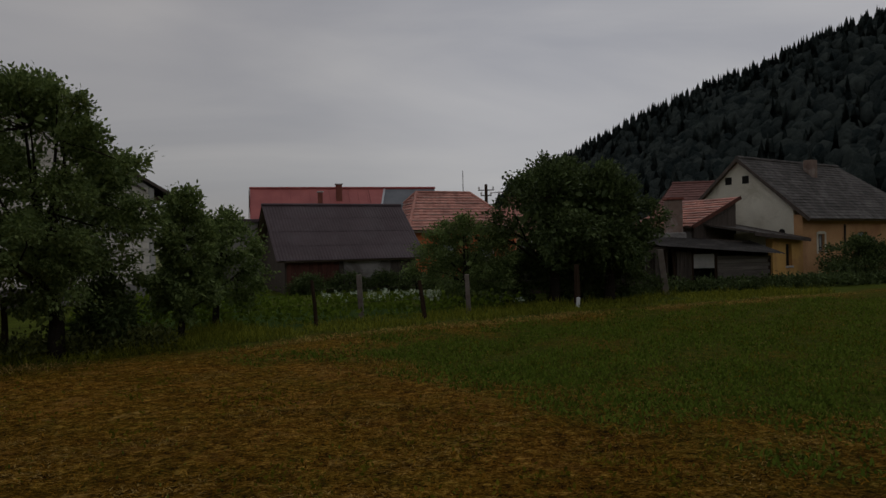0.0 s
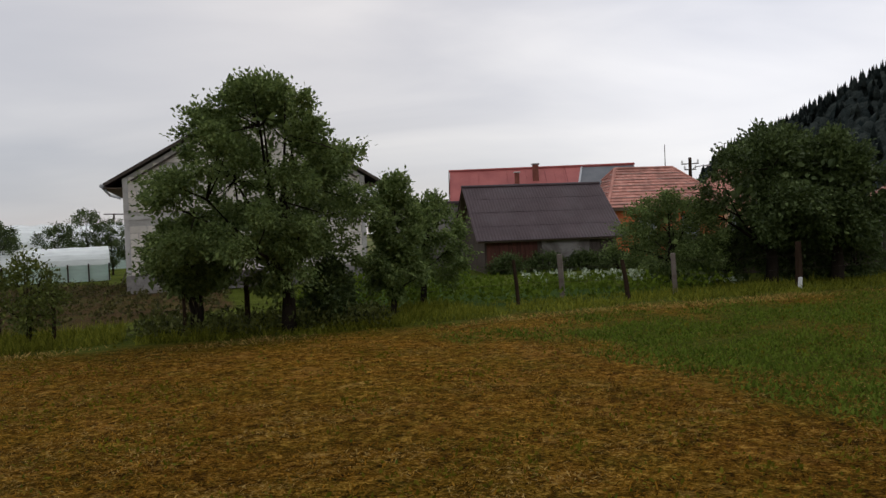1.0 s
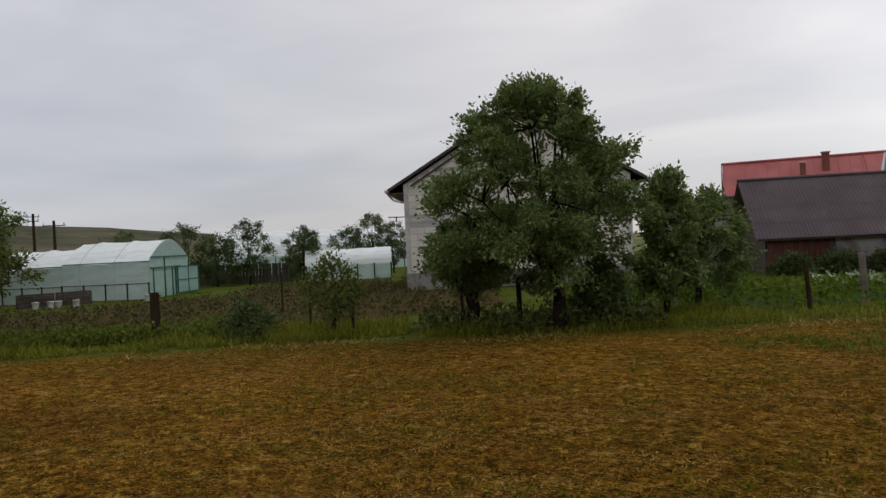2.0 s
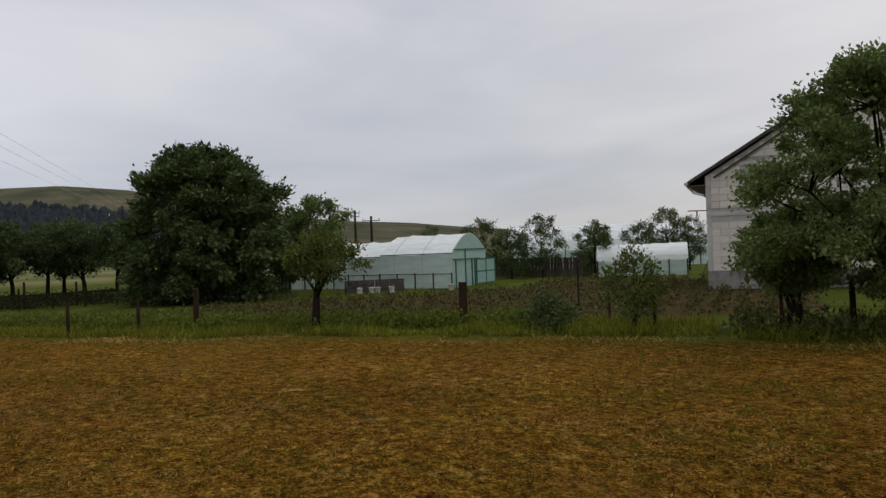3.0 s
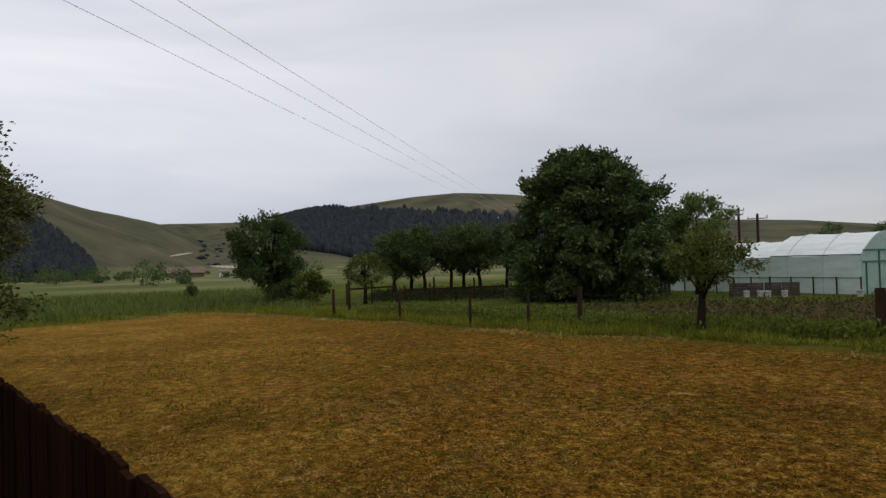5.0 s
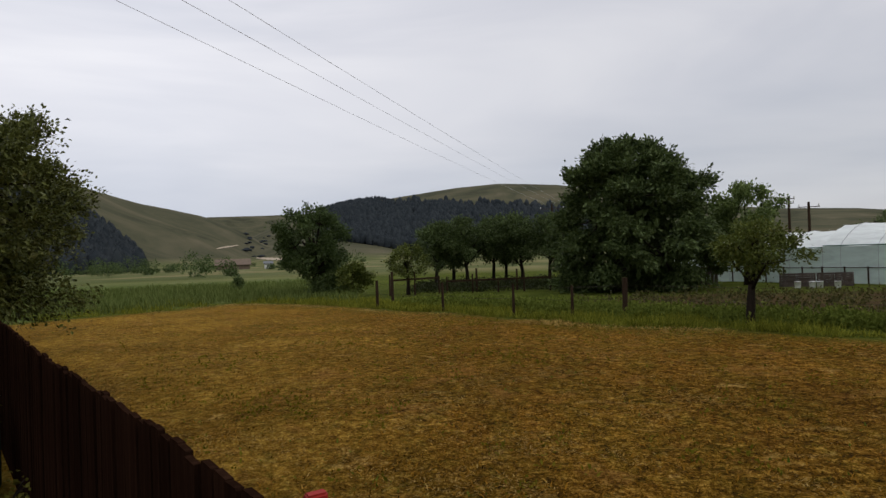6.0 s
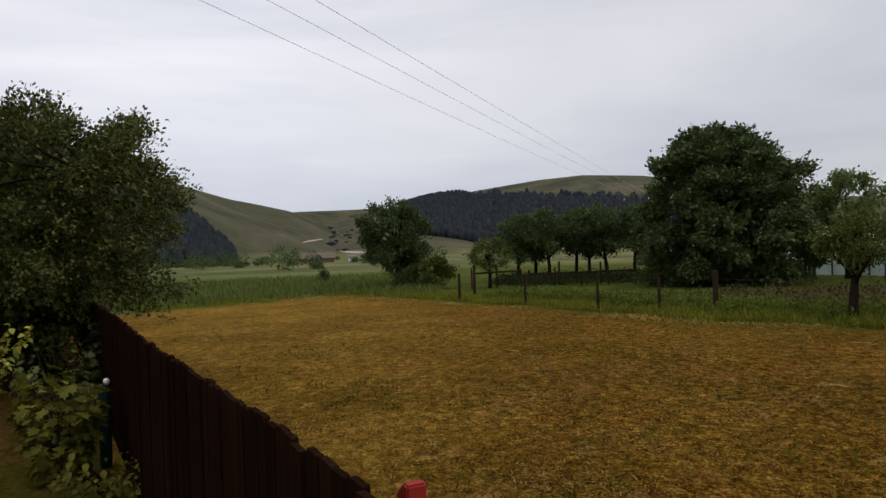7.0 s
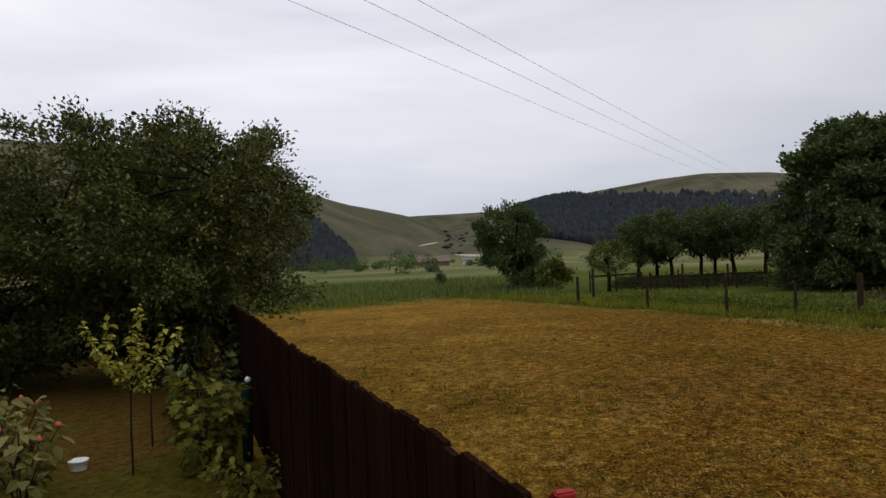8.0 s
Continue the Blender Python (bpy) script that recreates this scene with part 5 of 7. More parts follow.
WOOD_POST, CON_POST = "dark weathered wooden post standing in tall grass", "pale weathered concrete post standing in tall grass"
for x, y, hh, mat, w, lean, rnd in (
        (-27.9, -3.75, 1.05, POST_WOOD, 0.12, (0, 0), True), (-20.6, 3.94, 1.15, POST_WOOD, 0.115, (0.02, 0.02), False),
        (-15.67, 9.34, 1.12, POST_WOOD, 0.16, (0, 0), False), (-22.4, 1.0, 1.0, POST_WOOD, 0.09, (0, 0), True), (-21.3, 2.6, 0.95, POST_WOOD, 0.09, (0.03, 0), True),
        (-25.2, -1.2, 1.0, POST_WOOD, 0.09, (0, 0), True), (-9.2, 12.6, 1.0, POST_WOOD, 0.07, (0, 0), True), (-8.35, 13.6, 1.15, POST_WOOD, 0.12, (0, 0), True),
        (-3.24, 18.15, 1.15, POST_WOOD, 0.10, (-0.10, 0.0), True), (-2.29, 19.87, 1.2, POST_CONCRETE, 0.14, (-0.06, 0), False),
        (-0.51, 18.9, 1.05, POST_WOOD, 0.12, (-0.14, 0), True), (0.7, 20.5, 1.12, POST_CONCRETE, 0.13, (-0.04, 0), False),
        (4.0, 21.6, 1.3, POST_WOOD, 0.18, (0, 0), True), (7.95, 25.7, 1.65, POST_CONCRETE, 0.22, (-0.22, 0), False),
        (-11.9, 12.0, 1.05, POST_WOOD, 0.07, (0.02, 0), True), (-13.2, 11.9, 1.1, POST_WOOD, 0.06, (0, 0), True), (-17.6, 14.9, 1.3, POST_WOOD, 0.06, (0, 0), True),
        (-16.2, 16.4, 1.3, POST_WOOD, 0.06, (0, 0), True), (-30.5, -3.4, 1.3, POST_WOOD, 0.12, (0, 0), True), (-37.1, 0.3, 1.2, POST_WOOD, 0.11, (0, 0), True), (-37.8, 2.4, 1.1, POST_WOOD, 0.11, (0, 0), True)):
    field_post(x, y, hh, mat, w, lean, CON_POST if mat is POST_CONCRETE else WOOD_POST, rnd)
part("marker", beam(B(), (4.0, 21.5, 0), (4.02, 21.5, 0.32), 0.1, 0.1, 0.01), WHITE_PAINT).name = "marker_stone"
tagged(bpy.data.objects["marker_stone"], "short white painted marker stone at the meadow's edge", "marker")


def wire_fence():
    """Two slack wires from post to post along the meadow."""
    ob = None
    pts = [(-27.9, -3.75), (-25.2, -1.2), (-22.4, 1.0), (-20.6, 3.94), (-15.67, 9.34), (-11.9, 12.0), (-8.35, 13.6), (-3.24, 18.15), (0.7, 20.5), (4.0, 21.6), (7.95, 25.7)]
    ob = thing("fence_wire", "thin slack wires strung between the meadow posts", "wire")
    for z in (0.55, 0.92):
        line = []
        for (ax, ay), (bx, by) in zip(pts, pts[1:]):
            for t in (0, 0.5):
                line.append((ax + (bx - ax) * t, ay + (by - ay) * t, z - 0.05 * (t > 0)))
        line.append((*pts[-1], z))
        part("strand", rod(B(), line, [0.004] * len(line), 4), STEEL, ob)


wire_fence()


def rail_fence(a, b, posts, height, label):
    h = thing("rail_fence", label, "fence")
    for i in range(posts):
        t = i / (posts - 1)
        x, y = a[0] + (b[0] - a[0]) * t, a[1] + (b[1] - a[1]) * t
        part("post", rod(B(), [(x, y, -0.05), (x + 0.02, y, height * (1.0 + 0.15 * math.sin(i * 2.3)))], [0.045, 0.038], 7), POST_WOOD, h)
    for z in (height * 0.72,):
        part("rail", beam(B(), (*a, z), (*b, z + 0.06), 0.05, 0.09), POST_WOOD, h)
    return h


rail_fence((-36.5, -1.2), (-36.2, 3.9), 5, 0.85, "dark rail fence in front of the orchard")
rail_fence((-35.8, -4.0), (-36.55, -1.6), 3, 1.05, "dark rail fence under the orchard trees")


def plank_wall(a, b, height, label, step=0.16):
    h = thing("plank_fence", label, "fence")
    a, b = Vector(a), Vector(b)
    d = (b - a)
    n = int(d.length / step)
    ang = math.degrees(math.atan2(d.y, d.x))
    r = random.Random(int(abs(a.x) * 10))
    bm = box(B(), (0, -0.012, 0), (step * 0.94, 0.012, height), 0.004)
    me = bpy.data.meshes.new("board")
    bm.to_mesh(me)
    bm.free()
    me.materials.append(PLANK)
    for i in range(n):
        p = a + d * (i / n)
        ob = new("board", me)
        ob.parent = h
        ob.matrix_basis = pose(p.x, p.y, r.uniform(-0.05, 0.03), 0, r.uniform(-1, 1), ang)
    part("rail", beam(B(), (a.x, a.y + 0.05, height * 0.7), (b.x, b.y + 0.05, height * 0.7), 0.05, 0.08), PLANK, h)
    return h


plank_wall((-39.5, 25.5), (-33.2, 30.2), 1.2, "grey weathered plank fence behind the vegetable plot", 0.2)
plank_wall((0.8, 27.4), (8.5, 28.8), 1.5, "dark plank fence behind the fruit trees", 0.2)
plank_wall((-38.1, 8.4), (-36.6, 12.3), 0.9, "dark low plank fence under the walnut tree", 0.18)


def power_pole(x, y, top, arms, label, lamp=False, yaw=None):
    z0 = float(ground_z(x, y))
    h = thing("power_pole", label, "pole", (x, y, z0), float(turn_of(x, y)) if yaw is None else yaw)
    top -= z0
    part("pole", rod(B(), [(0, 0, -0.3), (0, 0, top * 0.5), (0, 0, top)], [0.17, 0.15, 0.12], 9), POST_WOOD, h)
    for z, w in arms:
        part("crossarm", beam(B(), (-w / 2, 0, z), (w / 2, 0.0, z), 0.08, 0.08), STEEL, h)
        for k in (-1, 0, 1):
            part("insulator", rod(B(), [(k * w * 0.45, 0, z + 0.06), (k * w * 0.45, 0, z + 0.18), (k * w * 0.45, 0, z + 0.3)], [0.05, 0.08, 0.04], 8), WHITE_PAINT, h)
    if lamp:
        part("lamp_arm", rod(B(), [(0, 0, top - 1.0), (0.5, -0.1, top - 0.75), (1.1, -0.2, top - 0.7)], [0.03, 0.03, 0.03], 6), STEEL, h)
        part("lamp_head", box(B(), (1.0, -0.32, top - 0.78), (1.5, -0.12, top - 0.66), 0.03), GUTTER, h, "grey lamp head")
    return h


power_pole(-78.0, 35.0, 6.95, ((6.75, 1.15), (6.3, 1.0)), "wooden power pole with crossarms and insulators")
power_pole(-73.5, 34.9, 6.0, ((5.6, 2.0),), "wooden power pole with a long crossarm")
power_pole(-84.0, 47.5, 4.2, ((3.9, 0.5),), "short wooden power pole far off")
power_pole(3.69, 59.9, 7.0, ((6.5, 1.3), (6.05, 0.9)), "wooden village power pole with crossarms and a lamp", True)

ALONG, ASIDE = Vector((-0.9716, 0.2368)), Vector((-0.2368, -0.9716))


def overhead_line():
    for s in (112.0, -45.0):
        p = ALONG * s + ASIDE * 12.6
        power_pole(p.x, p.y, 9.3, ((8.6, 3.9),), "tall wooden power pole carrying three cables", yaw=76.3)
    for off in (13.75, 12.15, 11.0):
        pts = []
        for i in range(33):
            t = i / 32
            q = ALONG * (112.0 - 157 * t) + ASIDE * off
            pts.append((q.x, q.y, 9.35 - 1.6 * t * (1 - t) * 1.0))
        ob = part("overhead_cable", rod(B(), pts, [0.0075] * len(pts), 5), CABLE)
        tagged(ob, "thin grey overhead power cable", "cable", "three overhead cables")


overhead_line()

# ---- trees ----
def leaves(points, outward, size, per, spread, r, ratio=0.5, droop=0.3, lie=0.0):
    """Small folded leaves in tufts round the twig ends: verts and triangles. lie: how far they turn their faces to the sky."""
    n = len(points)
    c = np.repeat(points, per, 0) + r.normal(0, spread, (n * per, 3))
    out = np.repeat(outward, per, 0) + r.normal(0, 0.75, (n * per, 3))
    out[:, 2] -= droop * r.random(n * per)
    out /= np.linalg.norm(out, axis=1, keepdims=True) + 1e-9
    any_way = r.normal(0, 1, (n * per, 3))
    any_way[:, 2] += lie
    side = np.cross(out, any_way)
    side /= np.linalg.norm(side, axis=1, keepdims=True) + 1e-9
    up = np.cross(side, out)
    ln = size * r.uniform(0.65, 1.35, (n * per, 1))
    wd = ln * ratio * 0.5
    a, b = c, c + out * ln
    m = c + out * ln * 0.5
    p, q = m + side * wd + up * wd * 0.35, m - side * wd + up * wd * 0.35
    verts = np.stack([a, p, b, q], 1).reshape(-1, 3)
    i = np.arange(n * per)[:, None] * 4
    faces = np.concatenate([i + [0, 1, 2], i + [0, 2, 3]], 1).reshape(-1, 3)
    return verts, faces


def tree(name, label, category, x, y, crown, trunk, leaf, leaf_mat, seed, twigs=1400, per=14, size=0.09, lobes=22, base=0.0, lobe_r=0.36, spread=0.12, stems=1, ratio=0.5, group="", bark=None, taper=0.15, skirt=0.3,
         profile=None, sprays=0.3, ragged=0.16, open_low=0.0, core=0.03, flat=0.6):
    """crown: centre offset x, y, z and half sizes; trunk: radius and height of the fork; profile: heights and half widths of the crown.
    The crown is built of boughs that end in flat clumps of leaves, with loose sprays that stand out of the outline."""
    r = rng_of(seed)
    h = thing(name, label, category, (x, y, base), group=group)
    cx, cy, cz, rx, ry, rz = crown
    tr, fork = trunk
    if profile:
        pz, pr = np.array([p for p, _ in profile]), np.array([q for _, q in profile])
        rx = ry = pr.max()
        rz, cz = (pz[-1] - pz[0]) / 2, (pz[-1] + pz[0]) / 2
        pr = pr / rx
    else:
        q = np.linspace(-1, 1, 15)
        pz = cz + rz * q
        pr = np.sqrt(np.clip(1 - np.abs(q) ** 2.3, 0.03, 1)) * (1 - taper * np.clip(q, -0.4, 1) + skirt * 0.5 * np.clip(-q, 0, 1))
    # clumps: most near the outside, some within
    lr = lobe_r * 0.95 * r.uniform(0.62, 1.3, lobes)
    zs = np.linspace(pz[0], pz[-1], 200)
    wide = np.interp(zs, pz, pr)
    cum = np.cumsum(wide + 0.25)
    k = (np.arange(lobes) + r.random(lobes)) / lobes
    z = np.interp(k * cum[-1], cum, zs)
    azi = np.pi * (1 + 5 ** 0.5) * np.arange(lobes) + r.normal(0, 0.35, lobes) + seed
    bulge = 1 + ragged * (np.sin(2 * azi + seed) * 0.5 + np.sin(3 * azi + z * 1.7 + seed * 2) * 0.6) + r.normal(0, ragged * 0.45, lobes)
    inner = r.random(lobes) < 0.24
    rad = np.where(inner, r.uniform(0.1, 0.55, lobes), 1.0) * np.interp(z, pz, pr) * bulge
    rad = np.maximum(rad - np.where(inner, 0, lr * 0.9), 0.02)
    tall = lr * (rx + ry) / 2 * flat
    z = np.clip(z, pz[0] + tall * 0.6, np.maximum(pz[-1] - tall * 1.05, pz[0] + tall * 0.6))
    cen = np.stack([cx + rad * rx * np.cos(azi), cy + rad * ry * np.sin(azi), z], 1)
    order = r.permutation(lobes)
    cen, lr = cen[order], lr[order]
    # trunk, limbs and the branches that leave them
    bm = B()
    for st in range(stems):
        ox = 0 if stems == 1 else (st - (stems - 1) / 2) * tr * 1.8
        rod(bm, [(ox, 0, -0.15), (ox * 1.1 + 0.01, 0, fork * 0.2), (ox * 1.2 + 0.03, 0.015, fork * 0.6), (ox * 1.6 + cx * 0.2, cy * 0.2, fork), (ox + cx * 0.7, cy * 0.7, max(fork + 0.2, cz)), (cx, cy, cz + rz * 0.6)],
            [tr * 1.45, tr * 1.1, tr, tr * 0.8, tr * 0.32, tr * 0.06], 9)
    knees = []
    for i in range(lobes):
        e = cen[i]
        if i < 11:
            st = np.array([cx * 0.2, cy * 0.2, fork * r.uniform(0.8, 1.05)])
            if e[2] > cz:
                st = st + (np.array([cx, cy, cz]) - st) * r.uniform(0.1, 0.7)
            bend = 0.10 * rz * (1 if e[2] > cz else 0.4)
            m1, m2 = st + (e - st) * 0.4 + r.normal(0, 0.05 * rz, 3) + (0, 0, bend), st + (e - st) * 0.72 + r.normal(0, 0.04 * rz, 3) + (0, 0, bend)
            rod(bm, [tuple(st), tuple(m1), tuple(m2), tuple(e)], [tr * 0.45, tr * 0.3, tr * 0.19, tr * 0.06], 6)
            knees += [m1, m2]
        elif knees:
            kn = np.array(knees)
            st = kn[np.argmin(np.linalg.norm(kn - e, axis=1))]
            mid = (st + e) / 2 + r.normal(0, 0.03 * rz, 3)
            rod(bm, [tuple(st), tuple(mid), tuple(e)], [tr * 0.16, tr * 0.1, tr * 0.03], 5)
    part("trunk", bm, bark or BARK, h, "dark forked trunk and limbs", True)
    # leaf tufts
    share = lr ** 2 / (lr ** 2).sum()
    k = r.choice(lobes, twigs, p=share)
    d = r.normal(0, 1, (twigs, 3))
    d[:, 2] += 0.6
    d /= np.linalg.norm(d, axis=1, keepdims=True)
    p = cen[k] + d * (r.random((twigs, 1)) ** 0.36) * lr[k][:, None] * np.array([rx, ry, (rx + ry) / 2 * flat])
    lowest = np.where(r.random(twigs) < open_low, pz[0] + 0.3 * rz, pz[0])
    p[:, 2] = np.where(p[:, 2] < lowest, lowest + r.random(twigs) * 0.15 * rz, p[:, 2])
    n = int(twigs * 0.10 * sprays / 0.3)
    if n:  # shoots that stand out of the clumps
        shoots = max(6, n // 4)
        j = r.integers(0, lobes, shoots)
        way = cen[j] - np.array([cx, cy, cz - 0.25 * rz])
        way /= np.linalg.norm(way, axis=1, keepdims=True) + 1e-6
        way += r.normal(0, 0.35, way.shape)
        way[:, 2] += 0.15
        way /= np.linalg.norm(way, axis=1, keepdims=True) + 1e-6
        far = lr[j][:, None] * np.array([rx, ry, (rx + ry) / 2 * flat])
        t = np.tile(np.array([0.75, 0.95, 1.15, 1.32]), shoots)[:, None]
        p = np.concatenate([p, np.repeat(cen[j], 4, 0) + np.repeat(way * far, 4, 0) * t * np.repeat(r.uniform(0.8, 1.25, (shoots, 1)), 4, 0)])
        d = np.concatenate([d, np.repeat(way, 4, 0)])
    p[:, 2] = np.maximum(p[:, 2], 0.04)
    o = p - np.array([cx, cy, cz])
    o /= np.linalg.norm(o, axis=1, keepdims=True) + 1e-6
    v, f = leaves(p, o * 0.7 + d * 0.5, size, per, spread * 0.8, r, ratio * 1.15, 0.35, 1.3)
    n = int(twigs * core)
    if n:  # old wide leaves in the dim middle of the crown
        q = r.random(n)
        zc = pz[0] + (0.12 + 0.72 * q) * (pz[-1] - pz[0])
        a, w = r.uniform(0, 2 * np.pi, n), np.sqrt(r.random(n)) * 0.72 * np.interp(zc, pz, pr)
        pc = np.stack([cx + np.cos(a) * w * rx, cy + np.sin(a) * w * ry, zc], 1)
        v2, f2 = leaves(pc, r.normal(0, 1, (n, 3)), size * 2.2, 3, size, r, 0.7, 0.3, 1.0)
        v, f = np.concatenate([v, v2]), np.concatenate([f, f2 + len(v)])
    mesh_part("crown", v, f, leaf_mat, h, leaf)
    return h


tree("tree", "leafy ash tree with a dark trunk at the meadow's edge", "tree", -7.35, 13.55, (-0.32, -0.12, 3.1, 2.1, 2.1, 2.0), (0.135, 1.25), "fresh green compound leaves", LEAF_FRESH, 11,
     6200, 8, 0.088, 84, spread=0.085, lobe_r=0.215, ragged=0.24, sprays=0.85, core=0.02, open_low=0.6,
     profile=[(1.0, 0.8), (1.35, 1.55), (1.9, 2.0), (2.6, 2.15), (3.2, 2.1), (3.8, 1.9), (4.4, 1.5), (4.85, 1.0), (5.2, 0.5)])
tree("tree", "bushy young tree with dense green leaves", "tree", -5.85, 15.9, (0.1, 0, 1.9, 0.72, 0.7, 1.35), (0.07, 0.7), "dense green leaves", LEAF_FRESH, 12, 950, 12, 0.10, 24, lobe_r=0.30, taper=0.5)
tree("tree", "young tree with a narrow trunk and light green crown", "tree", -5.75, 18.0, (0.25, 0, 1.75, 1.0, 0.9, 1.15), (0.08, 1.0), "light green leaves", LEAF_FRESH, 13, 620, 11, 0.10, 22, lobe_r=0.26)
tree("bush", "low leafy elder bush under the ash tree", "bush", -9.1, 12.85, (-0.1, 0, 1.62, 1.0, 0.95, 0.72), (0.05, 0.85), "dark green leaves", LEAF_FRESH, 14, 1700, 8, 0.09, 36, lobe_r=0.28, stems=3, spread=0.08, sprays=0.4, skirt=0.15)
tree("bush", "low dark bush beside the ash trunk", "bush", -6.7, 14.3, (0, 0, 0.75, 0.5, 0.5, 0.6), (0.04, 0.4), "dark green leaves", LEAF_DEEP, 15, 420, 12, 0.10, 10, lobe_r=0.5, stems=2)
tree("fruit_tree", "sparse young fruit tree in the grass verge", "tree", -12.0, 11.45, (0.05, 0, 1.05, 0.72, 0.65, 0.68), (0.05, 0.55), "sparse olive leaves", LEAF_OLIVE, 16, 330, 8, 0.08, 22, lobe_r=0.28)
tree("bush", "small dark bush in the grass verge", "bush", -13.25, 10.05, (0, 0, 0.42, 0.5, 0.5, 0.36), (0.03, 0.2), "dark leaves", LEAF_DEEP, 17, 260, 10, 0.08, 8, lobe_r=0.5, stems=3)
tree("fruit_tree", "small fruit tree with a short leaning trunk", "tree", -17.9, 6.3, (0.1, 0.25, 1.86, 1.08, 1.05, 0.58), (0.10, 1.0), "sparse green leaves", LEAF_OLIVE, 18, 560, 8, 0.085, 28, lobe_r=0.25, spread=0.08, core=0.05, sprays=0.7, skirt=0.05)
tree("tree", "light green tree beside the walnut", "tree", -35.5, 13.3, (0, 0, 3.1, 1.75, 1.7, 1.7), (0.14, 1.4), "light green leaves", LEAF_FRESH, 19, 1000, 11, 0.15, 34, lobe_r=0.26, spread=0.16)
tree("walnut_tree", "large dense walnut tree with a broad rounded crown", "tree", -34.2, 7.1, (0.0, 0.38, 3.4, 3.5, 3.5, 3.25), (0.35, 1.2), "large dark green leaves", LEAF_DEEP, 20,
     7200, 8, 0.19, 110, lobe_r=0.19, spread=0.15, core=0.07, ragged=0.10, sprays=0.6,
     profile=[(0.3, 3.0), (1.0, 3.5), (2.0, 3.65), (3.2, 3.6), (4.4, 3.4), (5.3, 2.95), (5.95, 2.35), (6.5, 1.6), (6.9, 0.7)])
for i, (x, y, s) in enumerate(((-33.4, 5.2, 1.5), (-33.0, 7.4, 1.6), (-33.6, 9.2, 1.4))):
    tree("bush", "dark low bush in the shade of the walnut", "bush", x, y, (0, 0, 0.55, 0.8, s, 0.55), (0.05, 0.3), "dark green leaves", LEAF_DEEP, 260 + i, 420, 11, 0.13, 14, lobe_r=0.4, stems=3, group="bushes under the walnut")
tree("fruit_tree", "rounded fruit tree on a dark trunk at the field corner", "tree", -37.7, -8.0, (0, -0.1, 2.85, 2.0, 1.9, 1.75), (0.2, 1.3), "green leaves", LEAF_BUSH, 21, 1400, 11, 0.14, 42, lobe_r=0.24, spread=0.15, skirt=0.05)
tree("bush", "grey-green bush beside the corner tree", "bush", -37.0, -6.0, (0, 0, 0.95, 0.8, 0.75, 0.7), (0.07, 0.6), "grey-green leaves", LEAF_OLIVE, 22, 480, 10, 0.11, 12, lobe_r=0.45, stems=2, sprays=0.8)
tree("bush", "dark tangled undergrowth at the foot of the corner tree", "bush", -37.2, -7.2, (0, 0, 0.55, 1.0, 0.9, 0.6), (0.05, 0.3), "dark green leaves", LEAF_DEEP, 24, 420, 10, 0.11, 14, lobe_r=0.4, stems=3, sprays=0.8)
tree("sapling", "lone thin sapling at the edge of the wheat", "tree", -46.5, -14.8, (0, 0, 0.62, 0.3, 0.3, 0.4), (0.03, 0.3), "green leaves", LEAF_BUSH, 23, 90, 8, 0.10, 12, lobe_r=0.4)
for i, (x, y, s, top) in enumerate(((-42.6, -1.9, 1.25, 3.7), (-42.8, -0.1, 1.45, 4.0), (-43.6, 1.5, 1.45, 4.1), (-43.4, 3.2, 1.5, 4.1), (-43.3, 4.8, 1.5, 4.0), (-45.5, -0.9, 1.4, 3.8), (-46.0, 2.4, 1.4, 3.9))):
    tree("fruit_tree", "dark leafy orchard tree on a bent trunk", "tree", x, y, (0.3 * math.sin(i * 2.1), 0.3 * math.cos(i * 3.3), top - 1.25, s * 1.25, s * 1.25, 1.25), (0.10, 1.25 + 0.15 * (i % 3)), "dark green leaves", LEAF_DEEP, 30 + i, 620, 11, 0.13, 30, lobe_r=0.27, spread=0.16, skirt=0.1, sprays=0.6, group="orchard trees", stems=1 + i % 2)
tree("fruit_tree", "small pale fruit tree with open branches", "tree", -36.5, -3.15, (0, 0, 1.7, 1.05, 1.0, 0.75), (0.09, 1.0), "pale olive leaves", LEAF_OLIVE, 40, 360, 9, 0.11, 26, lobe_r=0.22)
for i, (x, y, s, top, m) in enumerate(((3.7, 24.0, 2.0, 4.75, LEAF_DEEP), (5.6, 24.3, 1.5, 4.55, LEAF_DEEP), (4.8, 25.5, 1.9, 4.4, LEAF_DEEP))):
    tree("tree", "dense dark fruit tree with low hanging branches", "tree", x, y, (0, 0, top - 1.75, s, s, 1.75), (0.17, 1.1), "dark green leaves", m, 45 + i, 1700, 9, 0.125, 44, lobe_r=0.28, spread=0.13, skirt=0.5, core=0.12, sprays=0.6, group="dark trees beside the old farm")
tree("bush", "leafy lilac bush in front of the orange house", "bush", 0.75, 23.4, (0, 0, 1.5, 1.6, 1.2, 1.3), (0.07, 0.8), "light green leaves", LEAF_FRESH, 50, 1500, 10, 0.09, 34, lobe_r=0.30, stems=2, sprays=0.7)
# dark bushes added to stand in for black shade below these trees
for i, (x, y, s) in enumerate(((2.6, 25.0, 1.1), (4.6, 25.2, 1.2), (6.4, 25.6, 1.0), (0.9, 26.2, 1.2))):
    tree("bush", "dark bushes added to deepen the shade beneath the farm trees", "bush", x, y, (0, 0, 0.8, s * 1.2, 0.9, 0.85), (0.04, 0.3), "dark green leaves", LEAF_DEEP, 240 + i, 680, 11, 0.10, 16, lobe_r=0.35, stems=3, group="undergrowth by the old farm")
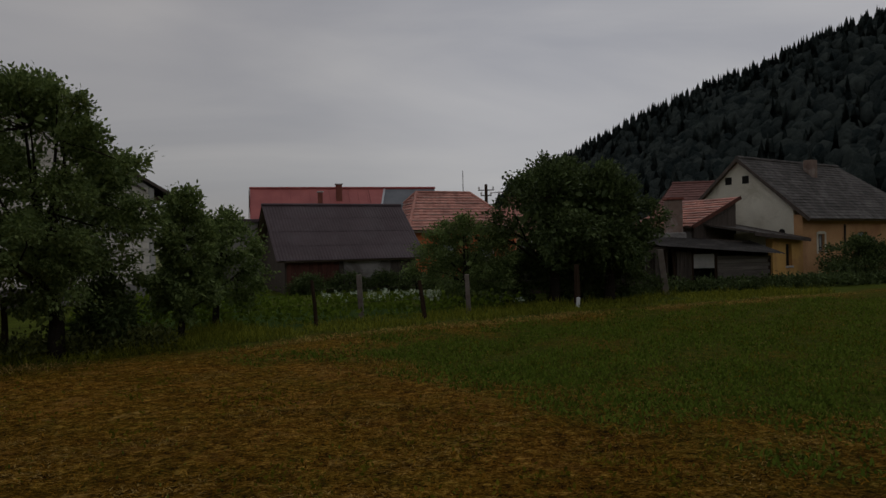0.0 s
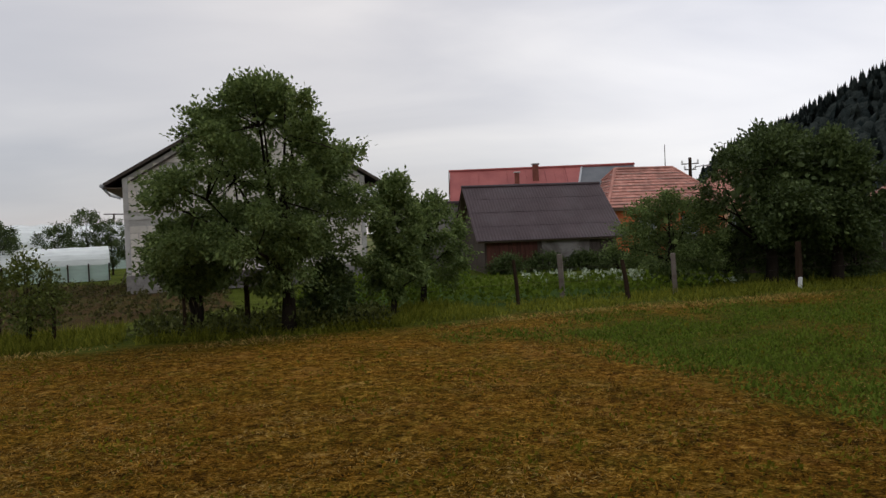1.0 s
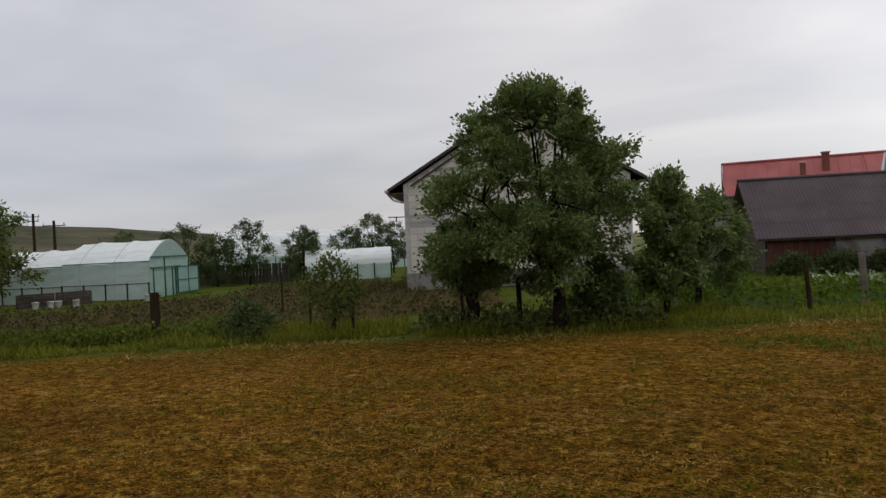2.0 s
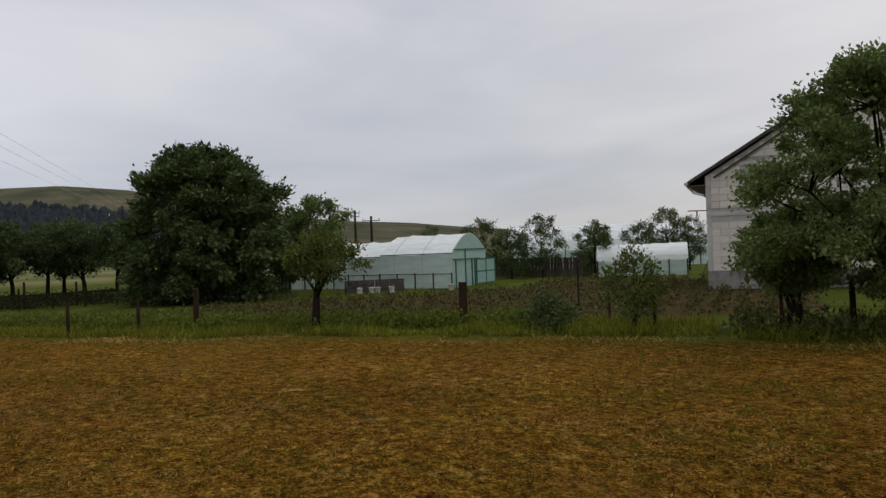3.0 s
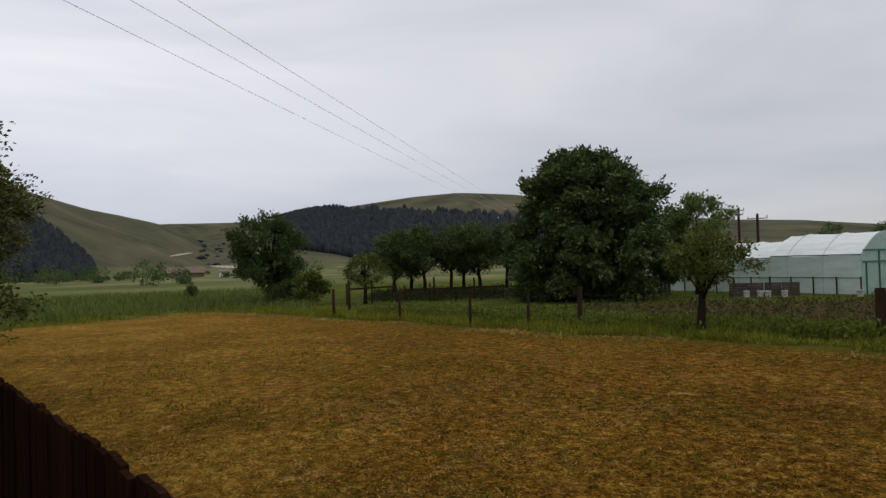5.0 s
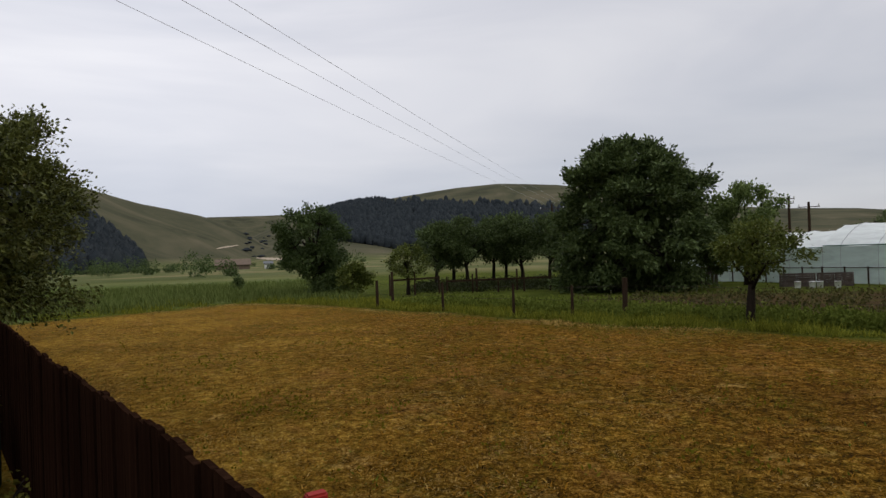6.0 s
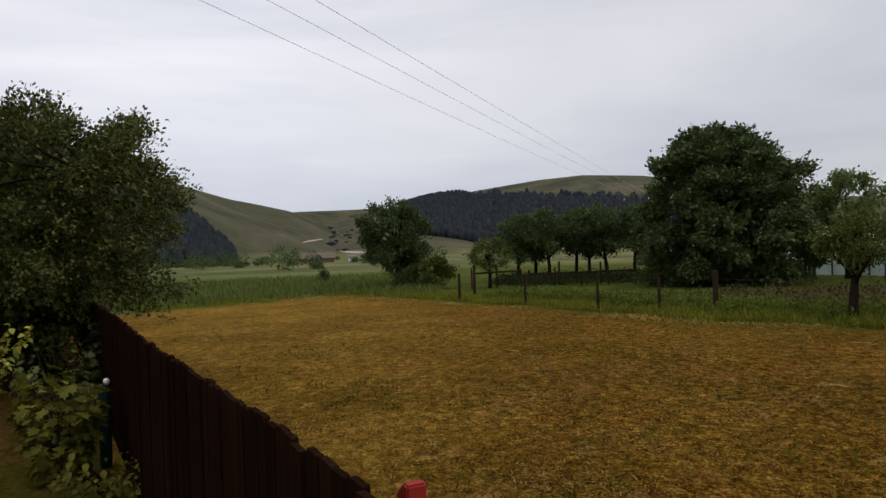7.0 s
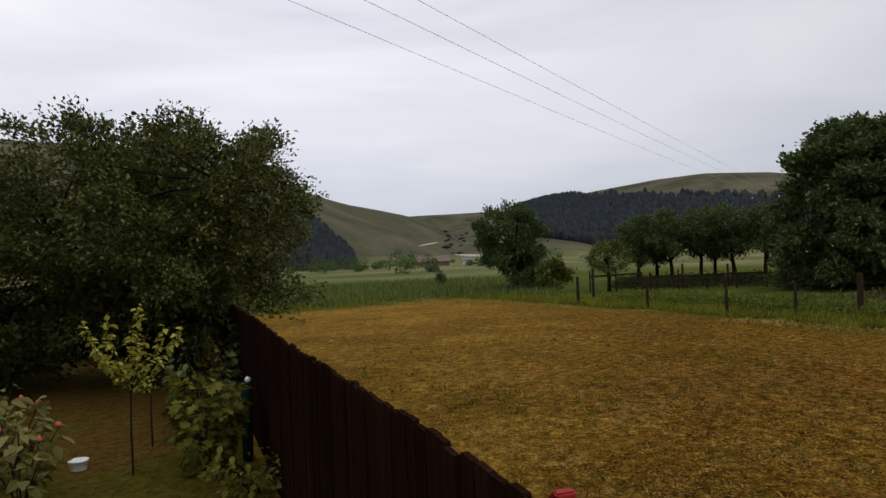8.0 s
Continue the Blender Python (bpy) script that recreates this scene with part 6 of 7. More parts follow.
for i, (x, y, s) in enumerate(((-5.8, 30.6, 1.0), (-4.2, 31.5, 0.9), (-2.6, 32.2, 1.0), (-1.2, 32.6, 1.1))):
    tree("bush", "dark nettles along the foot of the barn", "bush", x, y, (0, 0, 0.38, s, 0.35, 0.4), (0.03, 0.2), "dark green leaves", LEAF_DEEP, 250 + i, 300, 10, 0.10, 14, lobe_r=0.4, stems=3, group="nettles by the barn")
tree("bush", "dark shrub beside the old farmhouse wall", "bush", 17.9, 30.6, (0, 0, 0.95, 1.6, 1.0, 0.95), (0.06, 0.5), "dark green leaves", LEAF_DEEP, 51, 900, 12, 0.11, 16, lobe_r=0.42, stems=2)
tree("tree", "broad garden tree overhanging the picket fence", "tree", -11.0, -8.9, (-0.08, -0.08, 2.5, 2.7, 2.7, 2.3), (0.2, 1.0), "green leaves with pale tips", LEAF_GARDEN, 52,
     11500, 7, 0.07, 120, lobe_r=0.20, spread=0.08, ragged=0.15, sprays=0.85, core=0.10,
     profile=[(0.9, 1.2), (1.35, 2.0), (1.9, 2.45), (2.5, 2.7), (3.0, 2.8), (3.5, 2.85), (3.85, 2.7), (4.15, 2.0), (4.35, 1.0)])
tree("tree", "second garden tree behind the broad one", "tree", -9.6, -12.2, (0, 0, 2.05, 2.4, 2.4, 1.75), (0.18, 1.0), "green leaves", LEAF_GARDEN, 53, 4200, 8, 0.09, 70, lobe_r=0.24, spread=0.10)
for i, (x, y, s, top) in enumerate(((-36.8, 24.6, 1.5, 3.55), (-35.8, 26.0, 1.4, 3.0), (-34.6, 27.4, 1.35, 3.65), (-32.6, 29.8, 1.15, 3.1), (-36.2, 33.2, 1.3, 2.9), (-34.8, 36.2, 1.35, 3.2), (-33.6, 37.3, 1.6, 3.95), (-32.4, 38.0, 1.35, 3.4), (-39.0, 22.2, 1.4, 3.2))):
    tree("fruit_tree", "upright feathery young fruit tree behind the vegetable plot", "tree", x, y, (0, 0, top - 1.35, s * 0.95, s * 0.95, 1.4), (0.06, 0.9), "grey-green leaves", LEAF_DEEP, 60 + i, 620, 8, 0.10, 30, lobe_r=0.24, spread=0.13, sprays=1.0, group="row of young fruit trees")


LOBED = [(0.0, 0.0), (0.16, -0.34), (0.30, -0.20), (0.56, -0.52), (0.60, -0.24), (0.84, -0.28), (0.80, -0.10), (1.0, 0.0)]
POINTED = [(0.0, 0.0), (0.14, -0.20), (0.34, -0.31), (0.58, -0.27), (0.80, -0.14), (1.0, 0.0)]


def broad_leaves(points, outward, size, r, outline, droop=0.5):
    """Large single leaves with a cut outline, a fold along the midrib and a hanging tip: verts and triangles."""
    n, edge = len(points), np.array(outline)
    ring = np.concatenate([edge, (edge * (1, -1))[-2:0:-1]])
    k = len(ring)
    out = outward + r.normal(0, 0.45, (n, 3))
    out[:, 2] -= droop * r.random(n)
    out /= np.linalg.norm(out, axis=1, keepdims=True) + 1e-9
    face = r.normal(0, 0.45, (n, 3)) + (0, 0, 1.0) + outward * 0.4
    side = np.cross(out, face)
    side /= np.linalg.norm(side, axis=1, keepdims=True) + 1e-9
    up = np.cross(side, out)
    ln = (size * r.uniform(0.55, 1.25, n))[:, None, None]
    u, v = ring[:, 0][None, :, None], ring[:, 1][None, :, None]
    rise = np.abs(v) * 0.28 - u * u * 0.22
    rim = points[:, None] + ln * (u * out[:, None] + v * side[:, None] + rise * up[:, None])
    rib = points + ln[:, 0] * (0.5 * out - 0.06 * up)
    verts = np.concatenate([rim, rib[:, None]], 1).reshape(-1, 3)
    i = np.arange(n)[:, None] * (k + 1)
    faces = np.stack([i + np.arange(k), i + (np.arange(k) + 1) % k, np.broadcast_to(i + k, (n, k))], -1).reshape(-1, 3)
    return verts, faces


def sapling(x, y, fork, shoots, label, seed, size=0.07, step=0.035):
    """Thin stem that splits into upright shoots, each set with hanging leaves. shoots: reach to the side in x and y, and height."""
    r = rng_of(seed)
    h = thing("sapling", label, "tree", (x, y, 0))
    part("stem", rod(B(), [(0, 0, -0.05), (0.012, 0.004, fork * 0.5), (-0.008, 0, fork)], [0.013, 0.011, 0.009], 7), BARK, h, "thin dark stem")
    for ex, ey, top in shoots:
        line = [np.array(q) for q in ((-0.008, 0, fork - 0.03), (ex * 0.45, ey * 0.45, fork + (top - fork) * 0.3), (ex * 0.85, ey * 0.85, fork + (top - fork) * 0.7), (ex, ey, top))]
        shoot = part("shoot", rod(B(), [tuple(q) for q in line], [0.008, 0.006, 0.004, 0.002], 5), BARK, h)
        n = int(np.linalg.norm(line[-1] - line[0]) / step) * 3
        q = r.uniform(0.12, 1.0, n) * 3
        i = np.minimum(q.astype(int), 2)
        c = np.array(line)
        p = c[i] + (c[i + 1] - c[i]) * (q - i)[:, None] + r.normal(0, 0.014, (n, 3))
        a = r.uniform(0, 2 * np.pi, n)
        v, f = broad_leaves(p, np.stack([np.cos(a), np.sin(a), np.full(n, 0.25)], 1), size, r, POINTED, 0.7)
        mesh_part("leaves", v, f, LEAF_YELLOW, shoot, "yellow-green hanging leaves")
    return h


sapling(-6.3, -5.72, 0.86, [(0.22, -0.34, 1.52), (0.10, -0.16, 1.50), (-0.08, 0.08, 1.68), (-0.02, 0.02, 1.40), (-0.18, 0.28, 1.42), (0.0, 0.18, 1.30), (0.22, -0.10, 1.22), (-0.26, 0.40, 1.42), (0.12, -0.02, 1.1), (0.05, -0.38, 1.3)],
        "young fruit tree with yellow-green leaves and a thin stem", 70)
sapling(-7.3, -6.3, 0.62, [(0.10, -0.34, 0.92), (0.16, -0.2, 0.84), (-0.06, 0.1, 1.0), (0.02, -0.06, 0.9)], "thin-stemmed currant sapling in the garden bed", 71, 0.06)


# bushes whose leaf colour holds the tree's deep shade
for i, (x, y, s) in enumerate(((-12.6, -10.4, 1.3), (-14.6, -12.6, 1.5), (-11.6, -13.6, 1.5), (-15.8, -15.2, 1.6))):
    tree("bush", "currant bush under the garden trees, shade put into its leaf colour", "bush", x, y, (0, 0, 0.75, s, s, 0.75), (0.04, 0.3), "dark green leaves", LEAF_SHADE_BAKED, 72 + i, 700, 10, 0.10, 14, lobe_r=0.4, stems=3, group="currant bushes")


def vine(x, y, w, top, seed, n=420, mat=None, size=0.15, label="grape vine with broad leaves climbing beside the fence", outline=None):
    r = rng_of(seed)
    h = thing("grape_vine", label, "vine", (x, y, 0))
    # leaves hang from shoots that climb and arch outwards
    shoots = max(8, n // 16)
    a, t = r.uniform(0, 2 * np.pi, shoots), r.uniform(0.45, 1.0, shoots) * top
    k, q = r.integers(0, shoots, n), r.random(n) ** 0.7
    bow = w * (0.5 + 1.5 * q * (1.2 - t[k] / top * 0.6))
    p = np.stack([np.cos(a[k]) * bow, np.sin(a[k]) * bow, 0.04 + q * t[k] * 0.97], 1) + r.normal(0, 0.045, (n, 3))
    p[:, 2] = np.maximum(p[:, 2], 0.03)
    o = np.stack([np.cos(a[k]), np.sin(a[k]), np.full(n, 0.1)], 1)
    v, f = broad_leaves(p, o, size, r, outline or LOBED)
    v[:, 2] = np.maximum(v[:, 2], 0.006)
    bm = B()
    for j in range(min(shoots, 7)):
        ex, ey = math.cos(a[j]) * w, math.sin(a[j]) * w
        rod(bm, [(0.02 * j - 0.06, 0, -0.05), (ex * 0.4, ey * 0.4, t[j] * 0.4), (ex * 0.8, ey * 0.8, t[j] * 0.75), (ex * 1.3, ey * 1.3, t[j] * 0.97)], [0.016, 0.012, 0.008, 0.004], 5)
    part("stem", bm, BARK, h)
    mesh_part("foliage", v, f, mat or LEAF_VINE, h, "broad yellow-green leaves")
    return h


vine(-6.44, -5.0, 0.19, 1.05, 80, 430, size=0.13)
vine(-7.75, -5.95, 0.22, 1.0, 81, 300, LEAF_GARDEN, size=0.11)
vine(-6.05, -4.25, 0.22, 0.42, 82, 260, size=0.07, outline=POINTED, label="low ragged weeds at the foot of the fence")
# bramble leaves darkened in colour for the shade by the fence
vine(-8.9, -6.75, 0.30, 1.3, 83, 460, LEAF_SHADE_BAKED, 0.09, "leafy bramble against the fence, shade put into its leaf colour")


def rose_bush(x, y, seed):
    r = rng_of(seed)
    h = thing("rose_bush", "rose bush with pink-red blooms in the garden bed", "bush", (x, y, 0), group="rose bushes")
    bm, tips = B(), []
    for k in range(11):
        a, t = r.uniform(0, 6.28), r.uniform(0.35, 0.85)
        e = (math.cos(a) * 0.42 * t, math.sin(a) * 0.42 * t, t)
        rod(bm, [(0, 0, -0.03), (e[0] * 0.4, e[1] * 0.4, t * 0.55), e], [0.008, 0.006, 0.004], 5)
        tips.append(e)
    part("stem", bm, BARK, h)
    t = np.array(tips)
    p = np.concatenate([t * q for q in (0.45, 0.6, 0.72, 0.84, 0.95, 1.0)] * 2) + r.normal(0, 0.04, (len(tips) * 12, 3))
    o = p * (1, 1, 0) / (np.linalg.norm(p[:, :2], axis=1, keepdims=True) + 1e-6) + (0, 0, 0.2)
    v, f = broad_leaves(p, o, 0.125, r, POINTED, 0.6)
    mesh_part("foliage", v, f, LEAF_PALE, h, "pale broad green leaves")
    for e in tips[:2]:
        bm = B()
        bmesh.ops.create_icosphere(bm, subdivisions=2, radius=0.027, matrix=Matrix.Translation((e[0], e[1], e[2] + 0.02)))
        for w in bm.verts:
            w.co += Vector((0, 0, 0.008 * math.sin(w.co.x * 160) + 0.006 * math.sin(w.co.y * 190)))
        part("bloom", bm, ROSE, h, "pink-red rose bloom", True)
    return h


for i, (x, y) in enumerate(((-5.2, -5.9), (-5.65, -6.55), (-5.7, -6.95), (-6.8, -7.9))):
    rose_bush(x, y, 90 + i)


# ---- things about the plots ----
def pot(x, y, rad, hh, mat, name, label, category, z=0.0, group=""):
    h = thing(name, label, category, (x, y, z), group=group)
    bm = B()
    prof = [(rad * 0.78, 0.0), (rad * 0.80, 0.006), (rad, hh - 0.02), (rad * 1.07, hh - 0.018), (rad * 1.07, hh), (rad * 0.94, hh), (rad * 0.75, 0.03), (0.001, 0.03)]
    n = 16
    rings = [[bm.verts.new((q * math.cos(2 * math.pi * k / n), q * math.sin(2 * math.pi * k / n), z1)) for k in range(n)] for q, z1 in prof]
    for a, b in zip(rings, rings[1:]):
        for k in range(n):
            bm.faces.new((a[k], a[(k + 1) % n], b[(k + 1) % n], b[k]))
    bm.faces.new(rings[0][::-1])
    part("body", bm, mat, h, "", True)
    if name == "bucket":
        arc = [(rad * 1.05 * math.cos(a), 0.0, hh - 0.02 + 0.35 * rad * math.sin(a) * -1) for a in (math.pi * k / 8 for k in range(9))]
        part("handle", rod(B(), [(p[0], -rad * 0.3 - 0.02 - abs(p[0]) * 0, p[2]) if 0 else (p[0], p[1] - rad * 1.12 * (1 - (p[0] / rad / 1.05) ** 2) ** 0.5, p[2]) for p in arc], [0.006] * 9, 5), STEEL, h)
    return h


pot(-6.38, -6.44, 0.09, 0.12, WHITE_PLASTIC, "flower_pot", "white plastic pot standing on garden soil", "pot")
for x, y in ((-31.35, 13.75), (-31.1, 14.25), (-31.0, 14.52), (-30.7, 15.1), (-29.5, 17.65)):
    pot(x, y, 0.135, 0.30, WHITE_PLASTIC, "bucket", "white plastic bucket beside the greenhouse", "bucket", group="white buckets by the greenhouse")


def crate(x, y, yaw, z=0.0):
    h = thing("crate", "weathered brown slatted wooden crate", "crate", (x, y, z), yaw, group="crates by the greenhouse")
    for sx in (-0.3, 0.3):
        for sy in (-0.2, 0.2):
            part("corner_post", box(B(), (sx - 0.02, sy - 0.02, 0), (sx + 0.02, sy + 0.02, 0.3)), PLANK, h)
    for z1 in (0.02, 0.12, 0.22):
        for sy in (-0.235, 0.222):
            part("slat", box(B(), (-0.32, sy, z1), (0.32, sy + 0.013, z1 + 0.075)), PLANK, h)
        for sx in (-0.335, 0.322):
            part("slat", box(B(), (sx, -0.22, z1), (sx + 0.013, 0.22, z1 + 0.075)), PLANK, h)
    return h


for i, (x, y) in enumerate(((-32.3, 14.6), (-32.1, 15.3), (-31.9, 16.0), (-32.5, 13.9))):
    crate(x, y, 60 + 7 * i)
    crate(x + 0.03, y, 64 - 5 * i, 0.302)


def plank_heap():
    h = thing("plank_heap", "old boards leaning on the tunnel's end", "planks", (-22.9, 27.2, 0))
    for i in range(6):
        part("board", beam(B(), (0.22 * i, 0, 0), (0.45 + 0.2 * i, 0.25, 1.25 - 0.06 * i), 0.14, 0.025), PLANK, h)
    return h


plank_heap()


def red_lid():
    """Red enamel sheet hood set on a post on the meadow side of the fence."""
    h = thing("red_hood", "red enamelled metal hood on a stake beside the fence", "hood", (-2.83, -1.15, 0.02), 37)
    bm = B()
    prism(bm, [(-0.055, 1.06), (0.06, 1.06), (0.05, 1.205), (0.025, 1.215), (-0.03, 1.165)], -0.035, 0.035)
    bmesh.ops.bevel(bm, geom=bm.edges[:], offset=0.006, segments=2, affect="EDGES")
    part("hood", bm, RED_ENAMEL, h, "red enamelled hood")
    part("stake", beam(B(), (0, 0, -0.1), (0, 0, 1.065), 0.04), POST_WOOD, h)
    return h


red_lid()


def water_barrel():
    h = thing("barrel", "slim dark teal plastic butt beside the fence", "barrel", (-6.93, -4.86, 0))
    bm = B()
    prof = [(0.045, 0), (0.055, 0.04), (0.058, 0.4), (0.055, 0.76), (0.04, 0.8), (0.001, 0.8)]
    n = 18
    rings = [[bm.verts.new((q * math.cos(2 * math.pi * k / n), q * math.sin(2 * math.pi * k / n), z1)) for k in range(n)] for q, z1 in prof]
    for a, b in zip(rings, rings[1:]):
        for k in range(n):
            bm.faces.new((a[k], a[(k + 1) % n], b[(k + 1) % n], b[k]))
    bm.faces.new(rings[0][::-1])
    part("body", bm, TEAL, h, "", True)
    bm = B()
    bmesh.ops.create_icosphere(bm, subdivisions=2, radius=0.032, matrix=Matrix.Translation((0.0, 0.03, 0.83)))
    part("stopper", bm, WHITE_PLASTIC, h, "pale round stopper", True)


water_barrel()


def far_shed(x, y, L, W, hh, yaw, wall, roofm, label):
    z = float(ground_z(x, y))
    h = thing("far_barn", label, "barn", (x, y, z), yaw)
    part("wall", box(B(), (-L / 2, -W / 2, -0.3), (L / 2, W / 2, hh)), wall, h)
    part("roof", slab(B(), [(-L / 2 - 0.4, -W / 2 - 0.5, hh - 0.1), (L / 2 + 0.4, -W / 2 - 0.5, hh - 0.1), (L / 2 + 0.4, 0, hh + W * 0.28), (-L / 2 - 0.4, 0, hh + W * 0.28)], 0.15), roofm, h)
    part("roof", slab(B(), [(-L / 2 - 0.4, W / 2 + 0.5, hh - 0.1), (L / 2 + 0.4, W / 2 + 0.5, hh - 0.1), (L / 2 + 0.4, 0, hh + W * 0.28), (-L / 2 - 0.4, 0, hh + W * 0.28)], 0.15), roofm, h)


far_shed(-212, -67, 9.5, 6, 1.5, 108, LATH, LATH, "long low dark barn out in the valley")
far_shed(-214, -57, 2.2, 2.0, 1.6, 105, WHITE_PAINT, ROOF_GREY, "small white hut beside the far barn")


# ---- grass, crops and woods ----
def blades(name, label, category, pts, length, width, lean, mat, seed, loose=(0.3, 1.5)):
    """Thin bent blades, two quads each."""
    r = rng_of(seed)
    n = len(pts)
    a = r.uniform(0, 2 * np.pi, n)
    d = np.stack([np.cos(a), np.sin(a), np.zeros(n)], 1)
    s = np.stack([-np.sin(a), np.cos(a), np.zeros(n)], 1)
    ln = length * r.uniform(0.5, 1.4, (n, 1))
    le = np.minimum(lean * r.uniform(*loose, (n, 1)), 1.5)
    w = width * r.uniform(0.6, 1.4, (n, 1)) / 2
    up = np.array([[0, 0, 1.0]])
    base = np.column_stack([pts[:, 0], pts[:, 1], ground_z(pts[:, 0], pts[:, 1]) - 0.01])
    mid = base + up * ln * np.cos(le * 0.85) * 0.55 + d * ln * np.sin(le * 0.85) * 0.55
    tip = mid + up * ln * np.cos(le * 1.15) * 0.45 + d * ln * np.sin(le * 1.15) * 0.45
    tip[:, 2] = np.maximum(tip[:, 2], base[:, 2] + 0.012)
    verts = np.stack([base - s * w, base + s * w, mid + s * w * 0.8, mid - s * w * 0.8, tip], 1).reshape(-1, 3)
    i = np.arange(n)[:, None] * 5
    faces = np.concatenate([i + [0, 1, 2], i + [0, 2, 3], i + [3, 2, 4]], 1).reshape(-1, 3)
    ob = mesh_part(name, verts, faces, mat)
    return tagged(ob, label, category, kind="stuff")


def meadow_points(n, seed, near, far, az0=-36, az1=112, power=1.0):
    r = rng_of(seed)
    d = near + (far - near) * r.random(n) ** power
    a = np.radians(r.uniform(az0, az1, n))
    return -np.sin(a) * d - 0.35, np.cos(a) * d - 0.35, r


def lumps(x, y, k):
    return np.sin(x * 1.9 * k + 0.7) * np.sin(y * 2.3 * k + 1.1) + 0.7 * np.sin(x * 4.7 * k - y * 3.1 * k) + 0.5 * np.sin(x * 0.6 * k + y * 0.9 * k)


def scatter_grass():
    x, y, r = meadow_points(400000, 101, 3.0, 34, -36, 130, 1.25)
    m = masks(x, y)
    lump = lumps(x, y, 1.0)
    field = (m["beyond"] < 0.4) & (m["soil"] + m["garden"] < 0.3)
    dry = field & (r.random(len(x)) < 0.60 - 0.45 * m["clover"]) & (lump + r.normal(0, 1.5, len(x)) > -0.2)
    blades("stubble", "dry cut straw and mown stalks lying over the meadow", "stubble", np.column_stack([x, y])[dry], 0.085, 0.013, 1.5, GRASS_DRY, 102, (0.78, 1.05))
    green = field & ~dry & (r.random(len(x)) < 0.035 + 0.6 * m["clover"]) & (lumps(x, y, 0.6) + r.normal(0, 0.5, len(x)) > 0.1 - m["clover"])
    blades("meadow_grass", "short green regrowth among the mown stalks", "grass", np.column_stack([x, y])[green], 0.05, 0.018, 1.0, GRASS_CLOVER, 103)
    # low leafy tufts where the mower left them
    x, y, r = meadow_points(12000, 106, 3.2, 22, -36, 116, 1.0)
    m = masks(x, y)
    ok = (m["beyond"] < 0.3) & (m["soil"] + m["garden"] < 0.2) & (lumps(x, y, 0.45) + r.normal(0, 1.0, len(x)) > 1.6)
    q = np.column_stack([x, y, np.full(len(x), 0.02)])[ok]
    v, f = leaves(q, np.tile([0, 0, 0.7], (len(q), 1)), 0.05, 13, 0.06, r, 0.5, 0.3)
    v[:, 2] = np.maximum(v[:, 2], 0.008)
    tagged(mesh_part("weed_tufts", v, f, WEED), "low green weed tufts in the mown meadow", "weeds", kind="stuff")
    # short dark stumps of cut stalks, in clumps
    x, y, r = meadow_points(48000, 109, 3.2, 26, -36, 124, 1.15)
    m = masks(x, y)
    ok = (m["beyond"] < 0.3) & (m["soil"] + m["garden"] < 0.2) & (m["clover"] < 0.5) & (lumps(x, y, 2.1) + r.normal(0, 0.7, len(x)) > 0.9)
    c = np.repeat(np.column_stack([x, y])[ok], 4, 0) + r.normal(0, 0.035, (ok.sum() * 4, 2))
    blades("cut_stalks", "clumps of short brown cut stalks in the meadow", "stubble", c, 0.05, 0.012, 1.25, STALK_DARK, 116, (0.6, 1.1))
    # loose wisps of pale straw
    x, y, r = meadow_points(7500, 107, 3.2, 25, -36, 118, 1.0)
    m = masks(x, y)
    ok = (m["beyond"] < 0.3) & (m["soil"] + m["garden"] < 0.2) & (lumps(x, y, 0.8) > 0.2)
    c = np.repeat(np.column_stack([x, y])[ok], 17, 0) + r.normal(0, 0.13, (ok.sum() * 17, 2))
    blades("straw_wisps", "loose pale wisps of straw left on the meadow", "straw", c, 0.085, 0.008, 1.5, STRAW_PALE, 108, (0.9, 1.05))
    # broad clover leaves in the greener corner
    x, y, r = meadow_points(160000, 104, 6.5, 27, -36, 16, 1.1)
    m = masks(x, y)
    ok = (m["clover"] * 1.1 > 0.15 + 0.75 * r.random(len(x))) & (lumps(x, y, 0.8) + r.normal(0, 0.7, len(x)) > -0.4)
    blades("clover", "green clover growing through the mown meadow", "clover", np.column_stack([x, y])[ok], 0.075, 0.028, 1.0, GRASS_CLOVER, 105)


def along_edge(n, seed, lo, hi, i0=0, i1=None):
    r = rng_of(seed)
    line = np.array(EDGE[i0:i1])
    seg = np.hypot(*np.diff(line, axis=0).T)
    cum = np.concatenate([[0], np.cumsum(seg)])
    s = r.random(n) * cum[-1]
    x, y = np.interp(s, cum, line[:, 0]), np.interp(s, cum, line[:, 1])
    k = np.clip(np.searchsorted(cum, s) - 1, 0, len(seg) - 1)
    d = np.diff(line, axis=0)[k] / seg[k][:, None]
    off = lo + (hi - lo) * r.random(n)
    return x - d[:, 1] * off, y + d[:, 0] * off, r, off


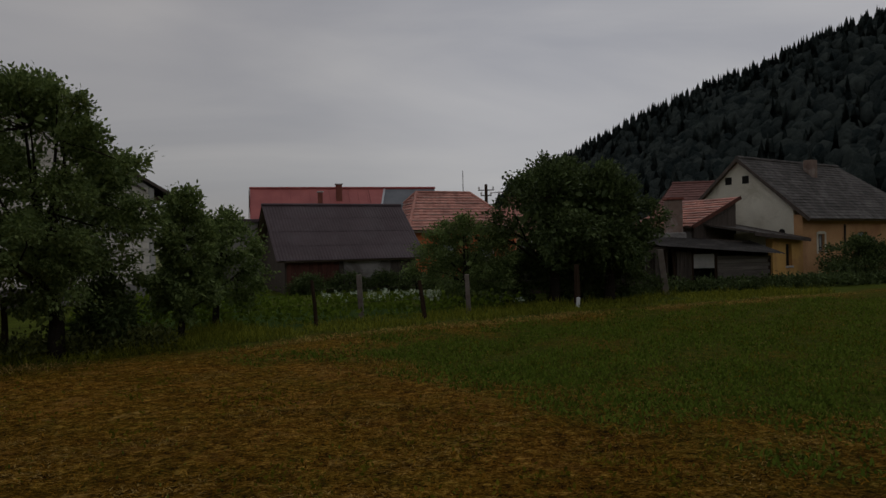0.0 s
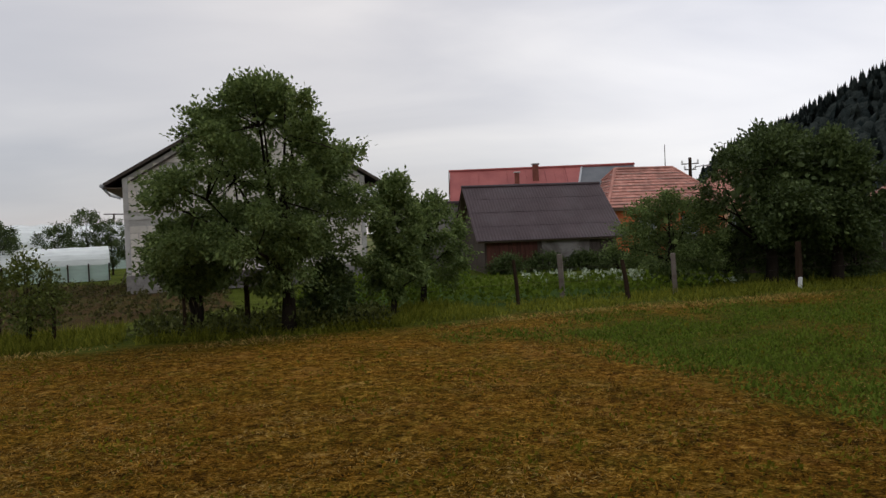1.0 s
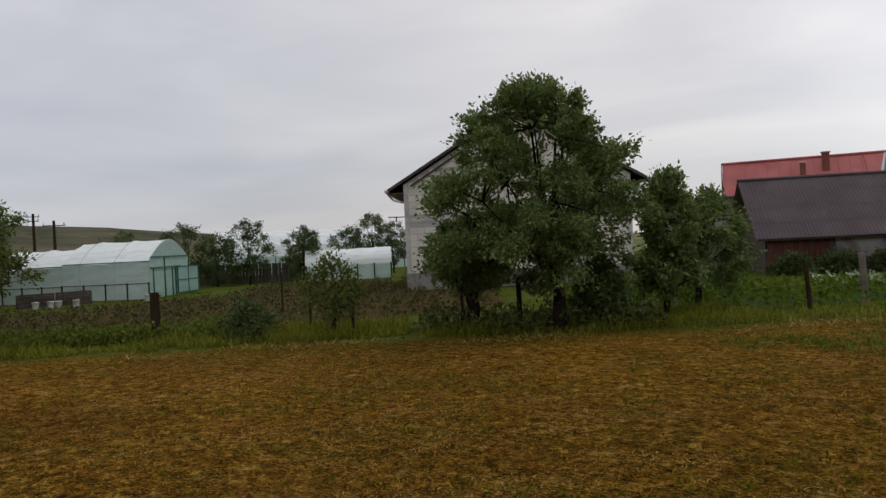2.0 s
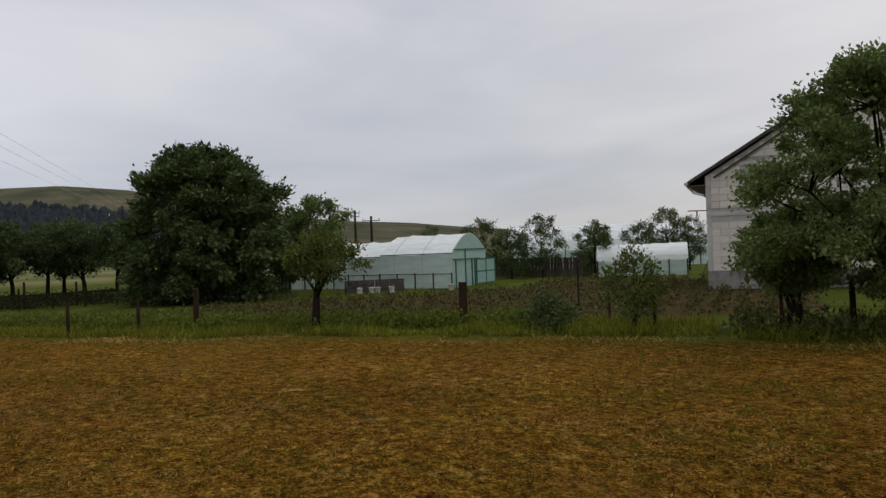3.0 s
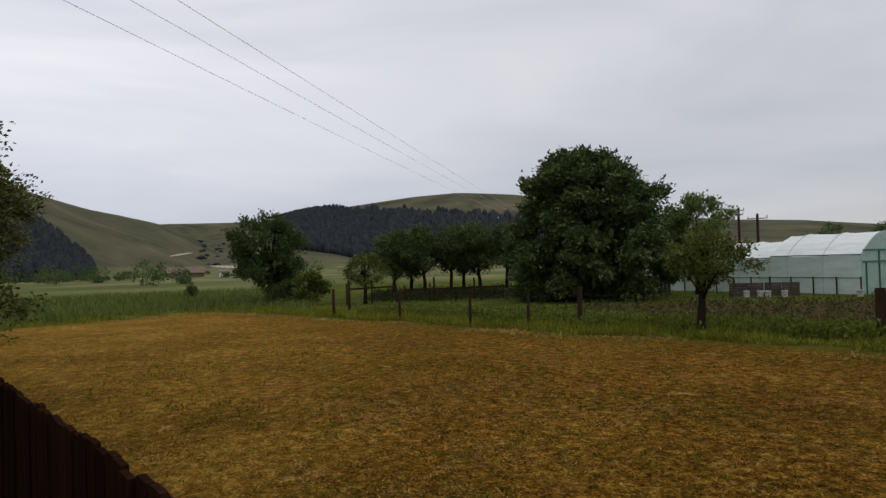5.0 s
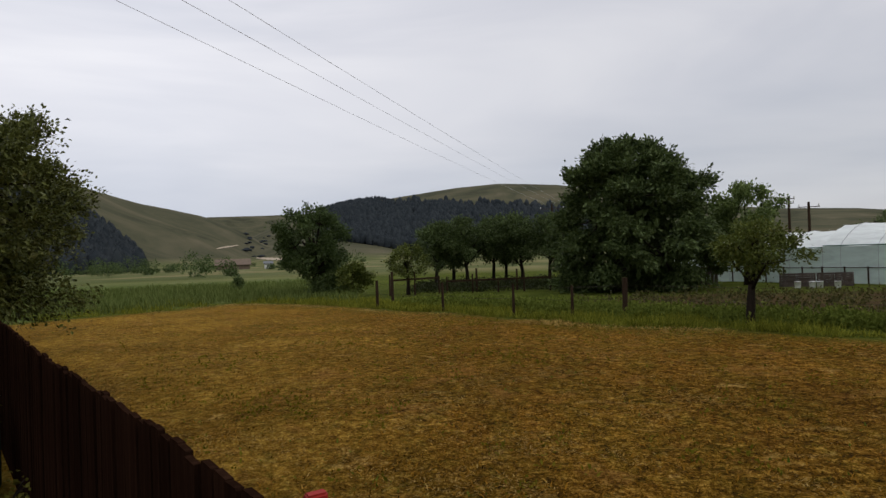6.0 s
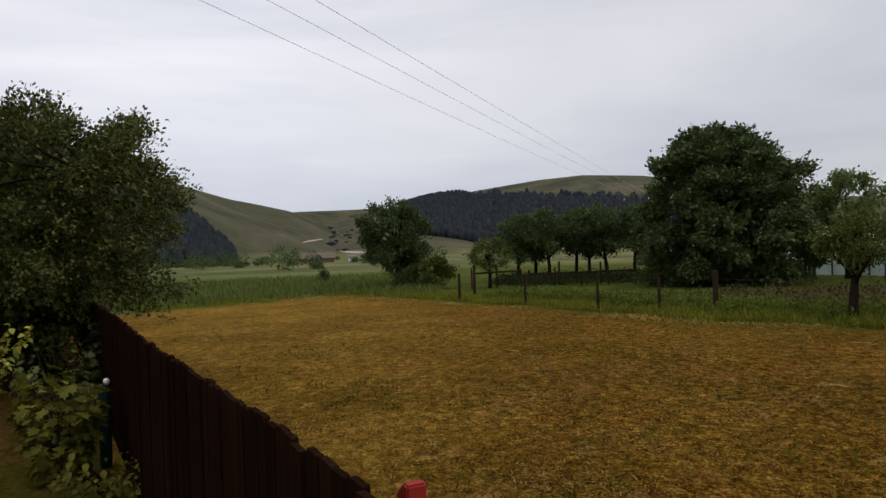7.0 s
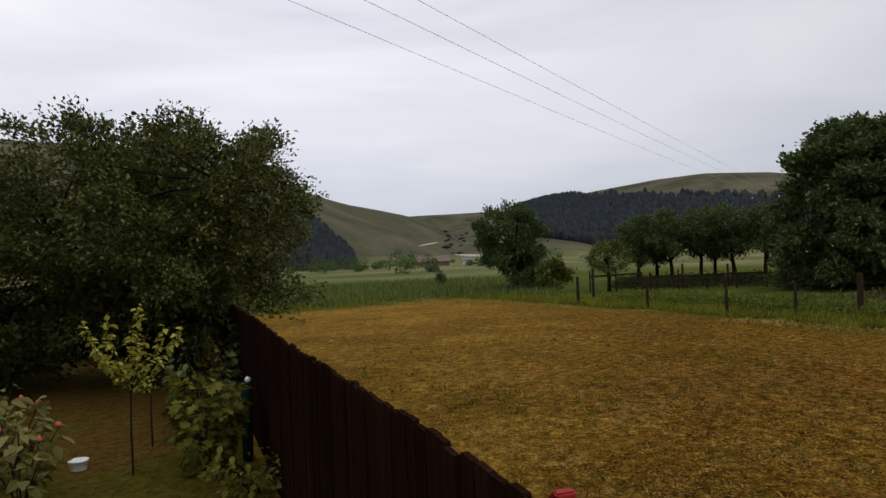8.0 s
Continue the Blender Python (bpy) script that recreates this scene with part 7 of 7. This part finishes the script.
def verge():
    x, y, r, off = along_edge(120000, 110, 0.25, 3.2, 1, 17)
    tall = lumps(x, y, 0.7) + r.normal(0, 0.5, len(x))
    keep = (tall > -0.9) & (off + 0.35 * lumps(x, y, 1.3) > 0.25)
    keep &= r.random(len(x)) < np.clip((np.hypot(x + 29.5, y + 13) - 1) / 7, 0.3, 1)
    keep &= (x < -5) | (r.random(len(x)) < 0.5)
    high = keep & (tall > np.where(x > -5, 1.0, 0.35))
    blades("verge_grass", "tall green grass along the meadow's far edge", "grass", np.column_stack([x, y])[high], 0.30, 0.015, 0.8, GRASS_TALL, 111)
    blades("verge_herbs", "shorter green herbs along the meadow's far edge", "grass", np.column_stack([x, y])[keep & ~high], 0.17, 0.022, 1.1, GRASS_TALL, 114)
    x, y, r, off = along_edge(26000, 112, -0.7, 0.35, 2, 17)
    ok = lumps(x, y, 0.5) + r.normal(0, 0.5, len(x)) > 0.35
    blades("dry_edge", "bleached straw left along the meadow's edge", "grass", np.column_stack([x, y])[ok], 0.15, 0.012, 1.4, STRAW_PALE, 113, (0.7, 1.05))
    # dark weeds added in place of the trees' shade on the verge
    x, y, r, off = along_edge(900, 117, 0.6, 3.0, 10, 13)
    ok = lumps(x, y, 0.7) + r.normal(0, 0.5, len(x)) > -0.4
    q = np.column_stack([x, y, r.uniform(0.05, 0.32, len(x))])[ok]
    v, f = leaves(q, np.tile([0, 0, 0.8], (len(q), 1)), 0.11, 10, 0.10, r, 0.5, 0.4)
    v[:, 2] = np.maximum(v[:, 2], 0.01)
    tagged(mesh_part("shade_weed_band", v, f, LEAF_GARDEN), "dark weeds added to stand for the shade under the trees", "weeds", kind="stuff")
    r = rng_of(119)
    t = r.random(1500)
    q = np.column_stack([7.6 + 12.5 * t + r.normal(0, 0.3, 1500), 26.9 + 3.6 * t ** 1.3 + r.normal(0, 0.25, 1500), r.uniform(0.05, 0.38, 1500)])
    v, f = leaves(q, np.tile([0, 0, 0.8], (len(q), 1)), 0.12, 8, 0.10, r, 0.5, 0.4)
    v[:, 2] = np.maximum(v[:, 2], 0.01)
    tagged(mesh_part("yard_weeds", v, f, LEAF_DEEP), "dark weeds along the foot of the farm buildings", "weeds", kind="stuff")
    # darkened leaves paint the shade on the orchard floor
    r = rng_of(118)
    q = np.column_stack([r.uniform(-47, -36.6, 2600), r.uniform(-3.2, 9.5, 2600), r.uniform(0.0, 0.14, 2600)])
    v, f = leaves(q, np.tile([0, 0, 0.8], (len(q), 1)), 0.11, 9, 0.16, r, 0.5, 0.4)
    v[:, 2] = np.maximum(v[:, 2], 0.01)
    tagged(mesh_part("orchard_undergrowth", v, f, LEAF_SHADE_BAKED), "weeds under the orchard trees, shade put into their colour", "weeds", kind="stuff")
    # a band of low leafy herbs between the tall grass and the plots
    x, y, r, off = along_edge(6000, 115, 1.3, 3.6, 5, 10)
    ok = (off + 0.5 * lumps(x, y, 0.6) > 1.5) & (lumps(x, y, 1.1) + r.normal(0, 0.6, len(x)) > -0.5)
    q = np.column_stack([x, y, r.uniform(0.05, 0.22, len(x))])[ok]
    v, f = leaves(q, np.tile([0, 0, 0.8], (len(q), 1)), 0.10, 9, 0.09, r, 0.6, 0.4)
    v[:, 2] = np.maximum(v[:, 2], 0.01)
    tagged(mesh_part("herb_band", v, f, HERB), "bright low herbs between the tall grass and the plots", "herbs", kind="stuff")


def leafy_rows(name, label, category, ring, spacing, step, turn, size, mat, seed, per=16, spread=0.1, height=0.18, jitter=0.08):
    """Plants in rows inside a plot."""
    r = rng_of(seed)
    ring_a = np.array(ring)
    c = ring_a.mean(0)
    t = math.radians(turn)
    pts = []
    for a in np.arange(-26, 26, spacing):
        for b in np.arange(-26, 26, step):
            pts.append((c[0] + a * math.cos(t) - b * math.sin(t), c[1] + a * math.sin(t) + b * math.cos(t)))
    p = np.array(pts) + r.normal(0, jitter, (len(pts), 2))
    p = p[inside(p[:, 0], p[:, 1], ring) & (r.random(len(p)) < 0.9)]
    q = np.column_stack([p, height * r.uniform(0.5, 1.2, len(p))])
    v, f = leaves(q, np.tile([0, 0, 0.9], (len(q), 1)), size, per, spread, r, 0.8, 0.6)
    v[:, 2] = np.maximum(v[:, 2], 0.01)
    return tagged(mesh_part(name, v, f, mat), label, category, kind="stuff")


def blob_trees(name, label, x, y, hh, wd, mat, seed, conifer, sides=6, far=False):
    """A wood seen from afar: ragged crowns, each of a few stacked tiers."""
    r = rng_of(seed)
    n = len(x)
    z = ground_z(x, y)
    hh = hh * r.uniform(0.7, 1.25, n)
    wd = wd * r.uniform(0.75, 1.3, n)
    a = np.arange(sides) * 2 * np.pi / sides
    if conifer:
        tiers = [(0.10, 1.0), (0.14, 0.86), (0.42, 0.46), (0.40, 0.66), (0.70, 0.24), (0.68, 0.38), (1.0, 0.02)]
    else:
        tiers = [(0.02, 0.55), (0.22, 0.95), (0.5, 1.0), (0.75, 0.75), (0.93, 0.4), (1.0, 0.06)]
    if far:
        tiers = [(0.04, 0.75), (0.45, 1.0), (0.8, 0.6), (1.0, 0.08)]
    rings = []
    for t, w in tiers:
        jit = r.uniform(0.72, 1.22, (n, sides))
        rr = wd[:, None] * 0.5 * w * jit
        rings.append(np.stack([x[:, None] + rr * np.cos(a), y[:, None] + rr * np.sin(a), (z + hh * t)[:, None] + hh[:, None] * r.uniform(-0.05, 0.05, (n, sides))], 2))
    v = np.stack(rings, 1)  # n, tiers, sides, 3
    T = len(tiers)
    i = (np.arange(n) * T * sides)[:, None, None] + (np.arange(T - 1) * sides)[None, :, None] + np.arange(sides)[None, None, :]
    j = (np.arange(n) * T * sides)[:, None, None] + (np.arange(T - 1) * sides)[None, :, None] + ((np.arange(sides) + 1) % sides)[None, None, :]
    f = np.stack([i, j, j + sides, i + sides], -1).reshape(-1, 4)
    return tagged(mesh_part(name, v.reshape(-1, 3), f, mat, smooth=True), label, "wood", kind="stuff")


def polar(n, seed, az0, az1, d0, d1):
    r = rng_of(seed)
    az = np.radians(r.uniform(az0, az1, n))
    d = np.sqrt(r.uniform(d0 ** 2, d1 ** 2, n))
    return -np.sin(az) * d, np.cos(az) * d, np.degrees(az), d, r


def woods():
    x, y, az, d, r = polar(5600, 120, -35, 7, 165, 430)
    con = r.random(len(x)) < np.clip((d - 300) / 120, 0.12, 0.8)
    blob_trees("hill_wood", "dark spruce wood covering the steep hill", x[con], y[con], 10.5, 4.9, CONIFER_HAZED, 121, True)
    blob_trees("hill_wood", "dark broadleaf wood on the lower hillside", x[~con], y[~con], 6.5, 6.2, CONIFER_HAZED, 122, False)
    x, y, az, d, r = polar(13000, 123, 79, 100.8, 720, 1480)
    rise = np.degrees(np.arctan2(ground_z(x, y) + 9, d))
    top = np.interp(az, [79, 86, 91, 95, 97, 100, 103], [3.5, 4.0, 4.25, 4.4, 4.6, 4.6, 3.0])
    low = np.interp(az, [79, 88, 97, 101, 105], [1.2, 1.15, 1.3, 2.2, 2.9])
    ok = (rise < top + r.normal(0, 0.2, len(x))) & (rise > low)
    blob_trees("far_wood", "dark belt of woodland across the domed hill", x[ok], y[ok], 11, 8.5, FAR_WOOD_HAZED, 124, False, 5, True)
    x, y, az, d, r = polar(5600, 125, 112, 127, 270, 760)
    rise = np.degrees(np.arctan2(ground_z(x, y) + 9, d))
    ok = (rise < np.interp(az, [113.2, 113.8, 114.4, 116, 117.4, 119], [0.2, 1.3, 2.2, 3.6, 4.7, 6.0])) & (rise > 0.7)
    blob_trees("slope_wood", "dark wood on the western slope", x[ok], y[ok], 7.5, 5.5, FAR_WOOD_HAZED, 126, False, 5, True)
    x, y, az, d, r = polar(230, 127, 97, 127, 90, 330)
    keep = r.random(len(x)) < np.where(np.abs(d - 105) < 14, 0.9, 0.35)
    x, y = x[keep], y[keep]
    n = len(x)
    grow = r.uniform(0.3, 1.5, n) * np.where(np.abs(turn_of(x, y) - 105) < 2.2, 0.45, 1)
    k = np.repeat(np.arange(n), 60)
    off = r.normal(0, 1, (len(k), 3))
    off /= np.linalg.norm(off, axis=1, keepdims=True)
    off *= r.random((len(k), 1)) ** 0.4
    p = np.column_stack([x[k] + off[:, 0] * 1.7 * grow[k], y[k] + off[:, 1] * 1.7 * grow[k], ground_z(x, y)[k] + (1 + off[:, 2]) * 1.05 * grow[k]])
    v, f = leaves(p, off, 0.27, 7, 0.22, r, 0.6)
    tagged(mesh_part("field_shrubs", v, f, LEAF_BUSH), "scattered shrubs and hedges across the valley fields", "shrubs", kind="stuff")
    x, y, az, d, r = polar(26, 129, 104.6, 106.6, 600, 1100)
    blob_trees("gully_scrub", "scrub along the gully between the hills", x, y, 2.2, 7, FAR_WOOD_HAZED, 130, False)


def dirt_track(label, way, width):
    """Pale bare track on a slope. way: direction in degrees to the left of north, and how high it shows above the level."""
    line = np.array(way)
    az = np.linspace(line[0, 0], line[-1, 0], 40)
    up = np.interp(az, line[:, 0][::-1] if line[0, 0] > line[-1, 0] else line[:, 0], line[:, 1][::-1] if line[0, 0] > line[-1, 0] else line[:, 1])
    d = np.arange(180.0, 2400.0, 3.0)
    rows = []
    for k, (q, e) in enumerate(zip(az, up)):
        sx, sy = -math.sin(math.radians(q)), math.cos(math.radians(q))
        seen = np.degrees(np.arctan2(ground_z(sx * d, sy * d) - 1.95, d))
        near = d[np.argmax(seen > e)]
        w = width * (0.35 + 0.65 * math.sin(math.pi * (k + 0.5) / 40)) * (1 + 0.25 * math.sin(k * 1.3))
        rows.append([(sx * m, sy * m, float(ground_z(np.array([sx * m]), np.array([sy * m]))[0]) + 0.35) for m in (near - w / 2, near, near + w / 2)])
    v = np.array(rows).reshape(-1, 3)
    i = (np.arange(39)[:, None] * 3 + np.arange(2)[None, :]).ravel()
    f = np.stack([i, i + 3, i + 4, i + 1], 1)
    tagged(mesh_part("dirt_track", v, f, SAND), label, "track", kind="structure")


def flower_border():
    """Pale blossoms and leaves along the far garden beds."""
    r = rng_of(131)
    t = r.random(420)
    x, y = -10.6 - 6.0 * t + r.normal(0, 0.25, 420), -12.9 - 2.6 * t + r.normal(0, 0.25, 420)
    q = np.column_stack([x, y, r.uniform(0.03, 0.25, 420)])
    v, f = leaves(q, np.tile([0, 0, 0.8], (len(q), 1)), 0.08, 7, 0.08, r, 0.8, 0.3)
    v[:, 2] = np.maximum(v[:, 2], 0.01)
    tagged(mesh_part("flower_border", v, f, BLOSSOM), "pale blossoms along the far garden bed", "flowers", kind="stuff")


dirt_track("pale sandy track climbing out of the gully", [(108.6, 1.0), (107.9, 1.12), (107.0, 1.22)], 9.0)
dirt_track("bare sandy bank at the foot of the hill", [(106.0, 0.24), (104.7, 0.10), (103.2, 0.0)], 30.0)
def wheat_edge():
    """Green wheat standing along the near side of the far field."""
    x, y, r = meadow_points(26000, 133, 30, 62, 98, 124, 1.0)
    m = masks(x, y)
    ok = (m["wheat"] > 0.5) & (lumps(x, y, 0.12) + r.normal(0, 0.8, len(x)) > -0.6)
    blades("wheat", "green wheat standing in the field beyond the meadow", "wheat", np.column_stack([x, y])[ok], 0.42, 0.05, 0.5, WHEAT, 134)


wheat_edge()
scatter_grass()
verge()
flower_border()
leafy_rows("potato_plants", "rows of leafy potato plants in dark soil", "crop", VEG_PLOT, 0.7, 0.34, 35, 0.10, POTATO, 140, 11, 0.10, 0.08)
leafy_rows("vegetable_plants", "dense green vegetable plants in rows", "crop", GREEN_PLOT, 0.6, 0.4, 20, 0.13, GRASS_CLOVER, 141, 14, 0.12, 0.25)
leafy_rows("cabbages", "rows of pale blue-green cabbages", "crop", CABBAGE_PLOT, 0.6, 0.34, 12, 0.13, CABBAGE, 142, 8, 0.05, 0.10, 0.04)
woods()
